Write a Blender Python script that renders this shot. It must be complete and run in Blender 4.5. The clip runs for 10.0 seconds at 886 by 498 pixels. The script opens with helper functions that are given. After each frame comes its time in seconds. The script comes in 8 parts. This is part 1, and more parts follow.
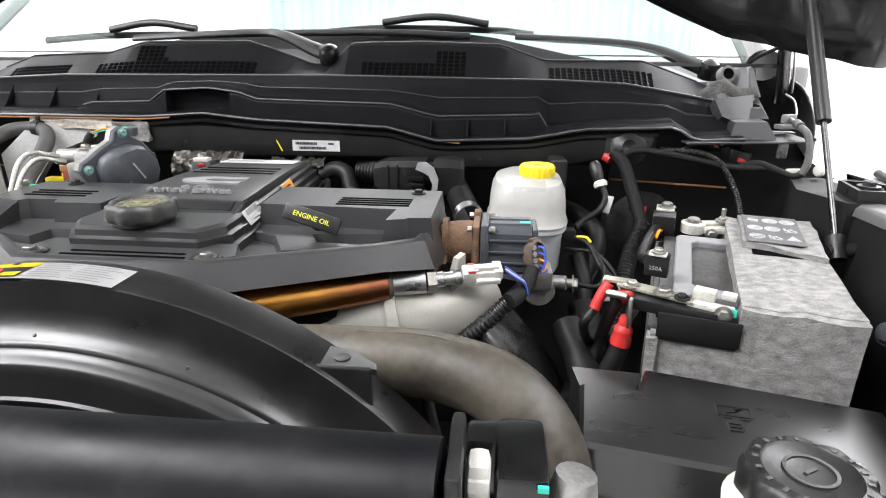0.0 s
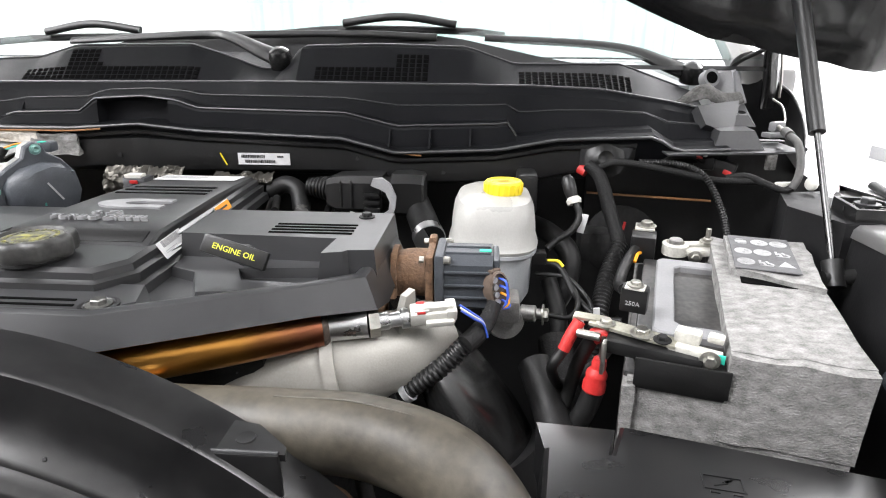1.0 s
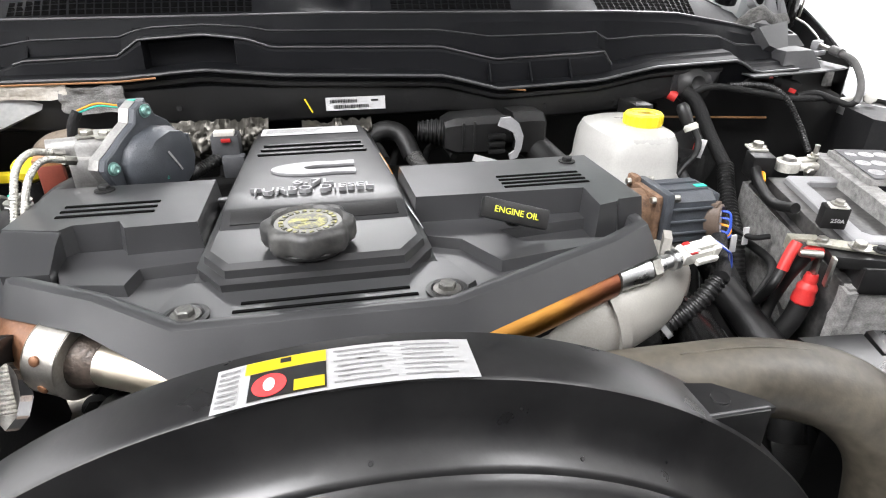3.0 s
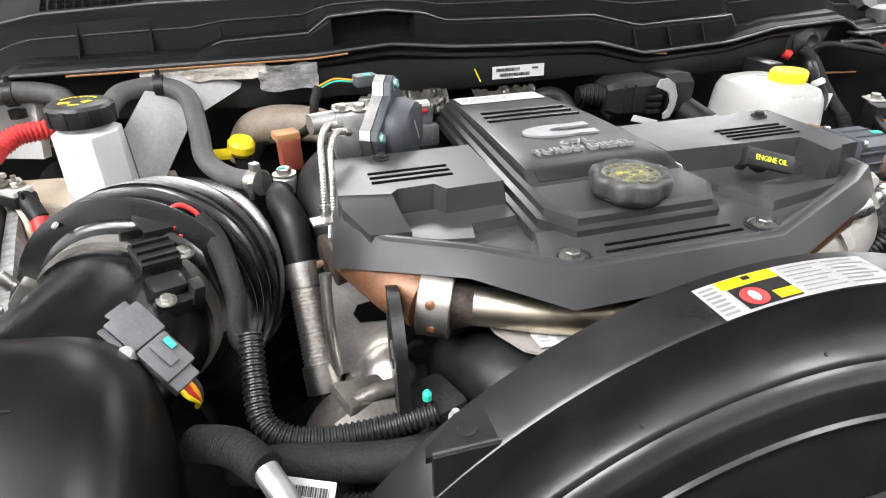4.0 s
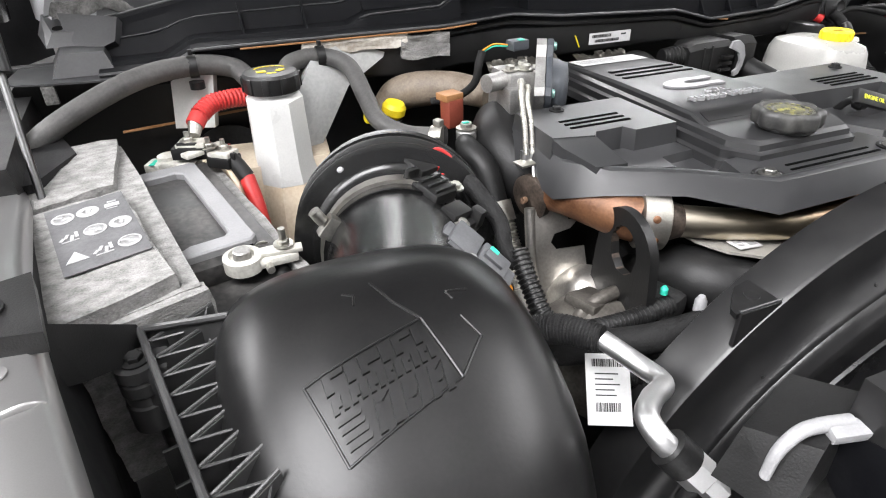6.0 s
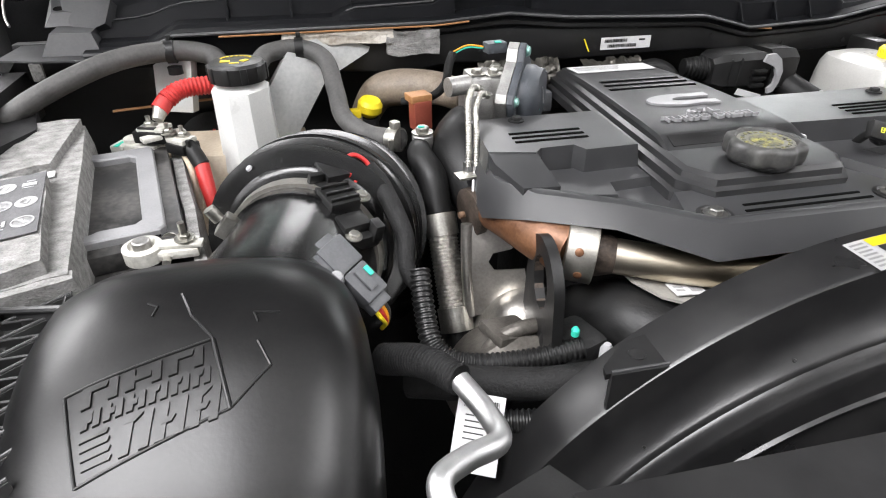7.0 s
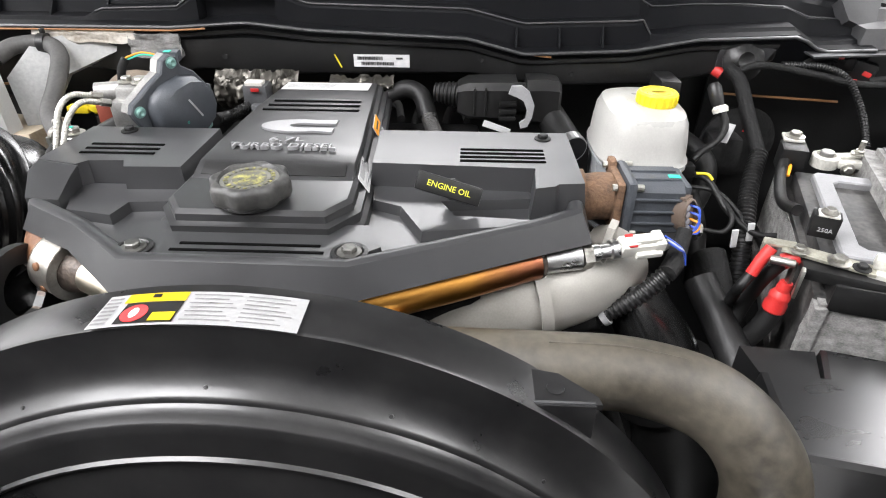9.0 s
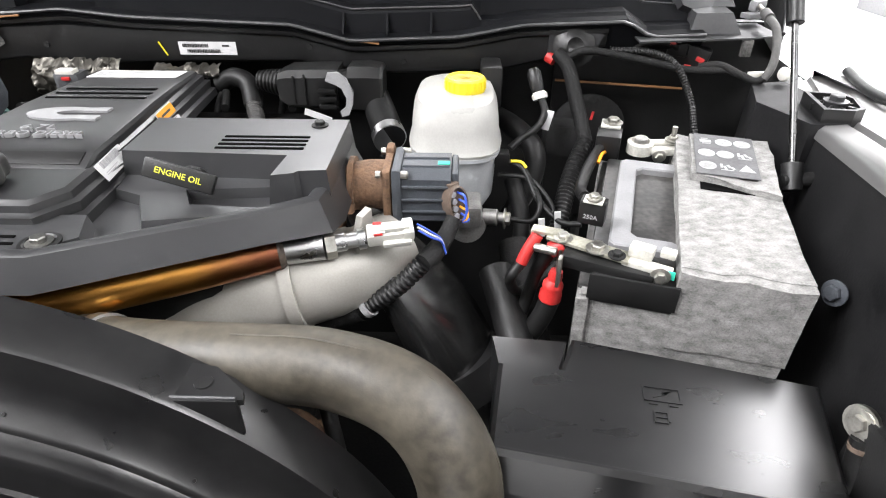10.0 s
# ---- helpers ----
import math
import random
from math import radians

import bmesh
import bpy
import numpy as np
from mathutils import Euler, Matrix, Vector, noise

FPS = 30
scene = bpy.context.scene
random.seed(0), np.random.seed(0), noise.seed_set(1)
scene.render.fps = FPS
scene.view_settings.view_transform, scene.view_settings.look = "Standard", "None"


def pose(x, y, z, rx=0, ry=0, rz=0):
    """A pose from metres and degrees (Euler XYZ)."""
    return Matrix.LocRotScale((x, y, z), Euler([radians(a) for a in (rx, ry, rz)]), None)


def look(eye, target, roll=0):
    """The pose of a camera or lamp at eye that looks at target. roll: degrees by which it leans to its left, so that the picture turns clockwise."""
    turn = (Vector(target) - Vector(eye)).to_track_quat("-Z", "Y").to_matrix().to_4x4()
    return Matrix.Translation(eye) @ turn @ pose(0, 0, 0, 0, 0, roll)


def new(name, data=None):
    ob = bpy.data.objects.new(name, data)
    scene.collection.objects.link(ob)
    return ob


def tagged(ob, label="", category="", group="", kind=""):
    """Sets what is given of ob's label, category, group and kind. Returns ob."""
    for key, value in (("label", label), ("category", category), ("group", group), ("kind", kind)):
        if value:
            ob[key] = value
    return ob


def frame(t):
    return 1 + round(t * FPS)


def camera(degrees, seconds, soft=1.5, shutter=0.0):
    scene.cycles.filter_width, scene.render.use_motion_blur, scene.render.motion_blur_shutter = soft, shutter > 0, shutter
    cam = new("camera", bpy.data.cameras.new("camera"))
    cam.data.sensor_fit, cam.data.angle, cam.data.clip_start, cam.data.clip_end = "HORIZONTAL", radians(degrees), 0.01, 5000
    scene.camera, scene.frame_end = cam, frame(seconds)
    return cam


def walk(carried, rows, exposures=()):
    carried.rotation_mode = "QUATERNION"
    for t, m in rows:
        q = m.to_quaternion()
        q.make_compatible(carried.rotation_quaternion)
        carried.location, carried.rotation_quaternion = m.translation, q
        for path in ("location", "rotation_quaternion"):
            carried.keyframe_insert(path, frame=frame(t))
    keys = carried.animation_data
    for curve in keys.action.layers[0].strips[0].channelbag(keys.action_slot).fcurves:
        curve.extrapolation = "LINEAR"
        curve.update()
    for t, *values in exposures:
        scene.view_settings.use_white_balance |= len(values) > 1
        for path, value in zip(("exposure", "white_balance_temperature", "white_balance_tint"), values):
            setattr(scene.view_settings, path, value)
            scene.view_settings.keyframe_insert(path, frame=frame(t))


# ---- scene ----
cam = camera(74.7, 10.0, soft=1.1)
PATH = [
    (0, (0.392, 0.092, 1.419), (0.215, 1.978, 0.779), 0.4),
    (0.5, (0.421, 0.156, 1.425), (0.257, 2.044, 0.786), 0.3),
    (1, (0.425, 0.191, 1.425), (0.291, 2.081, 0.784), 0.2),
    (1.5, (0.376, 0.191, 1.447), (0.297, 2.07, 0.767), 0.1),
    (2, (0.255, 0.196, 1.463), (0.293, 2.039, 0.686), -0.2),
    (2.2, (0.212, 0.196, 1.47), (0.323, 2.023, 0.665), -0.4),
    (3.3, (-0.054, 0.261, 1.44), (0.345, 1.994, 0.526), -0.4),
    (3.5, (-0.106, 0.264, 1.446), (0.308, 1.983, 0.511), -1.0),
    (4, (-0.302, 0.25, 1.461), (0.161, 1.935, 0.488), -1.2),
    (4.5, (-0.524, 0.235, 1.488), (0.023, 1.883, 0.496), -1.5),
    (5, (-0.625, 0.238, 1.497), (-0.025, 1.86, 0.494), -1.6),
    (5.5, (-0.639, 0.24, 1.485), (-0.007, 1.845, 0.473), -1.6),
    (5.7, (-0.634, 0.234, 1.474), (0.005, 1.834, 0.457), -1.6),
    (6.8, (-0.469, 0.224, 1.468), (-0.041, 1.871, 0.418), -0.7),
    (7, (-0.423, 0.216, 1.472), (-0.088, 1.885, 0.422), -0.7),
    (7.5, (-0.303, 0.197, 1.48), (-0.15, 1.892, 0.429), -0.5),
    (8, (-0.163, 0.178, 1.495), (-0.18, 1.878, 0.44), -0.2),
    (8.5, (0.011, 0.187, 1.497), (-0.063, 1.882, 0.439), 0.2),
    (9, (0.199, 0.202, 1.489), (0.129, 1.897, 0.429), 0.2),
    (9.5, (0.356, 0.213, 1.478), (0.298, 1.901, 0.407), 0.3),
    (10, (0.442, 0.225, 1.472), (0.401, 1.914, 0.403), 0.2),
]
walk(cam, [(t, look(eye, target, roll)) for t, eye, target, roll in PATH], exposures=[(0, 0.08), (1.5, 0.26), (4.5, 0.26), (5.5, 0.12), (7, 0.0), (8.5, 0.18), (10, 0.42)])

# ---------- world and light ----------
world = bpy.data.worlds.new("world")
scene.world = world
world.use_nodes = True
world.node_tree.nodes["Background"].inputs[0].default_value = (0.9, 0.95, 1.0, 1)
world.node_tree.nodes["Background"].inputs[1].default_value = 0.25


def area_lamp(name, loc, target, sx, sy, watts, color=(0.985, 0.974, 1.005)):
    d = bpy.data.lights.new(name, "AREA")
    d.shape, d.size, d.size_y, d.energy, d.color = "RECTANGLE", sx, sy, watts, color
    ob = new(name, d)
    ob.matrix_world = look(loc, target)
    return ob


# ---------- materials ----------
def rgba(c):
    return (c, c, c, 1) if isinstance(c, (int, float)) else (*c, 1)


def material(name, c1, c2=None, rough=0.5, rough2=None, metal=0.0, scale=30.0, fine=400.0, bump=0.0, bump_scale=None,
             spec=0.5, trans=0.0, sub=0.0, coat=0.0, contrast=(0.35, 0.65), ior=1.5, stretch=(1, 1, 1), emit=0.0):
    """A surface of two colours mixed by coarse and fine grain, with varied gloss and fine relief."""
    m = bpy.data.materials.new(name)
    m.use_nodes = True
    nt = m.node_tree
    b = nt.nodes["Principled BSDF"]
    tc = nt.nodes.new("ShaderNodeTexCoord")
    mp = nt.nodes.new("ShaderNodeMapping")
    mp.inputs["Scale"].default_value = stretch
    nt.links.new(tc.outputs["Object"], mp.inputs["Vector"])
    n1 = nt.nodes.new("ShaderNodeTexNoise")
    n1.inputs["Scale"].default_value, n1.inputs["Detail"].default_value = scale, 5
    n2 = nt.nodes.new("ShaderNodeTexNoise")
    n2.inputs["Scale"].default_value, n2.inputs["Detail"].default_value = fine, 3
    for n in (n1, n2):
        nt.links.new(mp.outputs[0], n.inputs["Vector"])
    mixn = nt.nodes.new("ShaderNodeMath")
    mixn.operation = "MULTIPLY_ADD"
    mixn.inputs[1].default_value = 0.35
    nt.links.new(n2.outputs[0], mixn.inputs[0])
    sc = nt.nodes.new("ShaderNodeMath")
    sc.operation = "MULTIPLY"
    sc.inputs[1].default_value = 0.65
    nt.links.new(n1.outputs[0], sc.inputs[0])
    nt.links.new(sc.outputs[0], mixn.inputs[2])
    ramp = nt.nodes.new("ShaderNodeValToRGB")
    ramp.color_ramp.elements[0].position, ramp.color_ramp.elements[1].position = contrast
    ramp.color_ramp.elements[0].color = rgba(c1)
    ramp.color_ramp.elements[1].color = rgba(c2 if c2 is not None else c1)
    nt.links.new(mixn.outputs[0], ramp.inputs[0])
    nt.links.new(ramp.outputs[0], b.inputs["Base Color"])
    mr = nt.nodes.new("ShaderNodeMapRange")
    mr.inputs["From Min"].default_value, mr.inputs["From Max"].default_value = 0.3, 0.7
    mr.inputs["To Min"].default_value = rough
    mr.inputs["To Max"].default_value = rough2 if rough2 is not None else min(1, rough + 0.08)
    nt.links.new(n1.outputs[0], mr.inputs["Value"])
    nt.links.new(mr.outputs[0], b.inputs["Roughness"])
    b.inputs["Metallic"].default_value = metal
    b.inputs["Specular IOR Level"].default_value = spec
    b.inputs["Transmission Weight"].default_value = trans
    b.inputs["IOR"].default_value = ior
    b.inputs["Coat Weight"].default_value = coat
    b.inputs["Coat Roughness"].default_value = 0.08
    if sub:
        b.inputs["Subsurface Weight"].default_value = sub
        b.inputs["Subsurface Radius"].default_value = (0.02, 0.02, 0.02)
        b.inputs["Subsurface Scale"].default_value = 1.0
    if bump:
        bn = nt.nodes.new("ShaderNodeBump")
        bn.inputs["Strength"].default_value, bn.inputs["Distance"].default_value = bump, 0.002
        src = n2
        if bump_scale:
            src = nt.nodes.new("ShaderNodeTexNoise")
            src.inputs["Scale"].default_value, src.inputs["Detail"].default_value = bump_scale, 4
            nt.links.new(mp.outputs[0], src.inputs["Vector"])
        nt.links.new(src.outputs[0], bn.inputs["Height"])
        nt.links.new(bn.outputs[0], b.inputs["Normal"])
    if emit:
        b.inputs["Emission Color"].default_value = rgba(c1)
        b.inputs["Emission Strength"].default_value = emit
    return m


COVER = material("cover_plastic", (0.026, 0.0264, 0.0274), (0.034, 0.0344, 0.0356), 0.30, 0.38, scale=18, fine=1200, bump=0.04, spec=0.6)
# darker copy of the cover plastic, for the raised middle
COVERBOX = material("darker_cover_plastic", (0.016, 0.0162, 0.0168), (0.022, 0.0222, 0.023), 0.33, 0.40, scale=18, fine=1200, bump=0.03, spec=0.55)
BLACK = material("black_plastic", 0.007, 0.013, 0.34, 0.48, scale=25, fine=700, bump=0.1, spec=0.4)
BLACK_GLOSS = material("black_gloss_plastic", 0.004, 0.008, 0.17, 0.28, scale=14, fine=500, bump=0.05)
AIRBOX = material("airbox_plastic", (0.0035, 0.0035, 0.0038), (0.013, 0.0128, 0.0125), 0.27, 0.38, scale=9, fine=300, bump=0.04, spec=0.36, contrast=(0.28, 0.80))
COWL = material("cowl_plastic", (0.0050, 0.0053, 0.0063), (0.0085, 0.0088, 0.0098), 0.46, 0.58, scale=12, fine=800, bump=0.1, spec=0.08)
DUSTY = material("dusty_black_plastic", (0.0040, 0.0040, 0.0046), (0.021, 0.0208, 0.0205), 0.27, 0.35, scale=20, fine=110, bump=0.05, contrast=(0.18, 0.86), spec=0.5)
BEAMBLACK = material("scuffed_black_tank", (0.0035, 0.0037, 0.0046), (0.012, 0.0122, 0.014), 0.30, 0.58, scale=16, fine=120, bump=0.12, contrast=(0.5, 0.75), spec=0.2)
RUBBER = material("black_rubber", 0.005, 0.012, 0.40, 0.56, scale=40, fine=500, bump=0.1, spec=0.3)
HOSE = material("dusty_rubber_hose", (0.022, 0.0192, 0.0145), (0.072, 0.063, 0.047), 0.36, 0.62, scale=13, fine=120, bump=0.15, contrast=(0.36, 0.64))
GREYHOSE = material("grey_rubber_hose", (0.045, 0.044, 0.043), (0.08, 0.078, 0.075), 0.55, 0.7, scale=40, fine=300, bump=0.15)
DARK = material("dark_cast_metal", 0.006, 0.018, 0.55, 0.75, scale=35, fine=200, bump=0.4, spec=0.3)
SHEET = material("black_painted_sheet", 0.006, 0.010, 0.36, 0.55, scale=15, fine=300, bump=0.08)
LINER = material("matte_black_liner", (0.006, 0.006, 0.0065), (0.012, 0.012, 0.0125), 0.52, 0.68, scale=15, fine=300, bump=0.1, spec=0.22)
STEEL = material("brushed_steel", 0.5, 0.62, 0.25, 0.4, metal=1, scale=40, fine=600, bump=0.1)
ZINC = material("zinc_plated_steel", (0.33, 0.32, 0.29), (0.52, 0.51, 0.47), 0.32, 0.5, metal=1, scale=60, fine=400, bump=0.15)
ALU = material("cast_aluminium", (0.27, 0.265, 0.255), (0.44, 0.435, 0.42), 0.42, 0.55, metal=0.85, scale=50, fine=420, bump=0.15)
ALUPIPE = material("bare_aluminium_pipe", 0.62, 0.70, 0.38, 0.48, metal=1, scale=40, fine=500, bump=0.08)
GREYCAST = material("grey_coated_casting", (0.27, 0.26, 0.235), (0.35, 0.335, 0.305), 0.40, 0.52, metal=0.2, scale=14, fine=500, bump=0.06)
GREYPAINT = material("dark_grey_cast_housing", (0.034, 0.039, 0.046), (0.056, 0.062, 0.071), 0.45, 0.55, scale=40, fine=600, bump=0.2)
RUST = material("rusty_cast_iron", (0.055, 0.032, 0.020), (0.20, 0.115, 0.065), 0.75, 0.9, scale=45, fine=300, bump=0.6, contrast=(0.32, 0.62))
BROWNPIPE = material("heat_browned_pipe", (0.09, 0.040, 0.020), (0.21, 0.10, 0.05), 0.38, 0.55, metal=0.35, scale=30, fine=300, bump=0.15)
FELT = material("grey_insulation_felt", (0.105, 0.104, 0.100), (0.335, 0.330, 0.320), 0.95, 1.0, scale=95, fine=600, bump=0.8, bump_scale=480, spec=0.1, contrast=(0.28, 0.70), stretch=(0.75, 1.2, 1.2))
FELT_LABEL = material("printed_felt_label", (0.075, 0.075, 0.078), (0.115, 0.115, 0.118), 0.8, 0.9, scale=60, fine=300, bump=0.3)
PRINT = material("white_print", (0.26, 0.26, 0.26), (0.42, 0.42, 0.42), 0.8, scale=90)
MILKY = material("milky_plastic", (0.40, 0.396, 0.375), (0.50, 0.495, 0.472), 0.26, 0.36, scale=8, fine=400, bump=0.05, sub=0.2, trans=0.10)
MILKY_LOW = material("milky_plastic_full", (0.54, 0.542, 0.53), (0.64, 0.642, 0.625), 0.26, 0.36, scale=14, fine=400, bump=0.05, sub=0.4)
FLUID = material("fluid_behind_plastic", (0.34, 0.355, 0.37), (0.44, 0.455, 0.47), 0.24, 0.34, scale=10, fine=400, bump=0.05, sub=0.2, trans=0.10)
STAINED = material("stained_milky_plastic", (0.52, 0.42, 0.30), (0.72, 0.64, 0.52), 0.45, 0.55, scale=14, fine=200, bump=0.1, sub=0.2)
YELLOW = material("yellow_plastic", (0.78, 0.60, 0.015), (0.86, 0.68, 0.03), 0.4, 0.5, scale=30, fine=500, bump=0.06)
RED = material("red_rubber", (0.40, 0.014, 0.014), (0.52, 0.035, 0.03), 0.42, 0.55, scale=40, fine=500, bump=0.1)
WHITE_PLASTIC = material("white_plastic", (0.52, 0.51, 0.47), (0.64, 0.63, 0.58), 0.4, 0.5, scale=40, fine=500, bump=0.05)
LIGHTGREY = material("light_grey_plastic", (0.235, 0.235, 0.24), (0.31, 0.31, 0.315), 0.45, 0.55, scale=40, fine=600, bump=0.1)
GREY_PLUG = material("grey_connector_plastic", (0.058, 0.060, 0.064), (0.09, 0.092, 0.097), 0.45, 0.6, scale=50, fine=500, bump=0.1)
BROWN_PLUG = material("brown_connector_plastic", (0.085, 0.06, 0.045), (0.12, 0.09, 0.07), 0.5, 0.6, scale=60, fine=500, bump=0.1)
MAROON = material("maroon_plastic", (0.17, 0.035, 0.02), (0.22, 0.05, 0.03), 0.45, 0.55, scale=60)
LABEL = material("white_paper_label", (0.52, 0.52, 0.52), (0.60, 0.60, 0.60), 0.45, 0.6, scale=60, fine=400)
INK = material("black_ink", 0.02, 0.03, 0.5, scale=200)
GREYINK = material("grey_ink", 0.28, 0.36, 0.6, scale=200)
ORANGE = material("orange_label", (0.75, 0.28, 0.01), (0.8, 0.33, 0.02), 0.45, scale=60)
LABELRED = material("label_red", (0.55, 0.03, 0.03), (0.62, 0.05, 0.05), 0.45, scale=60)
GREENDAB = material("green_paint_dab", (0.02, 0.42, 0.30), (0.03, 0.5, 0.36), 0.5, scale=80)
SILVERPAINT = material("silver_body_paint", (0.29, 0.286, 0.282), (0.33, 0.326, 0.322), 0.3, 0.36, metal=0.7, scale=8, fine=1500, coat=0.4)
BODYDARK = material("hood_underside_paint", 0.007, 0.012, 0.18, 0.30, scale=8, fine=600, bump=0.05, coat=0.3)
EMBLEM = material("satin_grey_emblem", (0.24, 0.24, 0.244), (0.29, 0.29, 0.294), 0.32, 0.42, metal=0.3, scale=80)
FOIL = material("crinkled_foil", (0.045, 0.042, 0.036), (0.15, 0.142, 0.125), 0.34, 0.48, metal=0.8, scale=14, fine=70, bump=0.5, bump_scale=60)
TANPAINT = material("brown_primer_edge", (0.25, 0.115, 0.04), (0.34, 0.17, 0.07), 0.5, scale=80)
WALLPAINT = material("white_wall_paint", (0.80, 0.80, 0.80), (0.84, 0.84, 0.84), 0.7, scale=2, fine=120, bump=0.1)
CONCRETE = material("grey_painted_floor", (0.66, 0.66, 0.65), (0.74, 0.74, 0.73), 0.35, 0.55, scale=1.6, fine=60, bump=0.15)
CURTAIN = material("pale_curtain", (0.25, 0.295, 0.29), (0.33, 0.375, 0.37), 0.8, scale=4, fine=120)
CABINGREY = material("grey_cabin_trim", (0.16, 0.165, 0.17), (0.22, 0.225, 0.23), 0.7, scale=12, fine=300, bump=0.2)
BAND = material("steel_band", (0.36, 0.345, 0.31), (0.50, 0.48, 0.44), 0.34, 0.46, metal=0.95, scale=60, fine=400, bump=0.1)
LID = material("satin_black_lid", (0.0055, 0.0055, 0.006), (0.011, 0.011, 0.011), 0.27, 0.295, scale=30, fine=600, bump=0.02, contrast=(0.15, 0.85), stretch=(0.6, 1.4, 1), spec=0.6)
CASTDARK = material("grimy_cast_metal", (0.065, 0.059, 0.052), (0.17, 0.158, 0.14), 0.40, 0.55, metal=0.5, scale=26, fine=300, bump=0.15)
BRIGHTSHEET = material("bare_pressed_steel", (0.34, 0.325, 0.30), (0.52, 0.50, 0.465), 0.30, 0.44, metal=0.9, scale=26, fine=300, bump=0.12)
DULLZINC = material("dull_dark_zinc", (0.10, 0.10, 0.095), (0.22, 0.215, 0.20), 0.38, 0.5, metal=0.9, scale=70, fine=400, bump=0.15)
LIMEPRINT = material("lime_print", (0.60, 0.60, 0.03), (0.68, 0.68, 0.05), 0.5, scale=100)
CAPGREY = material("dusty_dark_cap", (0.020, 0.020, 0.020), (0.055, 0.054, 0.050), 0.45, 0.6, scale=60, fine=300, contrast=(0.38, 0.65))
TANKWING = material("thin_milky_wing", (0.33, 0.335, 0.33), (0.50, 0.505, 0.495), 0.35, 0.5, scale=9, fine=200, bump=0.3, bump_scale=14, sub=0.2)
INSUL = material("stained_fibre_pad", (0.26, 0.22, 0.17), (0.58, 0.55, 0.50), 0.95, 1.0, scale=30, fine=160, bump=0.9, bump_scale=200, spec=0.1, contrast=(0.32, 0.6))
LEAD = material("pale_oxidised_lead", (0.40, 0.39, 0.35), (0.62, 0.61, 0.56), 0.45, 0.65, metal=0.25, scale=70, fine=300, bump=0.4)
TRAY = material("tray_plastic", 0.035, 0.05, 0.28, 0.36, scale=30, fine=500)
DIMWALL = material("dim_unseen_wall", (0.20, 0.20, 0.21), (0.24, 0.24, 0.25), 0.6, scale=3, fine=80, bump=0.1)
# black for patches that stand in for the shade inside openings
HOLE_SHADE = material("painted_opening_shade", 0.0015, 0.003, 0.9, 1.0, spec=0.05)
DARKCHROME = material("dark_chromed_rod", 0.06, 0.10, 0.24, 0.32, metal=1, scale=30)
DUSTCAP = material("dusty_cap_top", (0.055, 0.054, 0.048), (0.14, 0.137, 0.118), 0.26, 0.40, scale=70, fine=400, contrast=(0.35, 0.65))
BRAID = material("woven_steel_sleeve", (0.34, 0.33, 0.30), (0.58, 0.565, 0.52), 0.32, 0.45, metal=0.95, scale=220, fine=600, bump=0.5)
TAPE = material("black_cloth_tape", 0.005, 0.015, 0.6, 0.8, scale=60, fine=500, bump=0.5, spec=0.25)
STICK = material("battery_case_smudged", (0.018, 0.018, 0.018), (0.11, 0.105, 0.10), 0.4, 0.6, scale=24, fine=160, contrast=(0.42, 0.75))


BURNT = material("burnt_steel", (0.03, 0.024, 0.02), (0.11, 0.085, 0.068), 0.4, 0.6, metal=0.5, scale=50, fine=300, bump=0.3)
GREYTRIM = material("grey_trim_and_edge_glint", (0.020, 0.0204, 0.0215), (0.036, 0.0366, 0.038), 0.36, 0.50, scale=18, fine=300, bump=0.02)
FRAMEGREY = material("grey_moulded_plastic", (0.17, 0.17, 0.175), (0.225, 0.225, 0.23), 0.42, 0.55, scale=30, fine=500, bump=0.1)
FOAMGREY = material("frayed_foam", (0.045, 0.044, 0.042), (0.13, 0.128, 0.122), 0.8, 0.95, scale=60, fine=300, bump=0.8, bump_scale=240, spec=0.2)
# paler than the cowl: paints the light that rounded edges catch
COWLGLINT = material("cowl_edge_glint", (0.030, 0.030, 0.031), (0.040, 0.040, 0.041), 0.32, 0.40, scale=12, fine=300, spec=0.5)


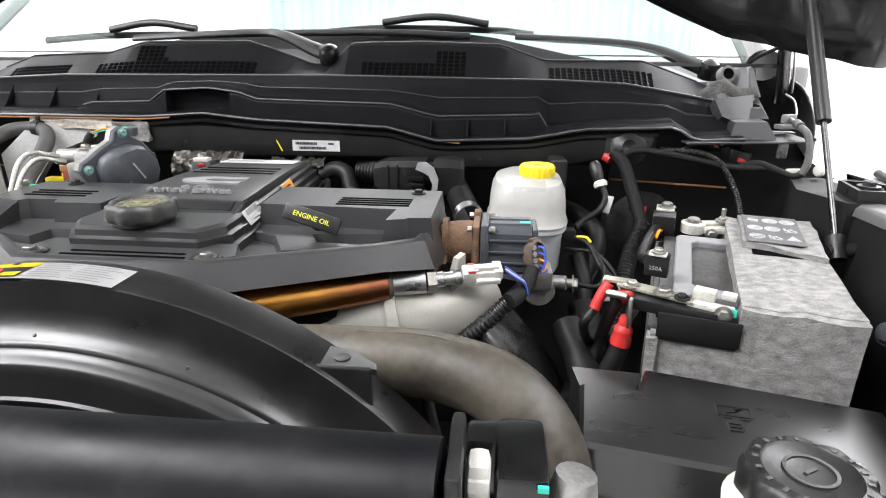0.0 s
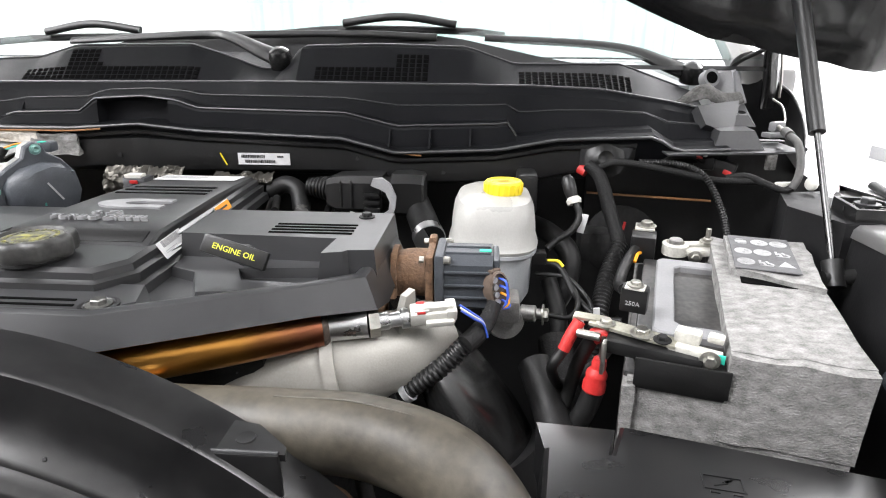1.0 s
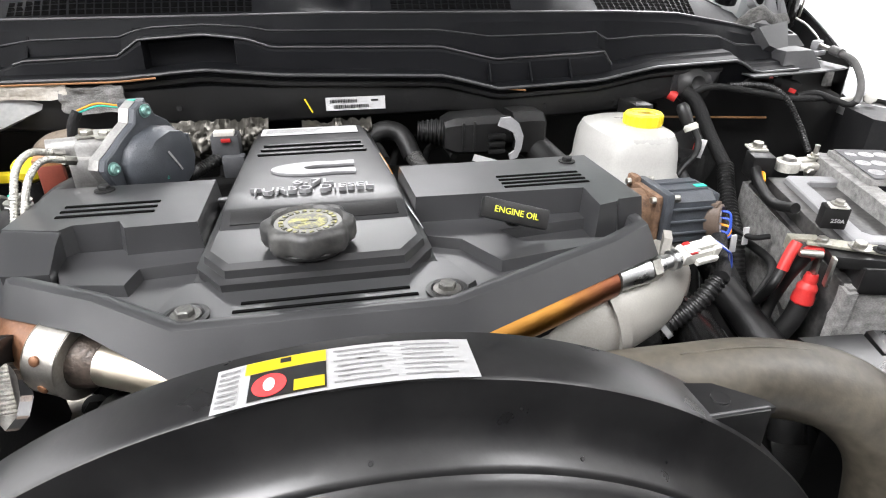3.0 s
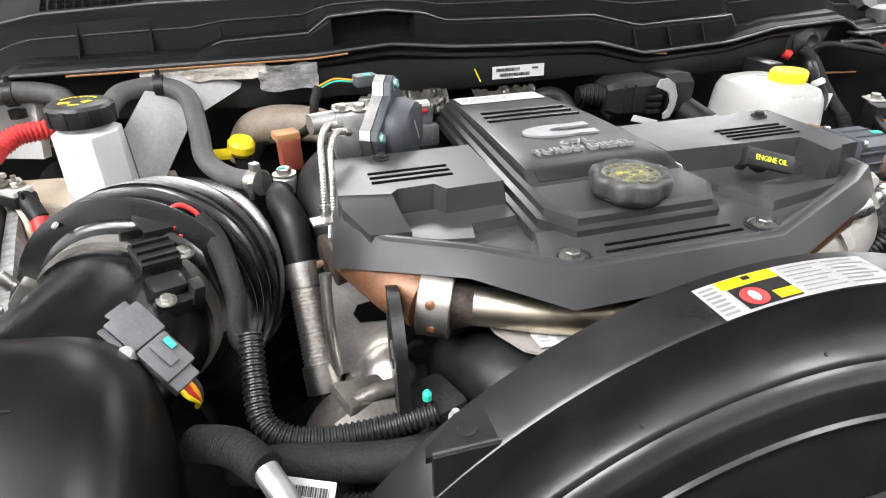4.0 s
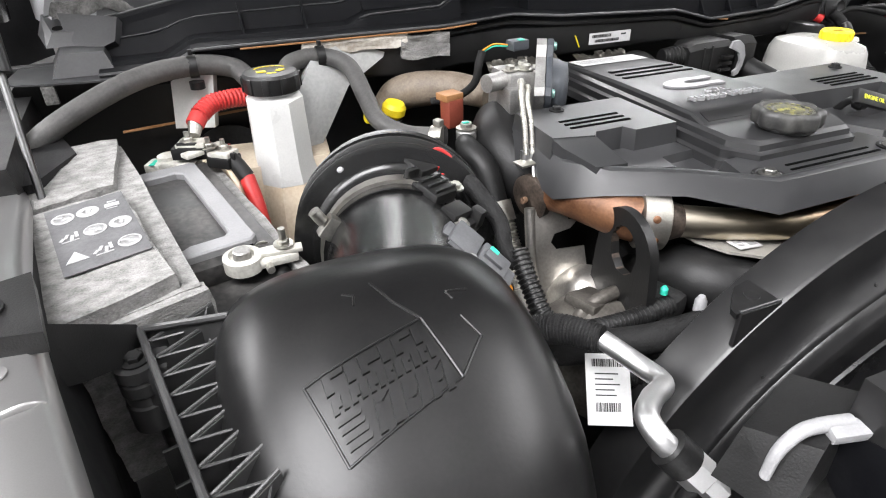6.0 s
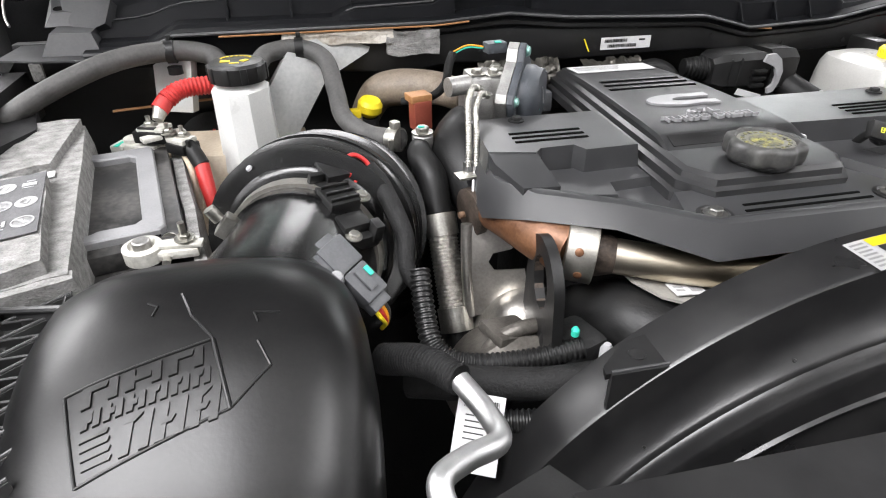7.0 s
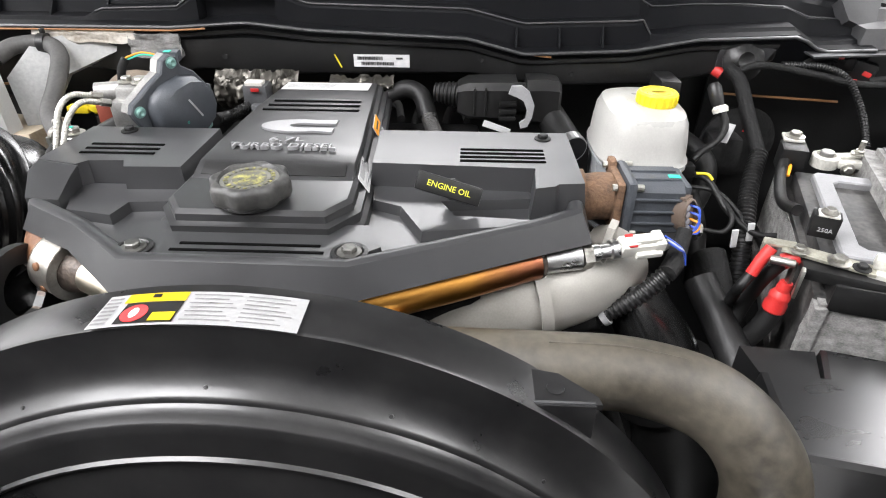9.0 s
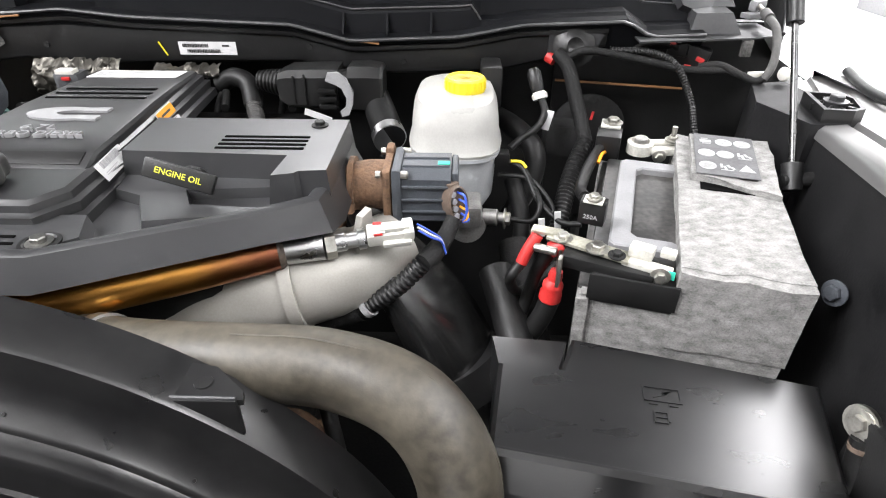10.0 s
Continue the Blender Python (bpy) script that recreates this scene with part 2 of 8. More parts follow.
def heat_tint():
    """Stainless pipe with straw, bronze and purple heat colours that drift along it."""
    m = material("heat_tinted_steel", 0.5, 0.6, 0.30, 0.40, metal=1, scale=35, fine=500, bump=0.06)
    nt = m.node_tree
    b = nt.nodes["Principled BSDF"]
    tc = nt.nodes.new("ShaderNodeTexCoord")
    sx = nt.nodes.new("ShaderNodeSeparateXYZ")
    nt.links.new(tc.outputs["Object"], sx.inputs[0])
    nz = nt.nodes.new("ShaderNodeTexNoise")
    nz.inputs["Scale"].default_value = 22
    nt.links.new(tc.outputs["Object"], nz.inputs["Vector"])
    mul = nt.nodes.new("ShaderNodeMath")
    mul.operation = "MULTIPLY_ADD"
    mul.inputs[1].default_value = 0.06
    nt.links.new(nz.outputs[0], mul.inputs[0])
    nt.links.new(sx.outputs[0], mul.inputs[2])
    mr = nt.nodes.new("ShaderNodeMapRange")
    mr.inputs["From Min"].default_value, mr.inputs["From Max"].default_value = -0.17, 0.33
    nt.links.new(mul.outputs[0], mr.inputs["Value"])
    r = nt.nodes.new("ShaderNodeValToRGB")
    e = r.color_ramp.elements
    e[0].position, e[0].color = 0.0, (0.62, 0.57, 0.48, 1)
    e[1].position, e[1].color = 1.0, (0.30, 0.10, 0.055, 1)
    for pos, col in ((0.28, (0.56, 0.48, 0.35, 1)), (0.42, (0.22, 0.11, 0.06, 1)), (0.52, (0.46, 0.19, 0.055, 1)), (0.64, (0.68, 0.34, 0.075, 1)), (0.82, (0.66, 0.31, 0.07, 1)), (0.92, (0.30, 0.11, 0.06, 1))):
        k = e.new(pos)
        k.color = col
    nt.links.new(mr.outputs[0], r.inputs[0])
    nt.links.new(r.outputs[0], b.inputs["Base Color"])
    return m


HEATPIPE = heat_tint()


def glass_material():
    m = bpy.data.materials.new("windscreen_glass")
    m.use_nodes = True
    b = m.node_tree.nodes["Principled BSDF"]
    b.inputs["Base Color"].default_value = (0.80, 0.93, 0.90, 1)
    b.inputs["Roughness"].default_value = 0.02
    b.inputs["Transmission Weight"].default_value = 1.0
    b.inputs["IOR"].default_value = 1.5
    return m


GLASS = glass_material()


# ---------- mesh helpers ----------
def V(*a):
    return Vector(a)


def root_of(ob):
    while ob.parent:
        ob = ob.parent
    return ob


def thing(name, at, label, category, group="", kind=""):
    ob = new(name)
    ob.empty_display_size = 0.02
    ob.location = at
    return tagged(ob, label, category, group, kind)


def finish(bm, name, mat_, angle=32):
    bmesh.ops.recalc_face_normals(bm, faces=bm.faces)
    me = bpy.data.meshes.new(name)
    bm.to_mesh(me)
    bm.free()
    me.materials.append(mat_)
    me.shade_smooth()
    me.set_sharp_from_angle(angle=radians(angle))
    return me


def part(name, bm, mat_, parent, label="", angle=32):
    """Links a bmesh, given in world places, as one mesh under a thing or part."""
    o = root_of(parent).location
    bmesh.ops.translate(bm, verts=bm.verts, vec=-o)
    ob = new(name, finish(bm, name, mat_, angle))
    ob.parent = parent
    if label:
        ob["label"] = label
    return ob


def solid(name, bm, mat_, at, label, category, group="", kind="", angle=32):
    """One top-level mesh with its origin at the place given."""
    bmesh.ops.translate(bm, verts=bm.verts, vec=-Vector(at))
    ob = new(name, finish(bm, name, mat_, angle))
    ob.location = at
    return tagged(ob, label, category, group, kind)


def join(*bms):
    out = bms[0]
    for b in bms[1:]:
        me = bpy.data.meshes.new("tmp")
        b.to_mesh(me)
        b.free()
        out.from_mesh(me)
        bpy.data.meshes.remove(me)
    return out


def moved(bm, m):
    bmesh.ops.transform(bm, matrix=m, verts=bm.verts)
    return bm


def bevelled(bm, w, seg=2, min_angle=25):
    if w <= 0:
        return bm
    es = [e for e in bm.edges if len(e.link_faces) == 2 and e.calc_face_angle(0) > radians(min_angle)]
    bmesh.ops.bevel(bm, geom=es, offset=w, segments=seg, affect="EDGES", profile=0.6, clamp_overlap=True)
    return bm


def box(c, s, bev=0.0, rz=0.0, rx=0.0, ry=0.0, seg=2):
    bm = bmesh.new()
    bmesh.ops.create_cube(bm, size=1)
    bmesh.ops.scale(bm, vec=s, verts=bm.verts)
    bevelled(bm, bev, seg)
    return moved(bm, pose(*c, rx, ry, rz))


def loft(rings, cap=True, close=True):
    """Skins rings of the same number of places, one after the other."""
    bm = bmesh.new()
    vs = [[bm.verts.new(p) for p in r] for r in rings]
    n = len(rings[0])
    for a, b in zip(vs, vs[1:]):
        for i in range(n if close else n - 1):
            j = (i + 1) % n
            bm.faces.new((a[i], a[j], b[j], b[i]))
    if cap:
        bm.faces.new(vs[0][::-1])
        bm.faces.new(vs[-1])
    return bm


def offset_poly(poly, d):
    """Moves each side of a polygon, given anticlockwise, outwards by d."""
    out = []
    n = len(poly)
    for i in range(n):
        p0, p1, p2 = (Vector(poly[(i + k) % n]) for k in (-1, 0, 1))
        a, b = (p1 - p0).normalized(), (p2 - p1).normalized()
        na, nb = Vector((a.y, -a.x)), Vector((b.y, -b.x))
        s = (na + nb)
        s = s / max(0.25, s.dot(s)) * 2
        out.append(tuple(p1 + s * d))
    return out


def prism(poly, z0, z1, bev=0.0, flare=0.0, seg=2):
    low = offset_poly(poly, flare) if flare else poly
    bm = loft([[(x, y, z0) for x, y in low], [(x, y, z1) for x, y in poly]])
    return bevelled(bm, bev, seg)


def curve_points(pts, sub=8):
    """A smooth line through the places given."""
    p = [Vector(q) for q in pts]
    if len(p) == 2:
        return [p[0].lerp(p[1], k / sub) for k in range(sub + 1)]
    p = [2 * p[0] - p[1], *p, 2 * p[-1] - p[-2]]
    out = []
    for a, b, c, d in zip(p, p[1:], p[2:], p[3:]):
        for k in range(sub):
            t = k / sub
            out.append(0.5 * (2 * b + (c - a) * t + (2 * a - 5 * b + 4 * c - d) * t * t + (3 * b - a - 3 * c + d) * t ** 3))
    out.append(p[-2])
    return out


def tube(pts, r, seg=14, sub=8, rib=0.0, pitch=0.006, cap=True, smooth=True, flat=1.0):
    """A pipe along a smooth line. r: one radius, or one for each place; rib: depth of its rings."""
    line = curve_points(pts, sub) if smooth else [Vector(q) for q in pts]
    n = len(line)
    rs = [r] * n if isinstance(r, (int, float)) else list(np.interp(np.linspace(0, 1, n), np.linspace(0, 1, len(r)), r))
    if rib:
        cum = [0.0]
        for a, b in zip(line, line[1:]):
            cum.append(cum[-1] + (b - a).length)
        steps = max(4, int(cum[-1] / pitch)) * 4
        s = np.linspace(0, cum[-1], steps + 1)
        xyz = [np.interp(s, cum, [q[k] for q in line]) for k in range(3)]
        rs = np.interp(s, cum, rs)
        line = [Vector((a, b, c)) for a, b, c in zip(*xyz)]
        rs = [q - (rib if i % 4 in (2, 3) else 0) for i, q in enumerate(rs)]
        n = len(line)
    t = (line[1] - line[0]).normalized()
    u = t.orthogonal().normalized()
    rings = []
    for i in range(n):
        t2 = (line[min(i + 1, n - 1)] - line[max(i - 1, 0)]).normalized()
        u = (u - t2 * u.dot(t2)).normalized()
        w = t2.cross(u)
        rings.append([line[i] + (u * math.cos(a) + w * math.sin(a) * flat) * rs[i] for a in np.linspace(0, 2 * math.pi, seg, endpoint=False)])
    return loft(rings, cap)


def lathe(profile, at, axis=(0, 0, 1), seg=32, squash=(1, 1)):
    """Turns (radius, height) pairs round an axis."""
    q = Vector(axis).to_track_quat("Z", "Y").to_matrix().to_4x4()
    m = Matrix.Translation(at) @ q
    rings = [[m @ Vector((max(r, 1e-4) * math.cos(a) * squash[0], max(r, 1e-4) * math.sin(a) * squash[1], h)) for a in np.linspace(0, 2 * math.pi, seg, endpoint=False)] for r, h in profile]
    return loft(rings)


def hexbolt(at, axis=(0, 0, 1), r=0.008, washer=True):
    q = Matrix.Translation(at) @ Vector(axis).to_track_quat("Z", "Y").to_matrix().to_4x4()
    head = loft([[q @ Vector((r * k * math.cos(a), r * k * math.sin(a), h)) for a in np.linspace(0, 2 * math.pi, 6, endpoint=False)] for k, h in ((1, 0), (1, r * 0.75), (0.86, r * 0.9))])
    if washer:
        head = join(head, lathe([(r * 1.6, -0.0005), (r * 1.6, r * 0.14), (r * 1.2, r * 0.2)], at, axis, 20))
    return head


def plate(poly3, thick, bev=0.0):
    """A flat sheet of the outline given in space, with thickness behind it."""
    p = [Vector(q) for q in poly3]
    n = Vector((0, 0, 0))
    for i in range(len(p)):
        n += (p[i] - p[0]).cross(p[(i + 1) % len(p)] - p[0])
    n.normalize()
    return bevelled(loft([[q - n * thick for q in p], p]), bev)


def word(text, size, m, mat_, parent, name="lettering", depth=0.0004, align="CENTER"):
    c = bpy.data.curves.new("tmp_text", "FONT")
    c.body, c.size, c.extrude, c.align_x, c.align_y = text, size, depth, align, "CENTER"
    c.resolution_u = 2
    ob = bpy.data.objects.new("tmp_text", c)
    scene.collection.objects.link(ob)
    bpy.context.view_layer.update()
    me = bpy.data.meshes.new_from_object(ob)
    bpy.data.objects.remove(ob)
    bm = bmesh.new()
    bm.from_mesh(me)
    bpy.data.meshes.remove(me)
    return part(name, moved(bm, m), mat_, parent)


def frame_of(o, ux, uy):
    """A pose with its x along ux and y near uy, at o."""
    x = Vector(ux).normalized()
    z = x.cross(Vector(uy)).normalized()
    y = z.cross(x)
    m = Matrix((x, y, z)).transposed().to_4x4()
    m.translation = o
    return m


def local_box(m, c, s, bev=0.0, seg=2):
    return moved(box(c, s, bev, seg=seg), m)


def bars(m, rects, t=0.0004):
    """Flat printed bars: x0, y0, x1, y1 on the plane of m."""
    return join(*[moved(box(((a + c) / 2, (b + d) / 2, t / 2), (c - a, d - b, t)), m) for a, b, c, d in rects])


def barcode(x0, y0, x1, y1, seed=1):
    rnd, out, x = random.Random(seed), [], x0
    while x < x1:
        w = rnd.choice((0.0005, 0.0008, 0.0014))
        out.append((x, y0, min(x + w, x1), y1))
        x += w + rnd.choice((0.0005, 0.0009))
    return out


def text_lines(x0, y0, x1, y1, rows, seed=1, fill=0.55):
    rnd, out = random.Random(seed), []
    h = (y1 - y0) / rows
    for i in range(rows):
        y = y0 + (i + 0.5) * h
        out.append((x0, y - h * fill / 2, x0 + (x1 - x0) * rnd.uniform(0.6, 1), y + h * fill / 2))
    return out


# ---------- the room ----------
def room():
    x0, x1, y0, y1, h = -6.0, 6.0, -6.0, 9.0, 4.2
    solid("floor", box((0, 1.5, -0.05), (12.4, 15.4, 0.1)), CONCRETE, (0, 1.5, -0.1), "pale grey painted workshop floor", "floor", kind="structure")
    # unseen south wall, kept grey to throw less light on front faces
    solid("wall_south", box((0, y0 - 0.1, h / 2), (12.4, 0.2, h)), DIMWALL, (0, y0, 0), "plain unseen wall, greyed to cut the front light", "wall", kind="structure")
    solid("wall_north", box((0, y1 + 0.1, h / 2), (12.4, 0.2, h)), WALLPAINT, (0, y1, 0), "plain white workshop wall behind the truck", "wall", kind="structure")
    solid("wall_east", box((x1 + 0.1, 1.5, h / 2), (0.2, 15.0, h)), WALLPAINT, (x1, 1.5, 0), "plain white workshop wall", "wall", kind="structure")
    solid("wall_west", box((x0 - 0.1, 1.5, h / 2), (0.2, 15.0, h)), WALLPAINT, (x0, 1.5, 0), "plain white workshop wall", "wall", kind="structure")
    solid("ceiling", box((0, 1.5, h + 0.05), (12.4, 15.4, 0.1)), WALLPAINT, (0, 1.5, h), "plain white workshop ceiling", "ceiling", kind="structure")
    solid("baseboard", box((x1 - 0.012, 1.5, 0.09), (0.024, 15.0, 0.18), 0.004), LIGHTGREY, (x1, 1.5, 0), "grey skirting along the white wall", "baseboard", kind="structure")
    pleats = []
    for i in range(241):
        x = -3 + i * 6 / 240
        pleats.append((x, 8.9 + 0.014 * math.sin(i * 1.1) + 0.012 * math.sin(i * 0.37)))
    back = [(x, y + 0.02) for x, y in reversed(pleats)]
    solid("curtain", prism(pleats + back, 0.0, 3.9), CURTAIN, (0, 8.9, 0), "pale grey-green pleated curtain along the wall", "curtain")


# glow for the added ceiling panels
PANEL_GLOW = material("added_panel_glow", (1, 0.99, 0.97), rough=0.5, emit=3.4)


def added_light_panels():
    """Wide unseen light panels, added: over the truck's nose, each side and behind the cab."""
    # each panel is placed and sized for the highlights wanted in the bay
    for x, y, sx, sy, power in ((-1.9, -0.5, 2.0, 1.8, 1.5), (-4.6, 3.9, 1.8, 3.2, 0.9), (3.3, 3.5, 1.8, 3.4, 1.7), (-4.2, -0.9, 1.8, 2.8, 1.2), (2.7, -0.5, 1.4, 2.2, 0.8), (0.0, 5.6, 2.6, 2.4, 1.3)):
        t = thing("added_light_panel", (x, y, 4.2), "added unseen ceiling light panel, wide and white, switched on", "ceiling light", "ceiling lights")
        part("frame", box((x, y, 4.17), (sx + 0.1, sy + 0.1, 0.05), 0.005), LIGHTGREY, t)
        part("diffuser", box((x, y, 4.14), (sx, sy, 0.015), 0.004), PANEL_GLOW, t)
        area_lamp("added_panel_lamp", (x, y, 4.11), (x, y, 0), sx, sy, LAMP_WATTS * power * sx * sy)


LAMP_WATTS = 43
room()
added_light_panels()


# ---------- body round the engine bay ----------
CX = 0.03  # middle line of the truck


RAIL_Y = [0.05, 0.30, 0.442, 0.546, 0.652, 0.85, 1.0, 1.16]
RAIL_X = [0.60, 0.685, 0.726, 0.757, 0.786, 0.824, 0.862, 0.92]
RAIL_Z = [1.20, 1.245, 1.255, 1.258, 1.256, 1.238, 1.218, 1.212]


def rail(y, dx=0.0, dz=0.0, side=1):
    return V(CX + side * (float(np.interp(y, RAIL_Y, RAIL_X)) + dx), y, float(np.interp(y, RAIL_Y, RAIL_Z)) + dz)


def fender(side):
    """Silver wing with the stamped rail along the bay and a black inner liner."""
    f = thing("fender", (CX + 0.9 * side, 0.6, 0.45), "silver front wing with a stamped rail along the engine bay", "fender", "front wings")
    ys = np.linspace(0.05, 1.16, 24)
    rings = []
    for y in ys:
        r = lambda dx, dz: rail(y, dx, dz, side)
        out = 1.0 - float(np.interp(y, RAIL_Y, RAIL_X))
        rings.append([r(0, -0.016), r(0.002, -0.006), r(0.008, 0), r(0.034, 0.001), r(0.038, -0.004), r(0.044, -0.004), r(0.048, 0.002), r(0.088, 0.003), r(0.092, 0.006), r(0.12, 0.007), r(out - 0.03, 0.012), r(out - 0.01, 0.0), r(out, -0.08), V(CX + side * 1.0, y, 0.5), V(CX + side * 0.98, y, 0.5), r(out - 0.03, -0.10), r(0.06, -0.03)])
    part("wing_panel", loft(rings), SILVERPAINT, f, angle=45)
    rings = []
    for y in ys:
        r = lambda dx, z: V(rail(y, dx, 0, side).x, y, z)
        zz = rail(y).z
        rings.append([r(0.003, zz - 0.014), r(-0.006, zz - 0.11), r(0.0, 1.0), r(0.03, 0.62), r(0.05, 0.62), r(0.03, 1.0), r(0.012, zz - 0.11), r(0.02, zz - 0.03)])
    part("inner_liner", loft(rings), LINER, f, "black inner wing liner")
    for y in (0.395, 0.70):
        part("bolt", hexbolt(rail(y, 0.068, 0.004, side), r=0.009), ZINC, f)
    part("pressed_rib", tube([rail(0.508, 0.004, -0.010, side), rail(0.504, 0.012, 0.001, side), rail(0.498, 0.034, 0.001, side), rail(0.492, 0.055, 0.002, side), rail(0.480, 0.085, 0.003, side)], 0.0024, flat=0.6), SILVERPAINT, f)
    part("edge_seal", tube([rail(y, 0.13 - 0.04 * (y - 0.3), 0.016, side) for y in (0.62, 0.75, 0.9, 1.03, 1.14)], 0.007, flat=0.8), RUBBER, f, "black rubber edge seal")
    part("seam_line", tube([rail(y, 0.058, 0.0028, side) for y in (0.36, 0.45, 0.54, 0.66, 0.80)], 0.0012), SHEET, f)
    part("pressed_ring", lathe([(0.0062, 0), (0.0075, 0.0005), (0.0075, 0.0012), (0.0062, 0.0012)], rail(0.535, 0.026, 0.0006, side), seg=20), SILVERPAINT, f)
    # black bracket that ties the front panel to the rail
    b = [rail(0.628, -0.006, 0.012, side), rail(0.60, 0.055, 0.016, side), rail(0.556, 0.060, 0.016, side), rail(0.550, -0.004, 0.012, side)]
    if side > 0:
        b = b[::-1]
    br = part("bracket", plate(b, 0.014, 0.003), BLACK, f, "black plastic bracket bolted to the rail")
    part("bracket_bolt", hexbolt(rail(0.583, 0.026, 0.014, side), r=0.009), DARK, br)
    part("paint_dab", box(rail(0.60, 0.036, 0.0155, side), (0.012, 0.0035, 0.001), 0, 20), YELLOW, br)
    if side < 0:
        part("bracket_arm", plate([V(-0.736, 0.582, 1.256), V(-0.697, 0.660, 1.187), V(-0.699, 0.655, 1.16), V(-0.724, 0.582, 1.205), V(-0.738, 0.578, 1.207)][::-1], 0.012, 0.002), BLACK, br)
    return f


fender(1)
fender(-1)


def strut_tower_bracket(side):
    t = thing("wing_bracket", rail(0.95, 0.03, -0.03, side), "black ribbed plastic bracket with a hex bolt on the wing", "bracket", "wing brackets")
    c = V(CX + side * 0.876, 0.938, 1.243)
    poly = [(c.x - 0.038, c.y - 0.046), (c.x - 0.004, c.y - 0.050), (c.x + 0.012, c.y - 0.042), (c.x + 0.024, c.y - 0.004), (c.x + 0.018, c.y + 0.018), (c.x - 0.026, c.y + 0.026)]
    if side < 0:
        poly = [(2 * c.x - x, y) for x, y in poly[::-1]]
    part("tray", prism(poly, 1.215, 1.238, 0.005), BLACK, t)
    part("tray_rim", loft([[(x, y, z) for x, y in q] for q, z in ((offset_poly(poly, 0.0), 1.236), (offset_poly(poly, 0.0), 1.250), (offset_poly(poly, -0.005), 1.250), (offset_poly(poly, -0.006), 1.2385))], cap=False), BLACK, t)
    for k in range(8):
        a = k * math.pi / 4
        part("rib", box((c.x - 0.006 + 0.017 * math.cos(a), c.y - 0.012 + 0.017 * math.sin(a), 1.242), (0.022, 0.003, 0.009), 0.001, math.degrees(a)), BLACK, t)
    part("bolt", join(lathe([(0.013, 0), (0.013, 0.010), (0.011, 0.012)], (c.x - 0.006, c.y - 0.012, 1.238), seg=24), hexbolt((c.x - 0.006, c.y - 0.012, 1.249), r=0.009)), GREYTRIM, t)
    blk = [(CX + side * x, y) for x, y in ((0.797, 0.968), (0.826, 0.886), (0.87, 0.882), (0.885, 1.0), (0.875, 1.06), (0.825, 1.05))]
    if side < 0:
        blk = blk[::-1]
    cov = [(CX + side * x, y) for x, y in ((0.835, 0.86), (0.905, 0.85), (0.99, 0.93), (0.99, 1.15), (0.86, 1.14), (0.85, 1.0))]
    # added black panel stands for the dark gap behind the left rail
    if side < 0:
        part("dark_wing_fill", prism(cov[::-1], 1.20, 1.262, 0.008, 0.004), BLACK, t, "black panel added over the pale inner wing")
    part("shield", prism(blk, 0.95, 1.234, 0.014, 0.008, 4), LINER, t, "black plastic shield below the bracket")


strut_tower_bracket(1)
strut_tower_bracket(-1)

# engine bay shell
solid("firewall", join(box((CX, 1.235, 0.90), (1.78, 0.03, 0.64)), box((CX, 1.20, 1.255), (1.78, 0.02, 0.07), 0.005)), SHEET, (CX, 1.2, 0.6), "black painted bulkhead behind the engine", "bulkhead", kind="structure")
solid("bay_floor", box((CX, 0.66, 0.60), (1.94, 1.22, 0.04)), DARK, (CX, 0.66, 0.58), "dark grimy underside of the engine bay", "undertray", kind="structure")


# ---------- bulkhead panel, cowl, wipers, windscreen ----------
def low_edge(x):
    return float(np.interp(x, [-0.85, -0.66, -0.62, -0.25, -0.138, -0.04, 0.197, 0.283, 0.445, 0.537, 0.686, 0.721, 0.888, 0.95],
                           [1.285, 1.285, 1.305, 1.305, 1.313, 1.303, 1.294, 1.272, 1.279, 1.296, 1.302, 1.281, 1.289, 1.285]))


def top_edge(x):
    return float(np.interp(x, [-0.9, -0.72, -0.58, -0.40, -0.318, -0.099, -0.047, 0.026, 0.068, 0.102, 0.237, 0.39, 0.472, 0.661, 0.784, 0.9],
                           [1.33, 1.365, 1.408, 1.415, 1.436, 1.438, 1.422, 1.397, 1.397, 1.435, 1.438, 1.434, 1.406, 1.406, 1.364, 1.33]))


def front_edge(x):
    return float(np.interp(x, [-0.9, -0.70, -0.60, -0.45, 0.06, 0.5, 0.615, 0.73, 0.9], [1.315, 1.345, 1.365, 1.373, 1.377, 1.372, 1.367, 1.348, 1.315]))


def strip(x):
    return float(np.interp(x, [-0.40, -0.37, -0.25, -0.22, -0.08, -0.05, 0.30, 0.46, 0.475, 0.50], [0, 0.012, 0.016, 0.034, 0.032, 0.024, 0.03, 0.028, 0.004, 0]))


def bulge(x):
    """The bay's rear line bows towards the cab at its sides."""
    return 0.06 * ((x - CX) / 0.8) ** 2




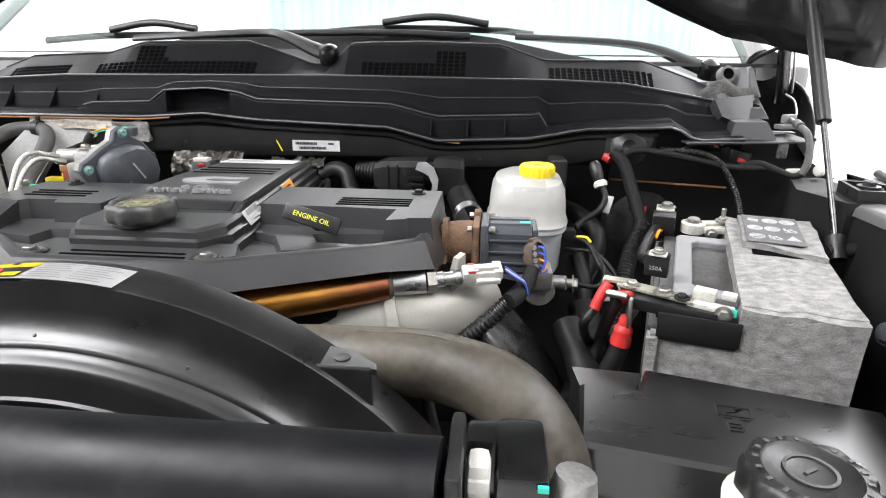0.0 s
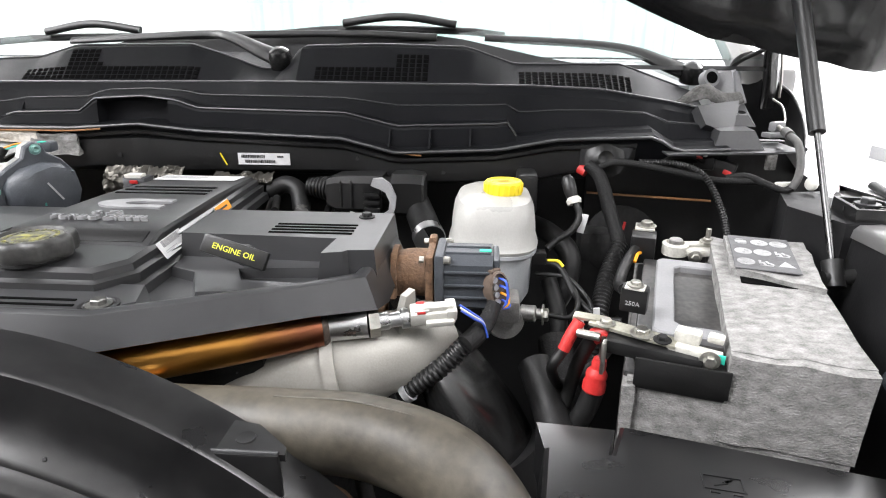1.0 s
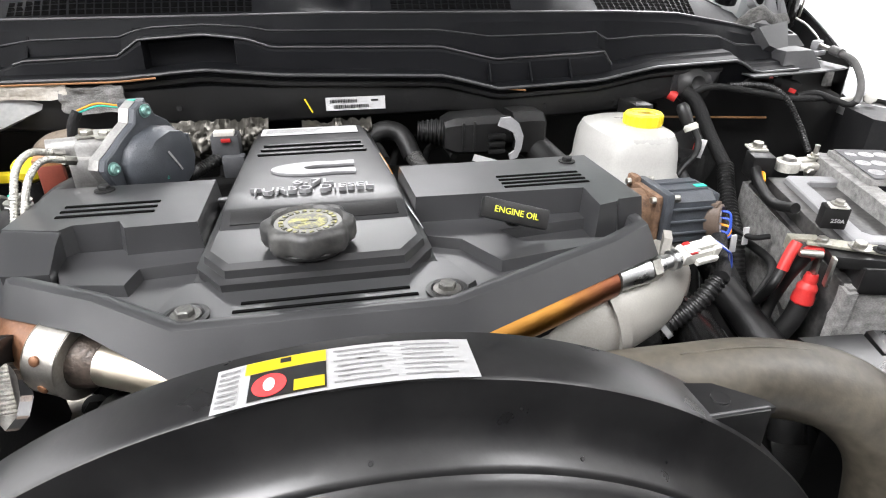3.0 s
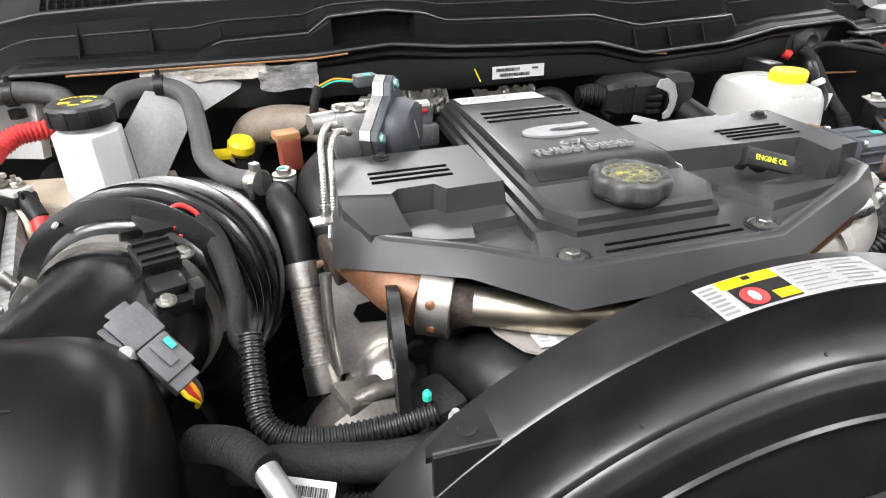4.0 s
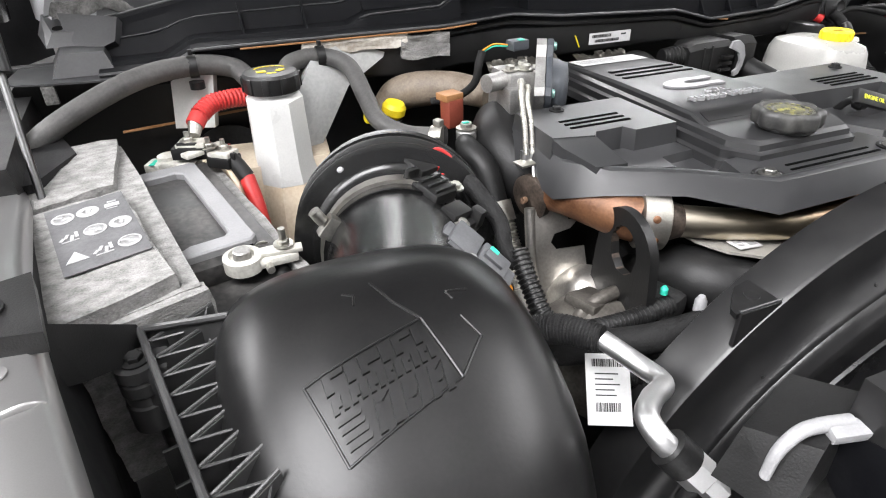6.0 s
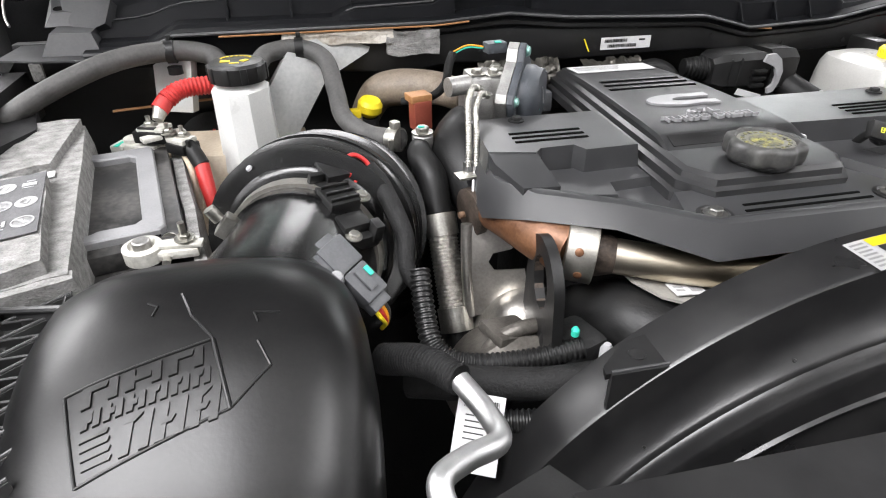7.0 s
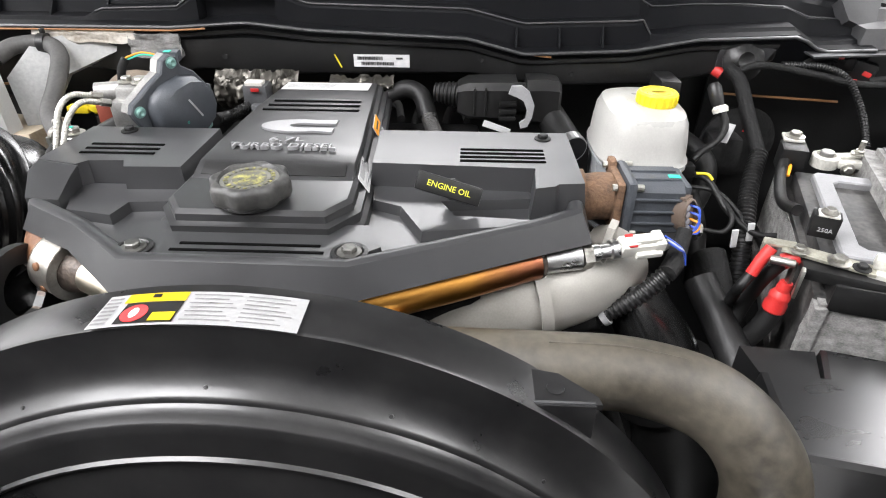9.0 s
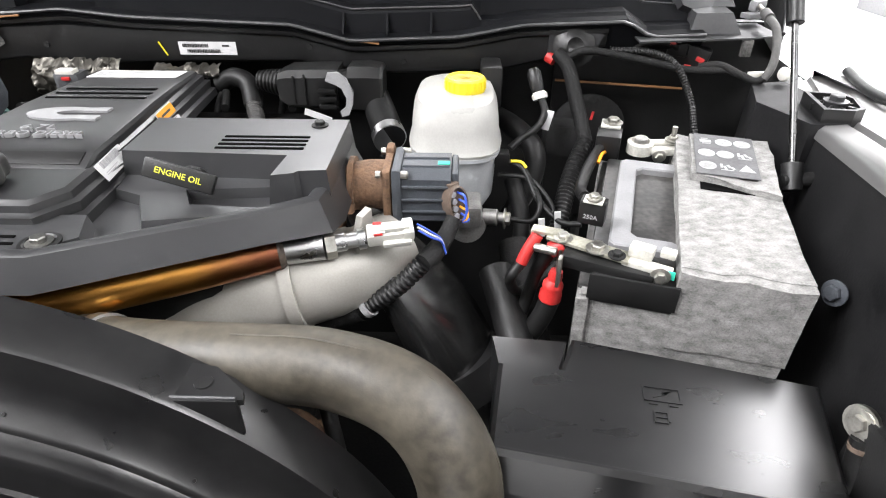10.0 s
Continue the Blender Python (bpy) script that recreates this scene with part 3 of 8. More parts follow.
def cowl():
    t = thing("cowl_panel", (CX, 1.2, 1.25), "black plastic cowl panel with air grilles below the windscreen", "cowl panel")
    xs = sorted(set(list(np.linspace(-0.74, 0.80, 120)) + [-0.4, -0.37, -0.25, -0.22, -0.2165, -0.213, -0.099, -0.0955, 0.46, 0.475, 0.686, 0.721]))
    rings = []
    for x in xs:
        lo, fr, tp, b, st = low_edge(x), front_edge(x), top_edge(x), bulge(x), strip(x)
        pk = 0.024 if -0.214 < x < -0.098 else 0.0
        mid = lo + 0.014 + st + 0.45 * (fr - lo - 0.014 - st)
        rings.append([(x, 1.112, lo - 0.004), (x, 1.108, lo), (x, 1.112, lo + 0.004), (x, 1.130 + pk, lo + 0.006), (x, 1.1335 + pk, lo + 0.008 + st * 0.86), (x, 1.137, lo + 0.0105 + st),
                      (x, 1.160, lo + 0.013 + st), (x, 1.164 + b * 0.2, mid - 0.002), (x, 1.169 + b * 0.3, mid + 0.001), (x, 1.173 + b * 0.4, fr - 0.012), (x, 1.178 + b * 0.5, fr - 0.004), (x, 1.181 + b * 0.5, fr + 0.001), (x, 1.186 + b * 0.5, fr + 0.001), (x, 1.190 + b * 0.5, fr - 0.004),
                      (x, 1.196 + b, fr + 0.002), (x, 1.245 + b, tp - 0.004), (x, 1.252 + b, tp), (x, 1.262 + b, tp + 0.001), (x, 1.32 + b, tp - 0.012), (x, 1.40 + b, min(1.425, tp)), (x, 1.40 + b, 1.28), (x, 1.125, 1.262)])
    part("panel", loft(rings), COWL, t, angle=16)
    # rolled lips along the lower edge, the ledge, the front edge and the top
    # the lips' pale colour paints in the bright line of reflected light
    def lip(name, fn, x0, x1, r, n=60):
        part(name, tube([fn(x) for x in np.linspace(x0, x1, n)], r, seg=8, smooth=False), COWLGLINT, t)
    lip("lower_lip", lambda x: (x, 1.1085, low_edge(x) + 0.001), -0.74, 0.80, 0.0026, 90)
    lip("ledge_lip", lambda x: (x, 1.1355, low_edge(x) + 0.0105 + strip(x)), -0.38, 0.475, 0.0016)
    lip("front_lip", lambda x: (x, 1.1815 + bulge(x) * 0.5, front_edge(x) + 0.0015), -0.74, 0.79, 0.0019, 70)
    lip("middle_lip", lambda x: (x, 1.166 + bulge(x) * 0.25, low_edge(x) + 0.014 + strip(x) + 0.45 * (front_edge(x) - low_edge(x) - 0.014 - strip(x))), -0.74, 0.79, 0.0010, 70)
    lip("top_lip", lambda x: (x, 1.2525 + bulge(x), top_edge(x) + 0.0008), -0.66, 0.77, 0.0016, 90)
    # upright ribs along the ledge and face
    for x in (0.27, 0.335, 0.40):
        part("pocket_web", plate([(x, 1.1325, low_edge(x) + 0.034), (x, 1.1325, low_edge(x) + 0.008), (x, 1.114, low_edge(x) + 0.006)], 0.003), COWL, t)
    for x in (-0.55, -0.46, -0.37):
        part("rib", plate([(x, 1.175, 1.355), (x, 1.165, 1.318), (x, 1.14, 1.314)], 0.003), COWL, t)
    # air grilles: black cells laid on the sloping face for the shade of openings
    def slope(x, f):
        b = bulge(x)
        p, q = V(x, 1.196 + b, front_edge(x) + 0.002), V(x, 1.245 + b, top_edge(x) - 0.004)
        return p.lerp(q, f)
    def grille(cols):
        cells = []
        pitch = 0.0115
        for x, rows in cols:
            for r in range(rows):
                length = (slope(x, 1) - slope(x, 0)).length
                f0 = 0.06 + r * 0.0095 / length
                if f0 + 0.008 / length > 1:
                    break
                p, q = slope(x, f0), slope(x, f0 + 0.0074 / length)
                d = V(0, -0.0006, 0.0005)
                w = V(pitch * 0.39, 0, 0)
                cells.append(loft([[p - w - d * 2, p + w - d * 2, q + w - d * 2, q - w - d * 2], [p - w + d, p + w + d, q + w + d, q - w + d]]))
        g = part("air_grille", join(*cells), HOLE_SHADE, t, "fine black air grille")
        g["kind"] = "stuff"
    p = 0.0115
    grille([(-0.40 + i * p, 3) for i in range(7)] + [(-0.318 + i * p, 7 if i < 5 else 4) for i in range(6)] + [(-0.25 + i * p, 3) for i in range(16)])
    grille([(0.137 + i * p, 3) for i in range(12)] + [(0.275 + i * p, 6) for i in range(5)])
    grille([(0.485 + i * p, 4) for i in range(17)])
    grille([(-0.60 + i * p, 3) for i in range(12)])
    # moulded corner blocks and torn foam seals at both ends
    for s in (1, -1):
        def w(x, y, zz):
            return (x if s > 0 else 2 * CX - x, y, zz)
        # upright block with an eye, standing beside the windscreen's corner
        blk = part("corner_bracket", bevelled(loft([[w(0.815, 1.262, 1.33), w(0.858, 1.235, 1.33), w(0.895, 1.34, 1.33), w(0.85, 1.37, 1.33)], [w(0.822, 1.275, 1.392), w(0.842, 1.262, 1.398), w(0.896, 1.355, 1.400), w(0.866, 1.372, 1.398)]]), 0.008), FRAMEGREY, t, "pale grey moulded corner block")
        part("eye", lathe([(0.010, -0.008), (0.015, -0.008), (0.015, 0.008), (0.010, 0.008)], w(0.806, 1.258, 1.384), (0.25 * s, -1, 0.35), 24), FRAMEGREY, blk)
        # black disc on the eye paints its shaded inside
        part("eye_hollow", lathe([(0.0102, 0.0070), (0.0102, 0.0088)], w(0.806, 1.258, 1.384), (0.25 * s, -1, 0.35), 20), HOLE_SHADE, blk)
        part("web", plate([w(0.842, 1.252, 1.395), w(0.846, 1.252, 1.395), w(0.862, 1.235, 1.345), w(0.846, 1.235, 1.345)][::s], 0.008, 0.002), FRAMEGREY, blk)
        # torn foam flap over the cup
        foam = tube([w(0.725, 1.232, 1.336), w(0.750, 1.222, 1.346), w(0.770, 1.212, 1.360), w(0.787, 1.206, 1.366), w(0.805, 1.208, 1.358), w(0.825, 1.214, 1.352), w(0.850, 1.222, 1.356)], [0.004, 0.008, 0.014, 0.016, 0.014, 0.015, 0.010], seg=20, flat=0.30)
        for v in foam.verts:
            n = noise.noise(v.co * 120) * 0.0016 + noise.noise(v.co * 320) * 0.0008
            v.co += V(n * 0.5, n, n)
        part("foam_seal", foam, FOAMGREY, t, "frayed grey foam seal")
        cup = [w(0.768, 1.185, 1.345), w(0.776, 1.160, 1.318), w(0.800, 1.160, 1.309), w(0.826, 1.175, 1.313), w(0.838, 1.195, 1.330), w(0.842, 1.21, 1.352)]
        part("cup", plate(cup[::s], 0.022, 0.005), GREYTRIM, t, "grey curved moulding")
        # stepped end block with a round hole
        part("end_block", bevelled(loft([[w(0.780, 1.122, 1.284), w(0.856, 1.122, 1.284), w(0.872, 1.235, 1.284), w(0.785, 1.235, 1.284)], [w(0.790, 1.134, 1.311), w(0.842, 1.134, 1.312), w(0.850, 1.235, 1.316), w(0.792, 1.235, 1.314)]]), 0.007, 3), GREYTRIM, t, "grey stepped end moulding")
        up = part("upper_step", bevelled(loft([[w(0.800, 1.178, 1.313), w(0.862, 1.178, 1.313), w(0.885, 1.27, 1.318), w(0.81, 1.27, 1.318)], [w(0.812, 1.190, 1.330), w(0.852, 1.190, 1.330), w(0.872, 1.265, 1.345), w(0.82, 1.265, 1.345)]]), 0.006), GREYTRIM, t)
        # the hole is a black disc, its shade put into the colour
        part("hole", lathe([(0.007, 0), (0.007, 0.0012)], w(0.846, 1.204, 1.3325), (0, -0.3, 1), 16), HOLE_SHADE, up)
        part("end_flange", bevelled(plate([w(0.70, 1.085, 1.281), w(0.862, 1.105, 1.283), w(0.915, 1.125, 1.283), w(0.905, 1.20, 1.288), w(0.70, 1.15, 1.283)][::s], 0.0025), 0.0006), GREYTRIM, t)
        scrap = box(w(0.862, 1.108, 1.268), (0.016, 0.006, 0.024), 0.002)
        part("foam_scrap", scrap, FOAMGREY, t, "hanging scrap of foam")
    return t


cowl()


def bulkhead_beam():
    t = thing("bulkhead_beam", (CX, 1.12, 1.2), "black painted cross beam with a barcode label under the cowl", "beam")
    xs = np.linspace(-0.42, 0.66, 60)
    rings = []
    for x in xs:
        bot = float(np.interp(x, [-0.42, -0.30, -0.22, -0.1, 0.2, 0.28, 0.34, 0.5, 0.56, 0.66], [1.245, 1.235, 1.245, 1.238, 1.243, 1.232, 1.226, 1.232, 1.245, 1.268]))
        top = low_edge(x) - 0.006
        rings.append([(x, 1.125, bot - 0.004), (x, 1.119, bot), (x, 1.117, bot + 0.006), (x, 1.117, top - 0.012), (x, 1.112, top - 0.008), (x, 1.111, top - 0.003), (x, 1.119, top), (x, 1.19, top), (x, 1.19, bot - 0.004)])
    part("beam", loft(rings), SHEET, t)
    m = frame_of((0.0215, 1.1163, 1.2495), (1, 0, 0.0), (0, 0, 1))
    lab = part("label", moved(box((0.0435, 0.0095, 0.0004), (0.087, 0.019, 0.0006), 0.0), m), LABEL, t, "white barcode label")
    part("print", bars(m @ Matrix.Translation((0, 0, 0.0009)), barcode(0.006, 0.011, 0.045, 0.016, 3) + barcode(0.012, 0.003, 0.062, 0.008, 4) + text_lines(0.066, 0.011, 0.082, 0.016, 1)), INK, lab)
    part("paint_mark", tube([(-0.008, 1.1155, 1.268), (-0.004, 1.1155, 1.26), (0.002, 1.1155, 1.248)], 0.0012), YELLOW, t, "thin yellow paint mark")
    part("edge_rust", box((0.30, 1.110, 1.272), (0.05, 0.004, 0.003), 0.001, 0, 0, 6), TANPAINT, t)
    for x in (-0.30, -0.18, 0.22, 0.36, 0.48):
        part("hole", lathe([(0.004, 0), (0.004, 0.0015)], (x, 1.1168, 1.262 - 0.02 * (x > 0.3)), (0, -1, 0), 12), DARK, t)


bulkhead_beam()


def insulation():
    """Fibre padding that shows below the cowl lip, with a rust line over it."""
    t = thing("insulation_pad", (-0.38, 1.11, 1.28), "stained pale fibre padding under the cowl lip", "insulation")
    for name, x0, x1, z0, z1, mt in (("pale_pad", -0.475, -0.315, 1.283, 1.301, INSUL), ("grey_pad", -0.325, -0.245, 1.262, 1.297, FELT)):
        bm = box(((x0 + x1) / 2, 1.1125, (z0 + z1) / 2), (x1 - x0, 0.008, z1 - z0))
        bmesh.ops.subdivide_edges(bm, edges=bm.edges[:], cuts=8, use_grid_fill=True)
        for v in bm.verts:
            n = noise.noise(v.co * 90) * 0.004 + noise.noise(v.co * 260) * 0.0015
            v.co += V(n * 0.6, n, n * 0.8)
        part(name, bm, mt, t, angle=60)
    part("rust_line", tube([(x, 1.1065, low_edge(x) - 0.003) for x in np.linspace(-0.56, -0.20, 20)], 0.0014, seg=6, smooth=False), TANPAINT, t, "thin rust-brown line")


insulation()


def side_bulkhead(s):
    """The bay's rear corners: dark pressed sheet with a primer-brown seam."""
    def w(x, y, zz):
        return (x if s > 0 else 2 * CX - x, y, zz)
    pts = [w(0.60, 1.19, 0.9), w(1.0, 1.17, 0.9), w(1.0, 1.17, 1.205), w(0.935, 1.17, 1.245), w(0.90, 1.17, 1.285), w(0.60, 1.19, 1.275)]
    if s < 0:
        pts = pts[::-1]
    t = thing("side_bulkhead", w(0.75, 1.18, 0.9), "dark pressed bulkhead sheet with a brown primer seam", "bulkhead", "bulkhead sheets")
    part("sheet", plate(pts, 0.01), SHEET, t)
    part("primer_seam", tube([w(0.60, 1.175, 1.200), w(0.70, 1.165, 1.197), w(0.80, 1.155, 1.194)], 0.0022, flat=0.6), TANPAINT, t, "brown primer seam")
    part("booster_ring", lathe([(0.06, 0), (0.062, 0.01), (0.05, 0.016), (0.02, 0.02)], w(0.66, 1.17, 1.12), (0, -1, 0), 32), DARK, t)
    part("red_mark", box(w(0.662, 1.148, 1.150), (0.004, 0.002, 0.014), 0, 0, 0, 10), LABELRED, t)


side_bulkhead(1)
side_bulkhead(-1)


def wiper(pivot, line, blade, label):
    t = thing("wiper", pivot, label, "wiper", "windscreen wipers")
    p = V(*pivot)
    part("pivot_cap", lathe([(0.020, -0.02), (0.020, 0.0), (0.017, 0.01), (0.009, 0.015), (0.002, 0.016)], pivot, (0, -0.35, 1), 24), BLACK_GLOSS, t)
    part("arm", tube([p + V(-0.004, 0.012, -0.004), *line], [0.018, 0.016, 0.011, 0.010, 0.010, 0.009], flat=0.6, sub=6), BLACK, t)
    part("blade", tube(blade, 0.009, sub=6, flat=0.7), RUBBER, t)
    part("blade_carrier", tube([V(*blade[1]) + V(0, -0.01, 0.012), (V(*blade[1]) + V(*blade[2])) / 2 + V(0, -0.01, 0.026), V(*blade[2]) + V(0, -0.01, 0.012)], 0.009, flat=0.8), BLACK, t)


wiper((0.058, 1.255, 1.418), [(0.02, 1.28, 1.425), (-0.06, 1.33, 1.452), (-0.13, 1.37, 1.458), (-0.30, 1.40, 1.452), (-0.44, 1.42, 1.446)],
      [(-0.66, 1.43, 1.44), (-0.50, 1.44, 1.452), (-0.30, 1.45, 1.455), (0.10, 1.47, 1.462), (0.32, 1.47, 1.455)], "black windscreen wiper arm and blade at rest")
wiper((0.80, 1.33, 1.395), [(0.76, 1.35, 1.405), (0.70, 1.39, 1.43), (0.62, 1.42, 1.442), (0.50, 1.45, 1.449), (0.42, 1.46, 1.454)],
      [(-0.02, 1.49, 1.462), (0.12, 1.50, 1.472), (0.36, 1.49, 1.468), (0.46, 1.48, 1.458)], "black windscreen wiper arm beside the door pillar")


def windscreen():
    t = thing("windscreen", (CX, 1.5, 1.4), "laminated windscreen glass with a dark frit band along its foot", "windscreen")
    def row(k, d, narrow=False):
        out = []
        for x in np.linspace(-0.85, 0.91, 24):
            b = 0.22 * ((x - CX) / 0.88) ** 2

            q = float(np.interp(abs(x - CX), [0.30, 0.56], [k, -0.022])) if narrow else k
            out.append(V(x, 1.44 - b * 0.6 + q * 0.62 + d, 1.415 - 0.01 * b + q * 0.52 + d * 0.6))
        return out
    part("glass", loft([row(0, 0), row(0.5, 0.02), row(1, 0), row(1, 0.005), row(0.5, 0.025), row(0, 0.005)], cap=False, close=False), GLASS, t)
    frit = loft([row(-0.03, 0.0035), row(0.085, 0.0035, True), row(0.085, -0.002, True), row(-0.03, -0.002), row(-0.03, 0.0035)], cap=False, close=False)
    part("frit_band", frit, LINER, t, "black frit band")
    solid("dashboard", loft([[V(x, 1.52, z) for x, z in ((-0.8, 1.2), (0.86, 1.2), (0.86, 1.36), (-0.8, 1.36))], [V(x, 2.05, z) for x, z in ((-0.8, 1.2), (0.86, 1.2), (0.86, 1.40), (-0.8, 1.40))]]), CABINGREY, (CX, 1.8, 1.2), "grey dashboard behind the windscreen", "dashboard")
    solid("cab_shell", join(box((CX, 3.2, 0.9), (1.86, 0.06, 0.9)), box((-0.95, 2.35, 1.0), (0.08, 1.8, 0.8), 0.02), box((1.01, 2.35, 1.0), (0.08, 1.8, 0.8), 0.02), box((CX, 2.72, 1.93), (1.5, 1.1, 0.04), 0.015)), SILVERPAINT, (CX, 2.3, 0.4), "silver cab sides, roof and back panel", "cab")
    for s in (1, -1):
        def w(x, y, zz):
            return (x if s > 0 else 2 * CX - x, y, zz)
        solid("door_pillar", tube([w(0.90, 1.33, 1.40), w(0.87, 1.70, 1.66), w(0.80, 2.12, 1.93)], 0.032, flat=1.3), SILVERPAINT, w(0.9, 1.4, 1.38), "silver windscreen pillar", "pillar", "windscreen pillars")


windscreen()


# ---------- hood on its struts ----------
def hood():
    t = thing("hood", (CX, 1.30, 1.45), "raised hood seen from below, dark painted with pressed hollows", "hood")
    def pt(u, v, off=0.0):
        x = CX + 1.0 * u
        a = abs(u)
        yr = 1.32 - 0.12 * a ** 2
        zr = float(np.interp(a, [0, 0.4, 0.58, 0.66, 0.756, 0.84, 0.91, 0.965, 1.0], [1.65, 1.61, 1.55, 1.512, 1.470, 1.460, 1.452, 1.436, 1.44]))
        ang = radians(56)
        L = 1.12 - 0.10 * a ** 2
        side = 0.04 * max(0, a - 0.8) / 0.2
        y = yr - v * L * math.cos(ang) - (side + off) * math.sin(ang)
        z = zr + v * L * math.sin(ang) - (side * 0.3 + off) * math.cos(ang)
        return V(x, y, z)
    us, vs = np.linspace(-1, 1, 65), np.linspace(0, 1, 60)
    def hump(x, c, w):
        return math.exp(-((x - c) / w) ** 2)
    def relief(u, v):
        a = abs(u)
        r = 0.022 * hump(a, 0.93, 0.05) + 0.02 * hump(v, 0.03, 0.05) + 0.02 * hump(v, 0.95, 0.05) + 0.015 * hump(a, 0.0, 0.06)
        r += 0.016 * hump(a + 0.5 * v, 0.86, 0.035) + 0.014 * hump(a - 0.35 * v, 0.52, 0.035) - 0.014 * hump(a, 0.74, 0.06) * hump(v, 0.12, 0.07)
        return 0.03 + r
    bm = bmesh.new()
    top = [[bm.verts.new(pt(u, v)) for u in us] for v in vs]
    low = [[bm.verts.new(pt(u, v, relief(u, v))) for u in us] for v in vs]
    for g in (top, low):
        for a, b in zip(g, g[1:]):
            for i in range(len(us) - 1):
                bm.faces.new((a[i], a[i + 1], b[i + 1], b[i]))
    for i in range(len(us) - 1):
        bm.faces.new((top[0][i], top[0][i + 1], low[0][i + 1], low[0][i]))
        bm.faces.new((top[-1][i], top[-1][i + 1], low[-1][i + 1], low[-1][i]))
    for j in range(len(vs) - 1):
        bm.faces.new((top[j][0], top[j + 1][0], low[j + 1][0], low[j][0]))
        bm.faces.new((top[j][-1], top[j + 1][-1], low[j + 1][-1], low[j][-1]))
    part("panel", bm, BODYDARK, t, angle=50)
    for s in (1, -1):
        def w(x, y, zz):
            return (x if s > 0 else 2 * CX - x, y, zz)
        h = part("hinge", tube([w(0.940, 1.325, 1.335), w(0.932, 1.312, 1.378), w(0.918, 1.292, 1.425), w(0.905, 1.265, 1.47)], [0.018, 0.017, 0.016, 0.017], seg=18, flat=0.7), BODYDARK, t, "black steel hood hinge arm")
        # bright strip along the hinge arm's outer edge
        part("hinge_edge", tube([w(0.953, 1.312, 1.35), w(0.945, 1.300, 1.385), w(0.930, 1.282, 1.43)], 0.0022), BRIGHTSHEET, h, "bright edge strip")
        crest = [w(0.890, 1.365, 1.402), w(0.930, 1.355, 1.392), w(0.955, 1.342, 1.376), w(0.977, 1.324, 1.355), w(0.968, 1.26, 1.328), w(0.944, 1.19, 1.304), w(0.915, 1.125, 1.285)]
        part("hinge_shield", loft([[c_, (c_[0], c_[1], max(1.235, c_[2] - 0.13)), (c_[0] + 0.008 * s, c_[1] + 0.006, max(1.235, c_[2] - 0.13)), (c_[0] + 0.008 * s, c_[1] + 0.006, c_[2])] for c_ in crest]), LINER, h, "black hinge shield")
        # pale bead along the shield's crest, in the same painted edge glint
        part("shield_edge", tube([w(0.955, 1.336, 1.376), w(0.977, 1.318, 1.355), w(0.968, 1.254, 1.328), w(0.944, 1.184, 1.305), w(0.915, 1.119, 1.286)], 0.003), COWLGLINT, h)
        part("washer_hose", tube([w(0.865, 1.33, 1.396), w(0.875, 1.315, 1.412), w(0.893, 1.29, 1.427), w(0.908, 1.265, 1.44)], 0.004), RUBBER, h, "thin washer hose")
        part("hose_clip", box(w(0.910, 1.262, 1.441), (0.026, 0.008, 0.014), 0.003, 0, 0, 12), FRAMEGREY, h, "pale hose clip")
        part("lock_wire", tube([w(0.938, 1.302, 1.348), w(0.945, 1.28, 1.338), w(0.930, 1.23, 1.322), w(0.918, 1.205, 1.312)], 0.0018), BRIGHTSHEET, h, "bright wire")


hood()


def gas_strut(s):
    def w(x, y, zz):
        return V(x if s > 0 else 2 * CX - x, y, zz)
    t = thing("gas_strut", w(0.838, 0.852, 1.16), "black gas strut that holds the hood up", "gas strut", "hood struts")
    a, b, c = (w(0.833, 0.849, 1.179), w(0.842, 0.974, 1.350), w(0.853, 1.143, 1.58)) if s > 0 else (V(-0.787, 0.853, 1.190), V(-0.800, 0.945, 1.352), V(-0.818, 1.07, 1.585))
    j = a.lerp(b, 0.96)
    part("rod", tube([a, j], 0.0040, sub=3), DARKCHROME, t, "dark chromed rod")
    part("cylinder", tube([j, j.lerp(c, 0.03), c], [0.0095, 0.0102, 0.0102], sub=6, seg=20), BLACK, t)
    part("socket", tube([a - (b - a).normalized() * 0.012, a + (b - a).normalized() * 0.02], [0.011, 0.012], sub=3), BLACK, t)
    part("ball_stud", lathe([(0.009, -0.012), (0.009, 0.02), (0.006, 0.05)], a, (s, 0, 0.1), 14), DARK, t)


gas_strut(1)
gas_strut(-1)


# ---------- engine ----------
def engine_block():
    t = thing("engine", (0.02, 0.85, 0.62), "dark grimy cast engine block below the plastic cover", "engine")
    part("block", box((0.02, 0.86, 0.86), (0.34, 0.46, 0.48), 0.02), DARK, t)
    part("head", box((0.02, 0.89, 1.13), (0.40, 0.44, 0.07), 0.012), DARK, t)
    part("front_gear_case", box((0.03, 0.645, 0.92), (0.36, 0.05, 0.36), 0.02), DARK, t)
    for x in (-0.10, 0.0, 0.12):
        part("pulley", lathe([(0.05, 0), (0.055, 0.004), (0.05, 0.012), (0.055, 0.02), (0.04, 0.026), (0.015, 0.03)], (x, 0.62, 0.95 + 0.05 * (x == 0)), (0, -1, 0), 28), DARK, t)
    for k in range(7):
        part("pipe", tube([(-0.14 + 0.05 * k, 1.09, 1.13), (-0.13 + 0.05 * k, 1.11, 1.18), (-0.11 + 0.05 * k, 1.09, 1.20), (-0.10 + 0.05 * k, 1.05, 1.19)], 0.006), DARK, t)


engine_block()


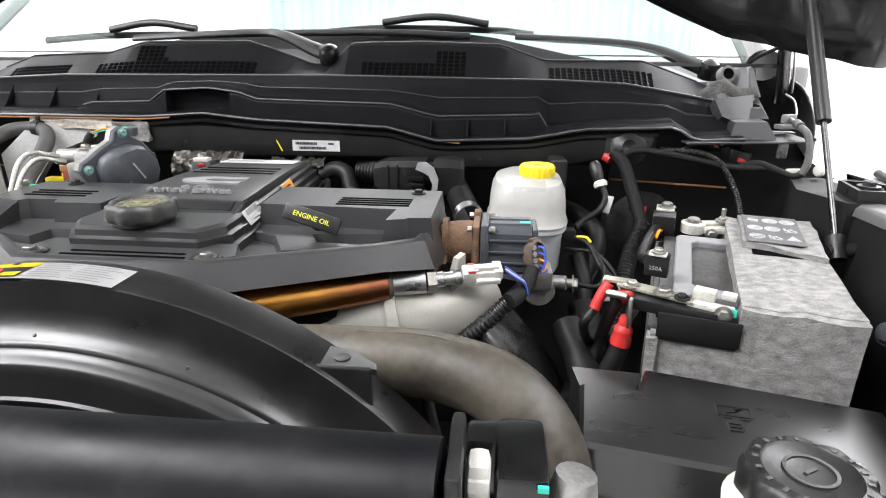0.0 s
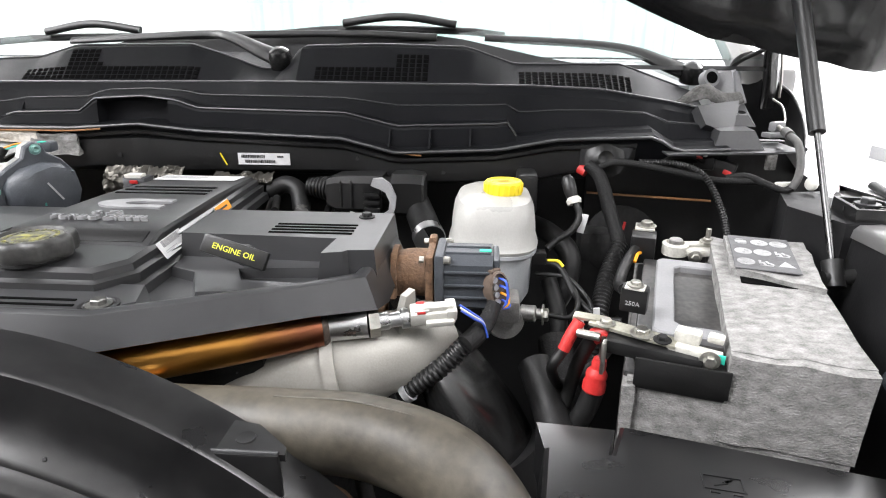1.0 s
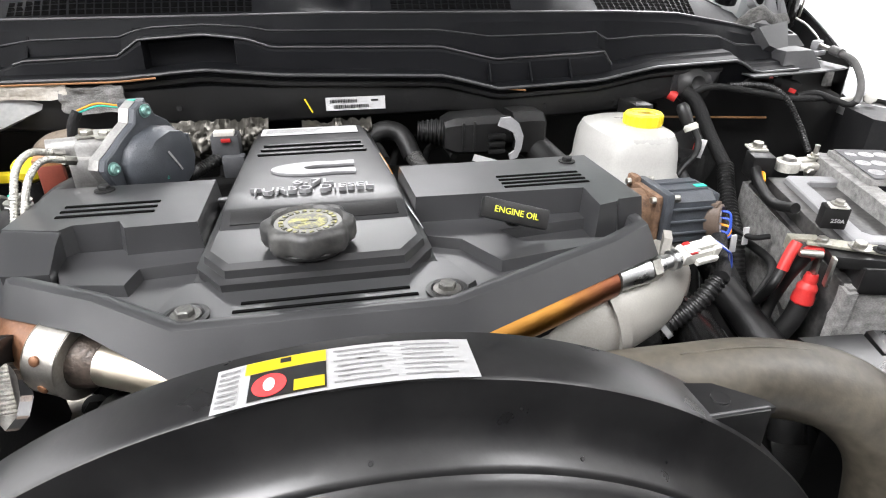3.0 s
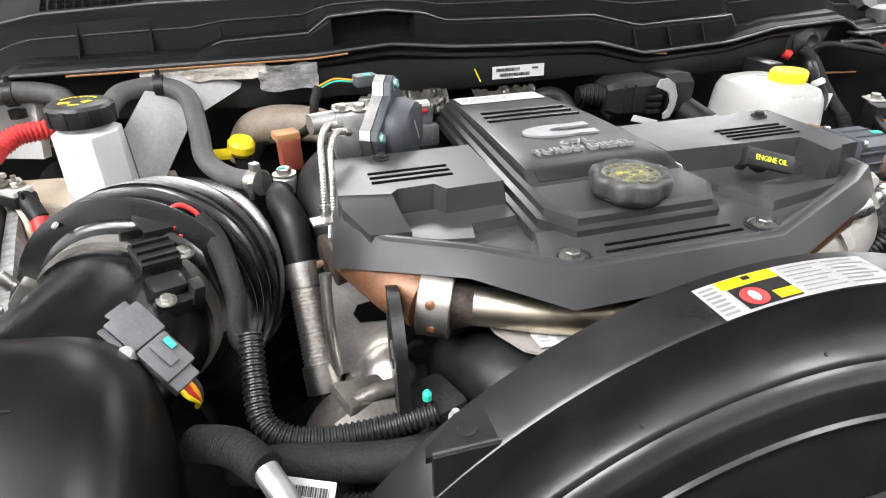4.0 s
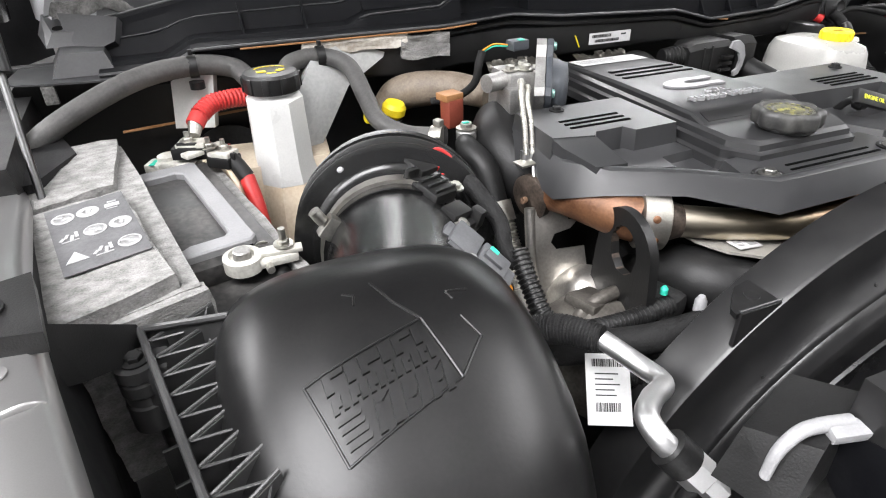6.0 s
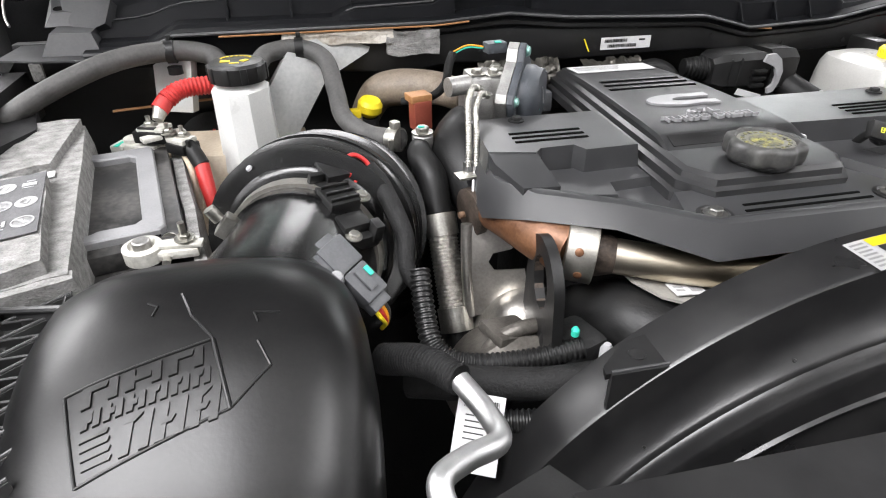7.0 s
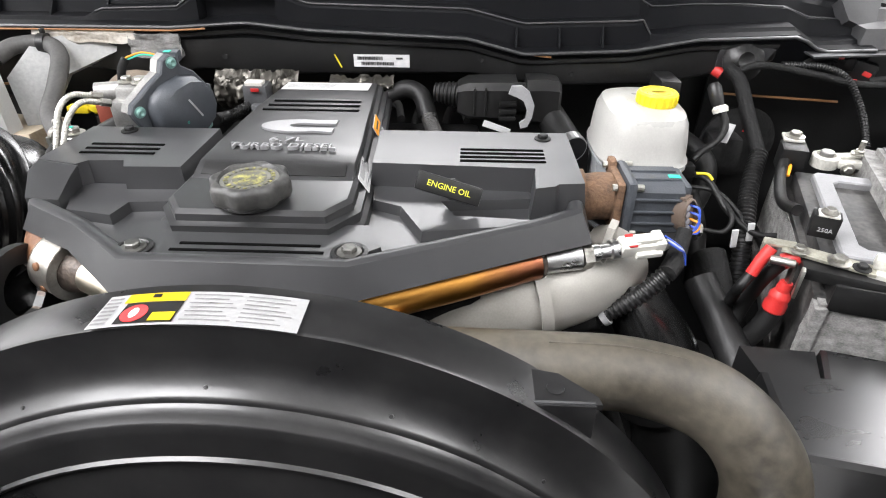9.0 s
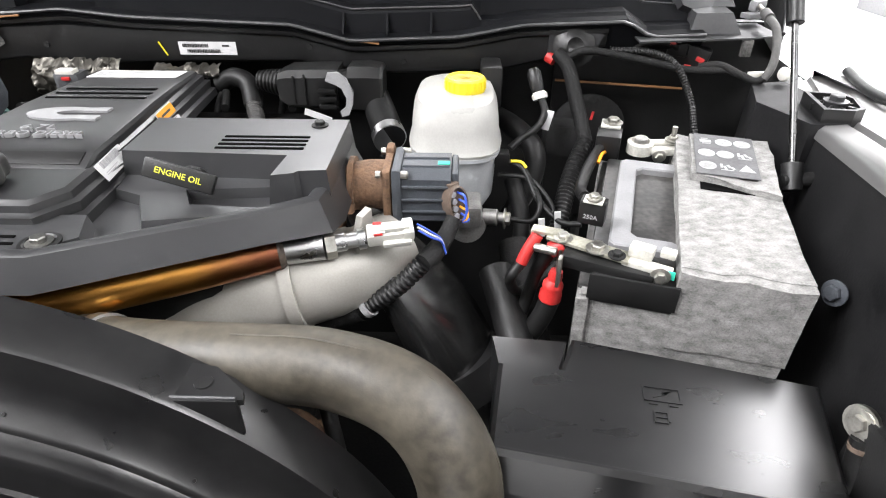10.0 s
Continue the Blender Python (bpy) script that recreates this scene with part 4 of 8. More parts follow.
def engine_cover():
    t = thing("engine_cover", (0.02, 0.75, 1.17), "dark grey plastic engine cover with a raised middle and two bolts", "engine cover")
    # skirt and rim
    rim = [(-0.258, 0.858), (-0.262, 0.74), (-0.232, 0.697), (-0.162, 0.657), (-0.095, 0.603), (0.102, 0.600), (0.266, 0.676), (0.313, 0.705), (0.317, 0.735), (0.317, 0.858)]
    o = offset_poly
    def ring(p, z):
        return [(x, y, z) for x, y in p]
    lowz = [1.185, 1.178, 1.197, 1.200, 1.190, 1.193, 1.196, 1.190, 1.182, 1.185]
    low = [(x, y, z) for (x, y), z in zip(o(rim, 0.014), lowz)]
    low2 = [(x, y, z) for (x, y), z in zip(o(rim, 0.010), lowz)]
    part("shell", loft([low2, low, ring(o(rim, 0.004), 1.214), ring(o(rim, 0.001), 1.2205), ring(o(rim, -0.003), 1.2225), ring(o(rim, -0.009), 1.222), ring(o(rim, -0.012), 1.2200), ring(o(rim, -0.016), 1.2050), ring(o(rim, -0.04), 1.2035)]), COVER, t, angle=38)
    part("bolt_platform", prism([(-0.112, 0.634), (-0.088, 0.614), (0.100, 0.613), (0.126, 0.634), (0.112, 0.672), (-0.100, 0.672)], 1.203, 1.2190, 0.002, 0.003), COVER, t)
    # raised slotted plates
    lp = [(-0.257, 0.866), (-0.2625, 0.766), (-0.214, 0.754), (-0.206, 0.764), (-0.168, 0.766), (-0.160, 0.750), (-0.10, 0.752), (-0.10, 0.866)]
    left = part("slotted_plate", prism(lp, 1.203, 1.2385, 0.0025, 0.004), COVER, t)
    rp = [(0.096, 0.868), (0.100, 0.771), (0.272, 0.764), (0.268, 0.716), (0.288, 0.722), (0.292, 0.727), (0.318, 0.730), (0.318, 0.868)]
    right = part("slotted_plate", prism(rp, 1.203, 1.2395, 0.0025, 0.004), COVER, t)
    part("sloped_shoulder", loft([[(-0.2625, 0.770, 1.205), (-0.213, 0.758, 1.205), (-0.213, 0.758, 1.2380), (-0.2625, 0.770, 1.2380)], [(-0.2615, 0.745, 1.205), (-0.211, 0.735, 1.205), (-0.211, 0.735, 1.2320), (-0.2615, 0.745, 1.2335)], [(-0.243, 0.706, 1.205), (-0.206, 0.702, 1.205), (-0.206, 0.702, 1.2226), (-0.243, 0.706, 1.2226)]]), COVER, left)
    # slots are black strips on the plates, painting the shade of recesses
    for k in range(3):
        y = 0.785 + 0.0125 * k
        part("slot", box((-0.185, y, 1.2388), (0.084, 0.0045, 0.0016), 0.0006), HOLE_SHADE, left)
    for k in range(4):
        y = 0.780 + 0.0105 * k
        part("slot", box((0.239, y, 1.2398), (0.092, 0.0042, 0.0016), 0.0006), HOLE_SHADE, right)
    # stepped pockets beside the middle
    part("pocket", prism([(-0.225, 0.760), (-0.20, 0.700), (-0.150, 0.690), (-0.145, 0.718), (-0.098, 0.722), (-0.098, 0.760)], 1.203, 1.2135, 0.002, 0.003), COVER, t)
    part("pocket", prism([(0.10, 0.772), (0.105, 0.735), (0.135, 0.722), (0.16, 0.672), (0.262, 0.690), (0.268, 0.70), (0.19, 0.705), (0.175, 0.735), (0.268, 0.745), (0.268, 0.772)], 1.203, 1.2135, 0.002, 0.003), COVER, t)
    # raised middle box
    mid = [(-0.068, 1.056), (-0.077, 0.80), (-0.080, 0.690), (-0.063, 0.664), (0.070, 0.664), (0.088, 0.690), (0.084, 0.80), (0.068, 1.056)]
    b = part("middle_box", loft([ring(o(mid, 0.017), 1.203), ring(o(mid, 0.016), 1.213), ring(o(mid, 0.011), 1.2155), ring(o(mid, 0.012), 1.2255), ring(o(mid, 0.006), 1.2275), ring(o(mid, 0.005), 1.234), ring(o(mid, 0.0), 1.2375), ring(o(mid, -0.006), 1.2378)]), COVERBOX, t)
    # domed upper plate: a sloping front band, then a gently crowned top that falls away to the rear
    rows = []
    for y, z, h in ((0.7275, 1.2376, 0.0010), (0.7300, 1.2392, 0.0014), (0.7500, 1.2468, 0.0030), (0.7535, 1.2480, 0.0032), (0.80, 1.2490, 0.0034), (0.90, 1.2488, 0.0034), (0.97, 1.2468, 0.0032), (1.056, 1.2418, 0.0030)):
        x0 = float(np.interp(y, [0.73, 0.80, 1.056], [-0.0765, -0.0745, -0.065]))
        x1 = float(np.interp(y, [0.73, 0.80, 1.056], [0.0845, 0.0825, 0.065]))
        rows.append([(x0 - 0.003, y, 1.228), (x0 - 0.003, y, z - h - 0.002), (x0 - 0.001, y, z - h * 0.4), (x0 + 0.004, y, z - 0.0003), (x0 + 0.03, y, z), (x1 - 0.03, y, z), (x1 - 0.004, y, z - 0.0003), (x1 + 0.001, y, z - h * 0.4), (x1 + 0.003, y, z - h - 0.002), (x1 + 0.003, y, 1.228)])
    part("upper_plate", loft(rows), COVERBOX, b, angle=24)
    part("step_band", box((0.004, 0.7405, 1.2434), (0.148, 0.0175, 0.0014), 0.0004, 0, 21), BLACK, b)
    # grooves are black bars laid on top, dark as a shaded recess
    for k in range(3):
        part("groove", box((0.002, 0.908 + 0.019 * k, 1.2490 - 0.0003 * k), (0.122 - 0.004 * k, 0.0034, 0.0014), 0.0004), HOLE_SHADE, b)
        part("ridge", box((0.002, 0.9118 + 0.019 * k, 1.2489 - 0.0004 * k), (0.124 - 0.004 * k, 0.0040, 0.0030), 0.0012), COVERBOX, b)
    # front grooves, likewise shade painted as black bars
    for y, w_ in ((0.6215, 0.136), (0.6325, 0.126)):
        part("groove", box((0.010, y, 1.2192), (w_, 0.0034, 0.0018), 0.0006), HOLE_SHADE, t)
    # bolts in dished seats
    for x, y in ((-0.0895, 0.6215), (0.1005, 0.6225)):
        s = part("bolt_seat", lathe([(0.0165, 0), (0.0165, 0.0018), (0.013, 0.0024), (0.011, 0.0008)], (x, y, 1.2190), seg=24), BLACK, t)
        part("bolt", hexbolt((x, y, 1.2204), r=0.0068), DULLZINC, s)
    part("bolt", hexbolt((0.288, 0.848, 1.240), r=0.006), DARK, t)
    part("bolt", hexbolt((-0.205, 0.852, 1.239), r=0.006), DARK, t)
    # lettering and emblem
    m = frame_of((0.002, 0.7825, 1.2491), (1, 0, 0), (0, 1, 0))
    word("6.7L", 0.0175, m @ Matrix.Translation((0, 0.0165, 0.002)) @ Matrix.Diagonal((1.35, 1, 1, 1)), EMBLEM, b, depth=0.002)
    word("TURBO DIESEL", 0.0165, m @ Matrix.Translation((0, -0.001, 0.002)) @ Matrix.Diagonal((1.08, 1, 1, 1)), EMBLEM, b, depth=0.002)
    arc = []
    for a in np.linspace(radians(62), radians(298), 22):
        arc.append((0.034 * math.cos(a) * 1.25, 0.020 * math.sin(a)))
    inn = [(x * 0.45 + 0.010, y * 0.38) for x, y in reversed(arc)]
    poly = [(0.044, 0.020)] + arc + [(0.044, -0.020), (0.044, -0.0075)] + inn + [(0.044, 0.0075)]
    bm = bmesh.new()
    low_r = [m @ V(x, y + 0.064, 0.0) for x, y in poly]
    hi_r = [m @ V(x, y + 0.064, 0.0026) for x, y in poly]
    vs0, vs1 = [bm.verts.new(p) for p in low_r], [bm.verts.new(p) for p in hi_r]
    n = len(poly)
    for i in range(n):
        bm.faces.new((vs0[i], vs0[(i + 1) % n], vs1[(i + 1) % n], vs1[i]))
    bm.faces.new(vs1)
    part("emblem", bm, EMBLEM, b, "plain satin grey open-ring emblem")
    # oil filler cap
    cx, cy = -0.001, 0.686
    cap = part("oil_filler_cap", lathe([(0.030, 0), (0.032, 0.002), (0.0325, 0.004), (0.031, 0.006)], (cx, cy, 1.237), seg=36), BLACK, t, "black lobed oil filler cap with a worn yellow print")
    rings = []
    for r, z in ((0.031, 1.2405), (0.0345, 1.242), (0.0362, 1.246), (0.0362, 1.256), (0.0348, 1.2597), (0.031, 1.2615), (0.0285, 1.261), (0.027, 1.2580), (0.002, 1.2580)):
        rings.append([(cx + (r + (0.0021 * math.cos(8 * a) if r > 0.029 else 0)) * math.cos(a), cy + (r + (0.0021 * math.cos(8 * a) if r > 0.029 else 0)) * math.sin(a), z) for a in np.linspace(0, 2 * math.pi, 96, endpoint=False)])
    part("grip", loft(rings), CAPGREY, cap, angle=50)
    part("dusty_top", lathe([(0.0268, 0), (0.0268, 0.0004), (0.001, 0.0005)], (cx, cy, 1.2581), seg=40), DUSTCAP, cap, "dusty grey cap top")
    worn = material("worn_yellow_print", (0.06, 0.059, 0.05), (0.34, 0.32, 0.08), 0.4, scale=120, fine=500, contrast=(0.46, 0.66))
    marks = [box((cx + 0.0215 * math.cos(a), cy + 0.0215 * math.sin(a), 1.2591), (0.0038, 0.0034, 0.0006), 0, math.degrees(a)) for a in np.linspace(0, 2 * math.pi, 22, endpoint=False)]
    marks += [lathe([(0.016, 0), (0.016, 0.0003), (0.0145, 0.0005)], (cx, cy, 1.2587), seg=32), box((cx + 0.001, cy + 0.002, 1.2593), (0.013, 0.006, 0.0006)), box((cx - 0.006, cy - 0.004, 1.2593), (0.009, 0.003, 0.0006), 0, -25)]
    part("print", join(*marks), worn, cap, "worn yellow print")
    # paper labels
    lm = frame_of((-0.064, 1.009, 1.2452), (1, 0, 0), (0, 1, -0.055))
    la = part("label", moved(box((0.062, 0.016, 0.0006), (0.123, 0.040, 0.0008)), lm), LABEL, b, "white paper label")
    part("print", bars(lm @ Matrix.Translation((0, 0, 0.0011)), text_lines(0.006, 0.004, 0.08, 0.028, 4, 5, 0.3)), GREYINK, la)
    sm = frame_of((0.097, 0.738, 1.2185), (-0.10, 0.98, 0), (-0.52, 0, 0.85))
    sl = part("label", moved(box((0.025, 0.0105, 0.0048), (0.058, 0.019, 0.0008)), sm), LABEL, b, "white barcode label on the side")
    part("print", bars(sm @ Matrix.Translation((0, 0.001, 0.0053)), barcode(0.004, 0.011, 0.044, 0.018, 9) + text_lines(0.002, 0.004, 0.03, 0.008, 2, 8, 0.3)), GREYINK, sl)
    om = frame_of((0.090, 0.885, 1.213), (-0.09, 0.99, 0), (-0.42, 0, 0.9))
    ol = part("label", moved(box((0.022, 0.013, 0.0048), (0.05, 0.024, 0.0008)), om), LABEL, b, "orange and white warning label")
    part("orange_panel", moved(box((0.022, 0.018, 0.0056), (0.048, 0.012, 0.0008)), om), ORANGE, ol)
    part("print", bars(om @ Matrix.Translation((0, 0.001, 0.0061)), [(0.006, 0.016, 0.034, 0.0185)] + text_lines(0.004, 0.003, 0.038, 0.009, 3, 8, 0.25)), INK, ol)
    return t


engine_cover()


def dipstick():
    t = thing("engine_oil_dipstick", (0.19, 0.70, 1.222), "black dipstick handle with yellow lettering on the engine cover", "dipstick")
    m = frame_of((0.1835, 0.711, 1.2400), (0.061, -0.002, -0.018), (0, 0.42, 0.9))
    body = part("handle", moved(box((0, 0, -0.004), (0.066, 0.019, 0.009), 0.002), m), BLACK, t)
    word("ENGINE OIL", 0.0082, m @ Matrix.Translation((0, 0, 0.0007)) @ Matrix.Diagonal((1.0, 1, 1, 1)), LIMEPRINT, body)
    part("knob", lathe([(0.008, -0.012), (0.0105, -0.008), (0.0105, 0.0), (0.007, 0.004)], (0.187, 0.733, 1.231), (0, 1, 0.1), 20), BLACK, t)
    part("tube", tube([(0.187, 0.733, 1.231), (0.188, 0.745, 1.228), (0.190, 0.765, 1.205)], 0.005), BLACK, t)


dipstick()


# ---------- fan shroud and radiator support ----------
def fan_shroud():
    t = thing("fan_shroud", (CX, 0.48, 0.85), "dusty black plastic fan shroud with a warning label on its arch", "fan shroud")
    c = (0.028, 0.838)
    R = 0.407
    prof = [(0.352, 0.538), (R - 0.003, 0.538), (R, 0.536), (R, 0.494), (R - 0.0015, 0.491), (R - 0.010, 0.4895), (R - 0.022, 0.488), (R - 0.030, 0.486), (R - 0.037, 0.4825), (R - 0.0425, 0.477), (R - 0.0455, 0.4725), (R - 0.0465, 0.4705), (R - 0.0500, 0.4695), (R - 0.0515, 0.466), (R - 0.0545, 0.464), (R - 0.058, 0.460), (R - 0.0595, 0.4585), (R - 0.068, 0.4575), (R - 0.085, 0.4545), (R - 0.0865, 0.4515), (R - 0.0885, 0.4515), (R - 0.090, 0.4535), (R - 0.125, 0.447), (R - 0.150, 0.438), (R - 0.150, 0.446), (R - 0.125, 0.455), (R - 0.09, 0.461), (R - 0.068, 0.475), (R - 0.06, 0.484), (0.352, 0.495)]
    rings = []
    for a in np.linspace(radians(-8), radians(188), 110):
        rings.append([(c[0] + r * math.cos(a), y, c[1] + r * math.sin(a)) for r, y in prof])
    part("arch", loft(rings), DUSTY, t, angle=50)
    # flat bolt ears at both shoulders
    for s, (ex, ey, ez) in ((-1, (-0.211, 0.499, 1.175)), (1, (0.263, 0.502, 1.177))):
        poly = [(ex + s * 0.036, ey + 0.003), (ex + s * 0.010, ey + 0.026), (ex - s * 0.03, ey + 0.034), (ex - s * 0.055, ey + 0.034), (ex - s * 0.055, ey - 0.005), (ex + s * 0.038, ey - 0.005)]
        if s < 0:
            poly = poly[::-1]
        e = part("ear", prism(poly, ez - 0.005, ez, 0.0015), DUSTY, t, "dusty black bolt ear")
        part("hole_rim", lathe([(0.0048, 0), (0.0068, 0.0), (0.0064, 0.0012), (0.005, 0.0010)], (ex + s * 0.006, ey + 0.010, ez), seg=20), DUSTY, e)
        # uncut ear: a black disc paints the shaded hole
        part("hole", lathe([(0.0049, 0), (0.0049, 0.0006)], (ex + s * 0.006, ey + 0.010, ez), seg=16), HOLE_SHADE, e)
        # lighter grey on the lip paints the highlight line along the ear
        part("ear_lip", tube([(ex + s * 0.033, ey - 0.004, ez), (ex - s * 0.02, ey - 0.004, ez), (ex - s * 0.05, ey - 0.003, ez)], 0.0016, seg=8), GREYTRIM, e, "front lip, greyed for the highlight on its edge")
        part("ear_wall", box((ex - s * 0.005, ey - 0.0045, ez - 0.026), (0.078, 0.005, 0.052), 0.002), DUSTY, e)
    for a in (50, 70, 90, 112, 132):
        q = radians(a)
        part("rivet", lathe([(0.0017, 0), (0.0013, 0.0009)], (c[0] + (R - 0.0425) * math.cos(q), 0.477, c[1] + (R - 0.0425) * math.sin(q)), (0.7 * math.cos(q), -0.7, 0.7 * math.sin(q)), 10), BLACK, t)
    # warning label bent over the arch
    def arcpt(u, v, lift):
        a = radians(90) + (0.043 - u) / R
        return V(c[0] + (R + lift + 0.0012) * math.cos(a - 0.0), 0.487 + v + 0.0, c[1] + (R + lift + 0.0012) * math.sin(a))
    def patch(u0, v0, u1, v1, lift, mat_, name, parent, label=""):
        us = np.linspace(u0, u1, 12)
        bm = bmesh.new()
        lo = [bm.verts.new(arcpt(u, v0, lift)) for u in us]
        hi = [bm.verts.new(arcpt(u, v1, lift)) for u in us]
        for i in range(11):
            bm.faces.new((lo[i], lo[i + 1], hi[i + 1], hi[i]))
        bmesh.ops.solidify(bm, geom=bm.faces[:], thickness=0.0004)
        return part(name, bm, mat_, parent, label)
    u0 = -0.036
    lab = patch(u0, 0.002, u0 + 0.143, 0.038, 0.0006, LABEL, "warning_label", t, "white, yellow and red warning label")
    patch(u0 + 0.016, 0.027, u0 + 0.060, 0.037, 0.0012, YELLOW, "yellow_panel", lab)
    patch(u0 + 0.019, 0.004, u0 + 0.060, 0.0265, 0.0012, INK, "black_panel", lab)
    q0 = arcpt(u0 + 0.030, 0.014, 0.0016)
    rs = part("red_sign", lathe([(0.0092, 0), (0.0092, 0.0003), (0.001, 0.0003)], q0, q0 - V(c[0], q0.y, c[1]), 24), LABELRED, lab)
    part("sign_picture", lathe([(0.0045, 0.0004), (0.0045, 0.0007), (0.001, 0.0007)], q0, q0 - V(c[0], q0.y, c[1]), 12, (1.2, 0.7)), LABEL, rs)
    patch(u0 + 0.043, 0.005, u0 + 0.059, 0.014, 0.0018, YELLOW, "yellow_sign", lab)
    patch(u0 + 0.035, 0.031, u0 + 0.041, 0.035, 0.0018, INK, "triangle_sign", lab)
    for k in range(7):
        patch(u0 + 0.064 + 0.002 * (k % 2), 0.006 + 0.0045 * k, u0 + 0.098 - 0.004 * (k % 3), 0.0072 + 0.0045 * k, 0.0012, GREYINK, "print_line", lab)
        patch(u0 + 0.102, 0.006 + 0.0045 * k, u0 + 0.136 - 0.005 * ((k + 1) % 3), 0.0072 + 0.0045 * k, 0.0012, GREYINK, "print_line", lab)
        patch(u0 + 0.002, 0.005 + 0.0045 * k, u0 + 0.013, 0.0072 + 0.0045 * k, 0.0012, GREYINK, "print_line", lab)
    # fan inside
    f = thing("cooling_fan", (0.028, 0.47, 0.838), "black cooling fan inside the shroud", "fan")
    for k in range(9):
        a = k * 2 * math.pi / 9 + 0.2
        m = Matrix.Translation((0.028, 0.47, 0.838)) @ Matrix.Rotation(a, 4, "Y")
        part("blade", moved(box((0.165, 0, 0), (0.18, 0.006, 0.07), 0.002, 0, 0, 0), m @ pose(0, 0, 0, 28, 0, 0)), BLACK, f)
    part("hub", lathe([(0.08, -0.03), (0.085, 0.0), (0.07, 0.03)], (0.028, 0.47, 0.838), (0, -1, 0), 30), DARK, f)


fan_shroud()


def radiator_support():
    t = thing("radiator_support", (CX, 0.33, 1.0), "black radiator top tank and support beam across the front", "radiator support")
    part("beam", tube([(-0.345, 0.325, 1.214), (-0.10, 0.318, 1.222), (0.10, 0.310, 1.226), (0.372, 0.300, 1.232)], 0.026, sub=8, seg=28), BEAMBLACK, t)
    part("end_cap", box((0.378, 0.310, 1.222), (0.007, 0.05, 0.064), 0.003), BLACK, t)
    part("radiator_core", box((0.03, 0.345, 0.93), (0.72, 0.05, 0.54), 0.006), DARK, t)
    part("tank_ledge", box((0.01, 0.28, 1.185), (0.70, 0.03, 0.03), 0.006), LIGHTGREY, t, "pale grey tank edge")
    part("latch_panel", prism([(-0.345, 0.348), (-0.345, 0.26), (-0.10, 0.26), (-0.10, 0.348)], 1.235, 1.268, 0.008), DUSTY, t)
    part("connector", join(box((0.3885, 0.318, 1.216), (0.011, 0.016, 0.050), 0.004), *[box((0.3885, 0.3095, 1.198 + 0.011 * k), (0.010, 0.003, 0.007), 0.001) for k in range(4)]), WHITE_PLASTIC, t, "white plastic connector")
    part("bracket", join(box((0.409, 0.335, 1.200), (0.026, 0.05, 0.072), 0.006), box((0.396, 0.350, 1.216), (0.03, 0.02, 0.034), 0.004)), BLACK_GLOSS, t)
    sh = part("end_shell", bevelled(loft([[(-0.398, 0.372, 1.195), (-0.330, 0.392, 1.200), (-0.318, 0.352, 1.200), (-0.385, 0.335, 1.195)], [(-0.385, 0.372, 1.228), (-0.338, 0.386, 1.236), (-0.322, 0.356, 1.242), (-0.368, 0.340, 1.236)]]), 0.008), BLACK, t, "black moulded end shell")
    part("white_hook", tube([(-0.386, 0.352, 1.212), (-0.383, 0.352, 1.229), (-0.372, 0.352, 1.238), (-0.360, 0.350, 1.240), (-0.346, 0.345, 1.242)], [0.0035, 0.004, 0.0045, 0.005, 0.005], flat=0.8), LIGHTGREY, sh, "off-white plastic hook")
    part("hook_end", local_box(frame_of((-0.350, 0.342, 1.240), (0.9, -0.3, 0.1), (0.2, 0.9, 0.2)), (0, 0, 0), (0.022, 0.010, 0.008), 0.002), LIGHTGREY, sh)
    part("paint_dab", box((0.418, 0.3095, 1.232), (0.005, 0.002, 0.003)), GREENDAB, t)
    part("end_fitting", lathe([(0.012, 0), (0.016, 0.004), (0.013, 0.02), (0.010, 0.035)], (0.432, 0.325, 1.192), (0.1, 0.1, 1), 16), ALU, t, "pale aluminium fitting")


radiator_support()


def big_hose():
    t = thing("radiator_hose", (0.43, 0.45, 0.95), "thick dusty brown-black rubber radiator hose bent downwards", "hose")
    part("hose", tube([(0.12, 0.600, 1.125), (0.19, 0.578, 1.138), (0.27, 0.566, 1.1462), (0.345, 0.560, 1.1460), (0.408, 0.541, 1.133), (0.444, 0.516, 1.093), (0.450, 0.500, 1.030), (0.44, 0.485, 0.93)], [0.031, 0.031, 0.031, 0.0315, 0.033, 0.034, 0.034, 0.034], seg=32, sub=10), HOSE, t)
    part("hose_clamp", tube([(0.135, 0.595, 1.128), (0.147, 0.591, 1.131)], 0.0330, seg=28, sub=2), STEEL, t, "steel hose clamp")
    part("parting_line", tube([(0.27, 0.5630, 1.1775), (0.345, 0.5570, 1.1775), (0.426, 0.538, 1.1600), (0.4760, 0.512, 1.103), (0.4838, 0.497, 1.032)], 0.0008, seg=6), HOSE, t)
    

big_hose()


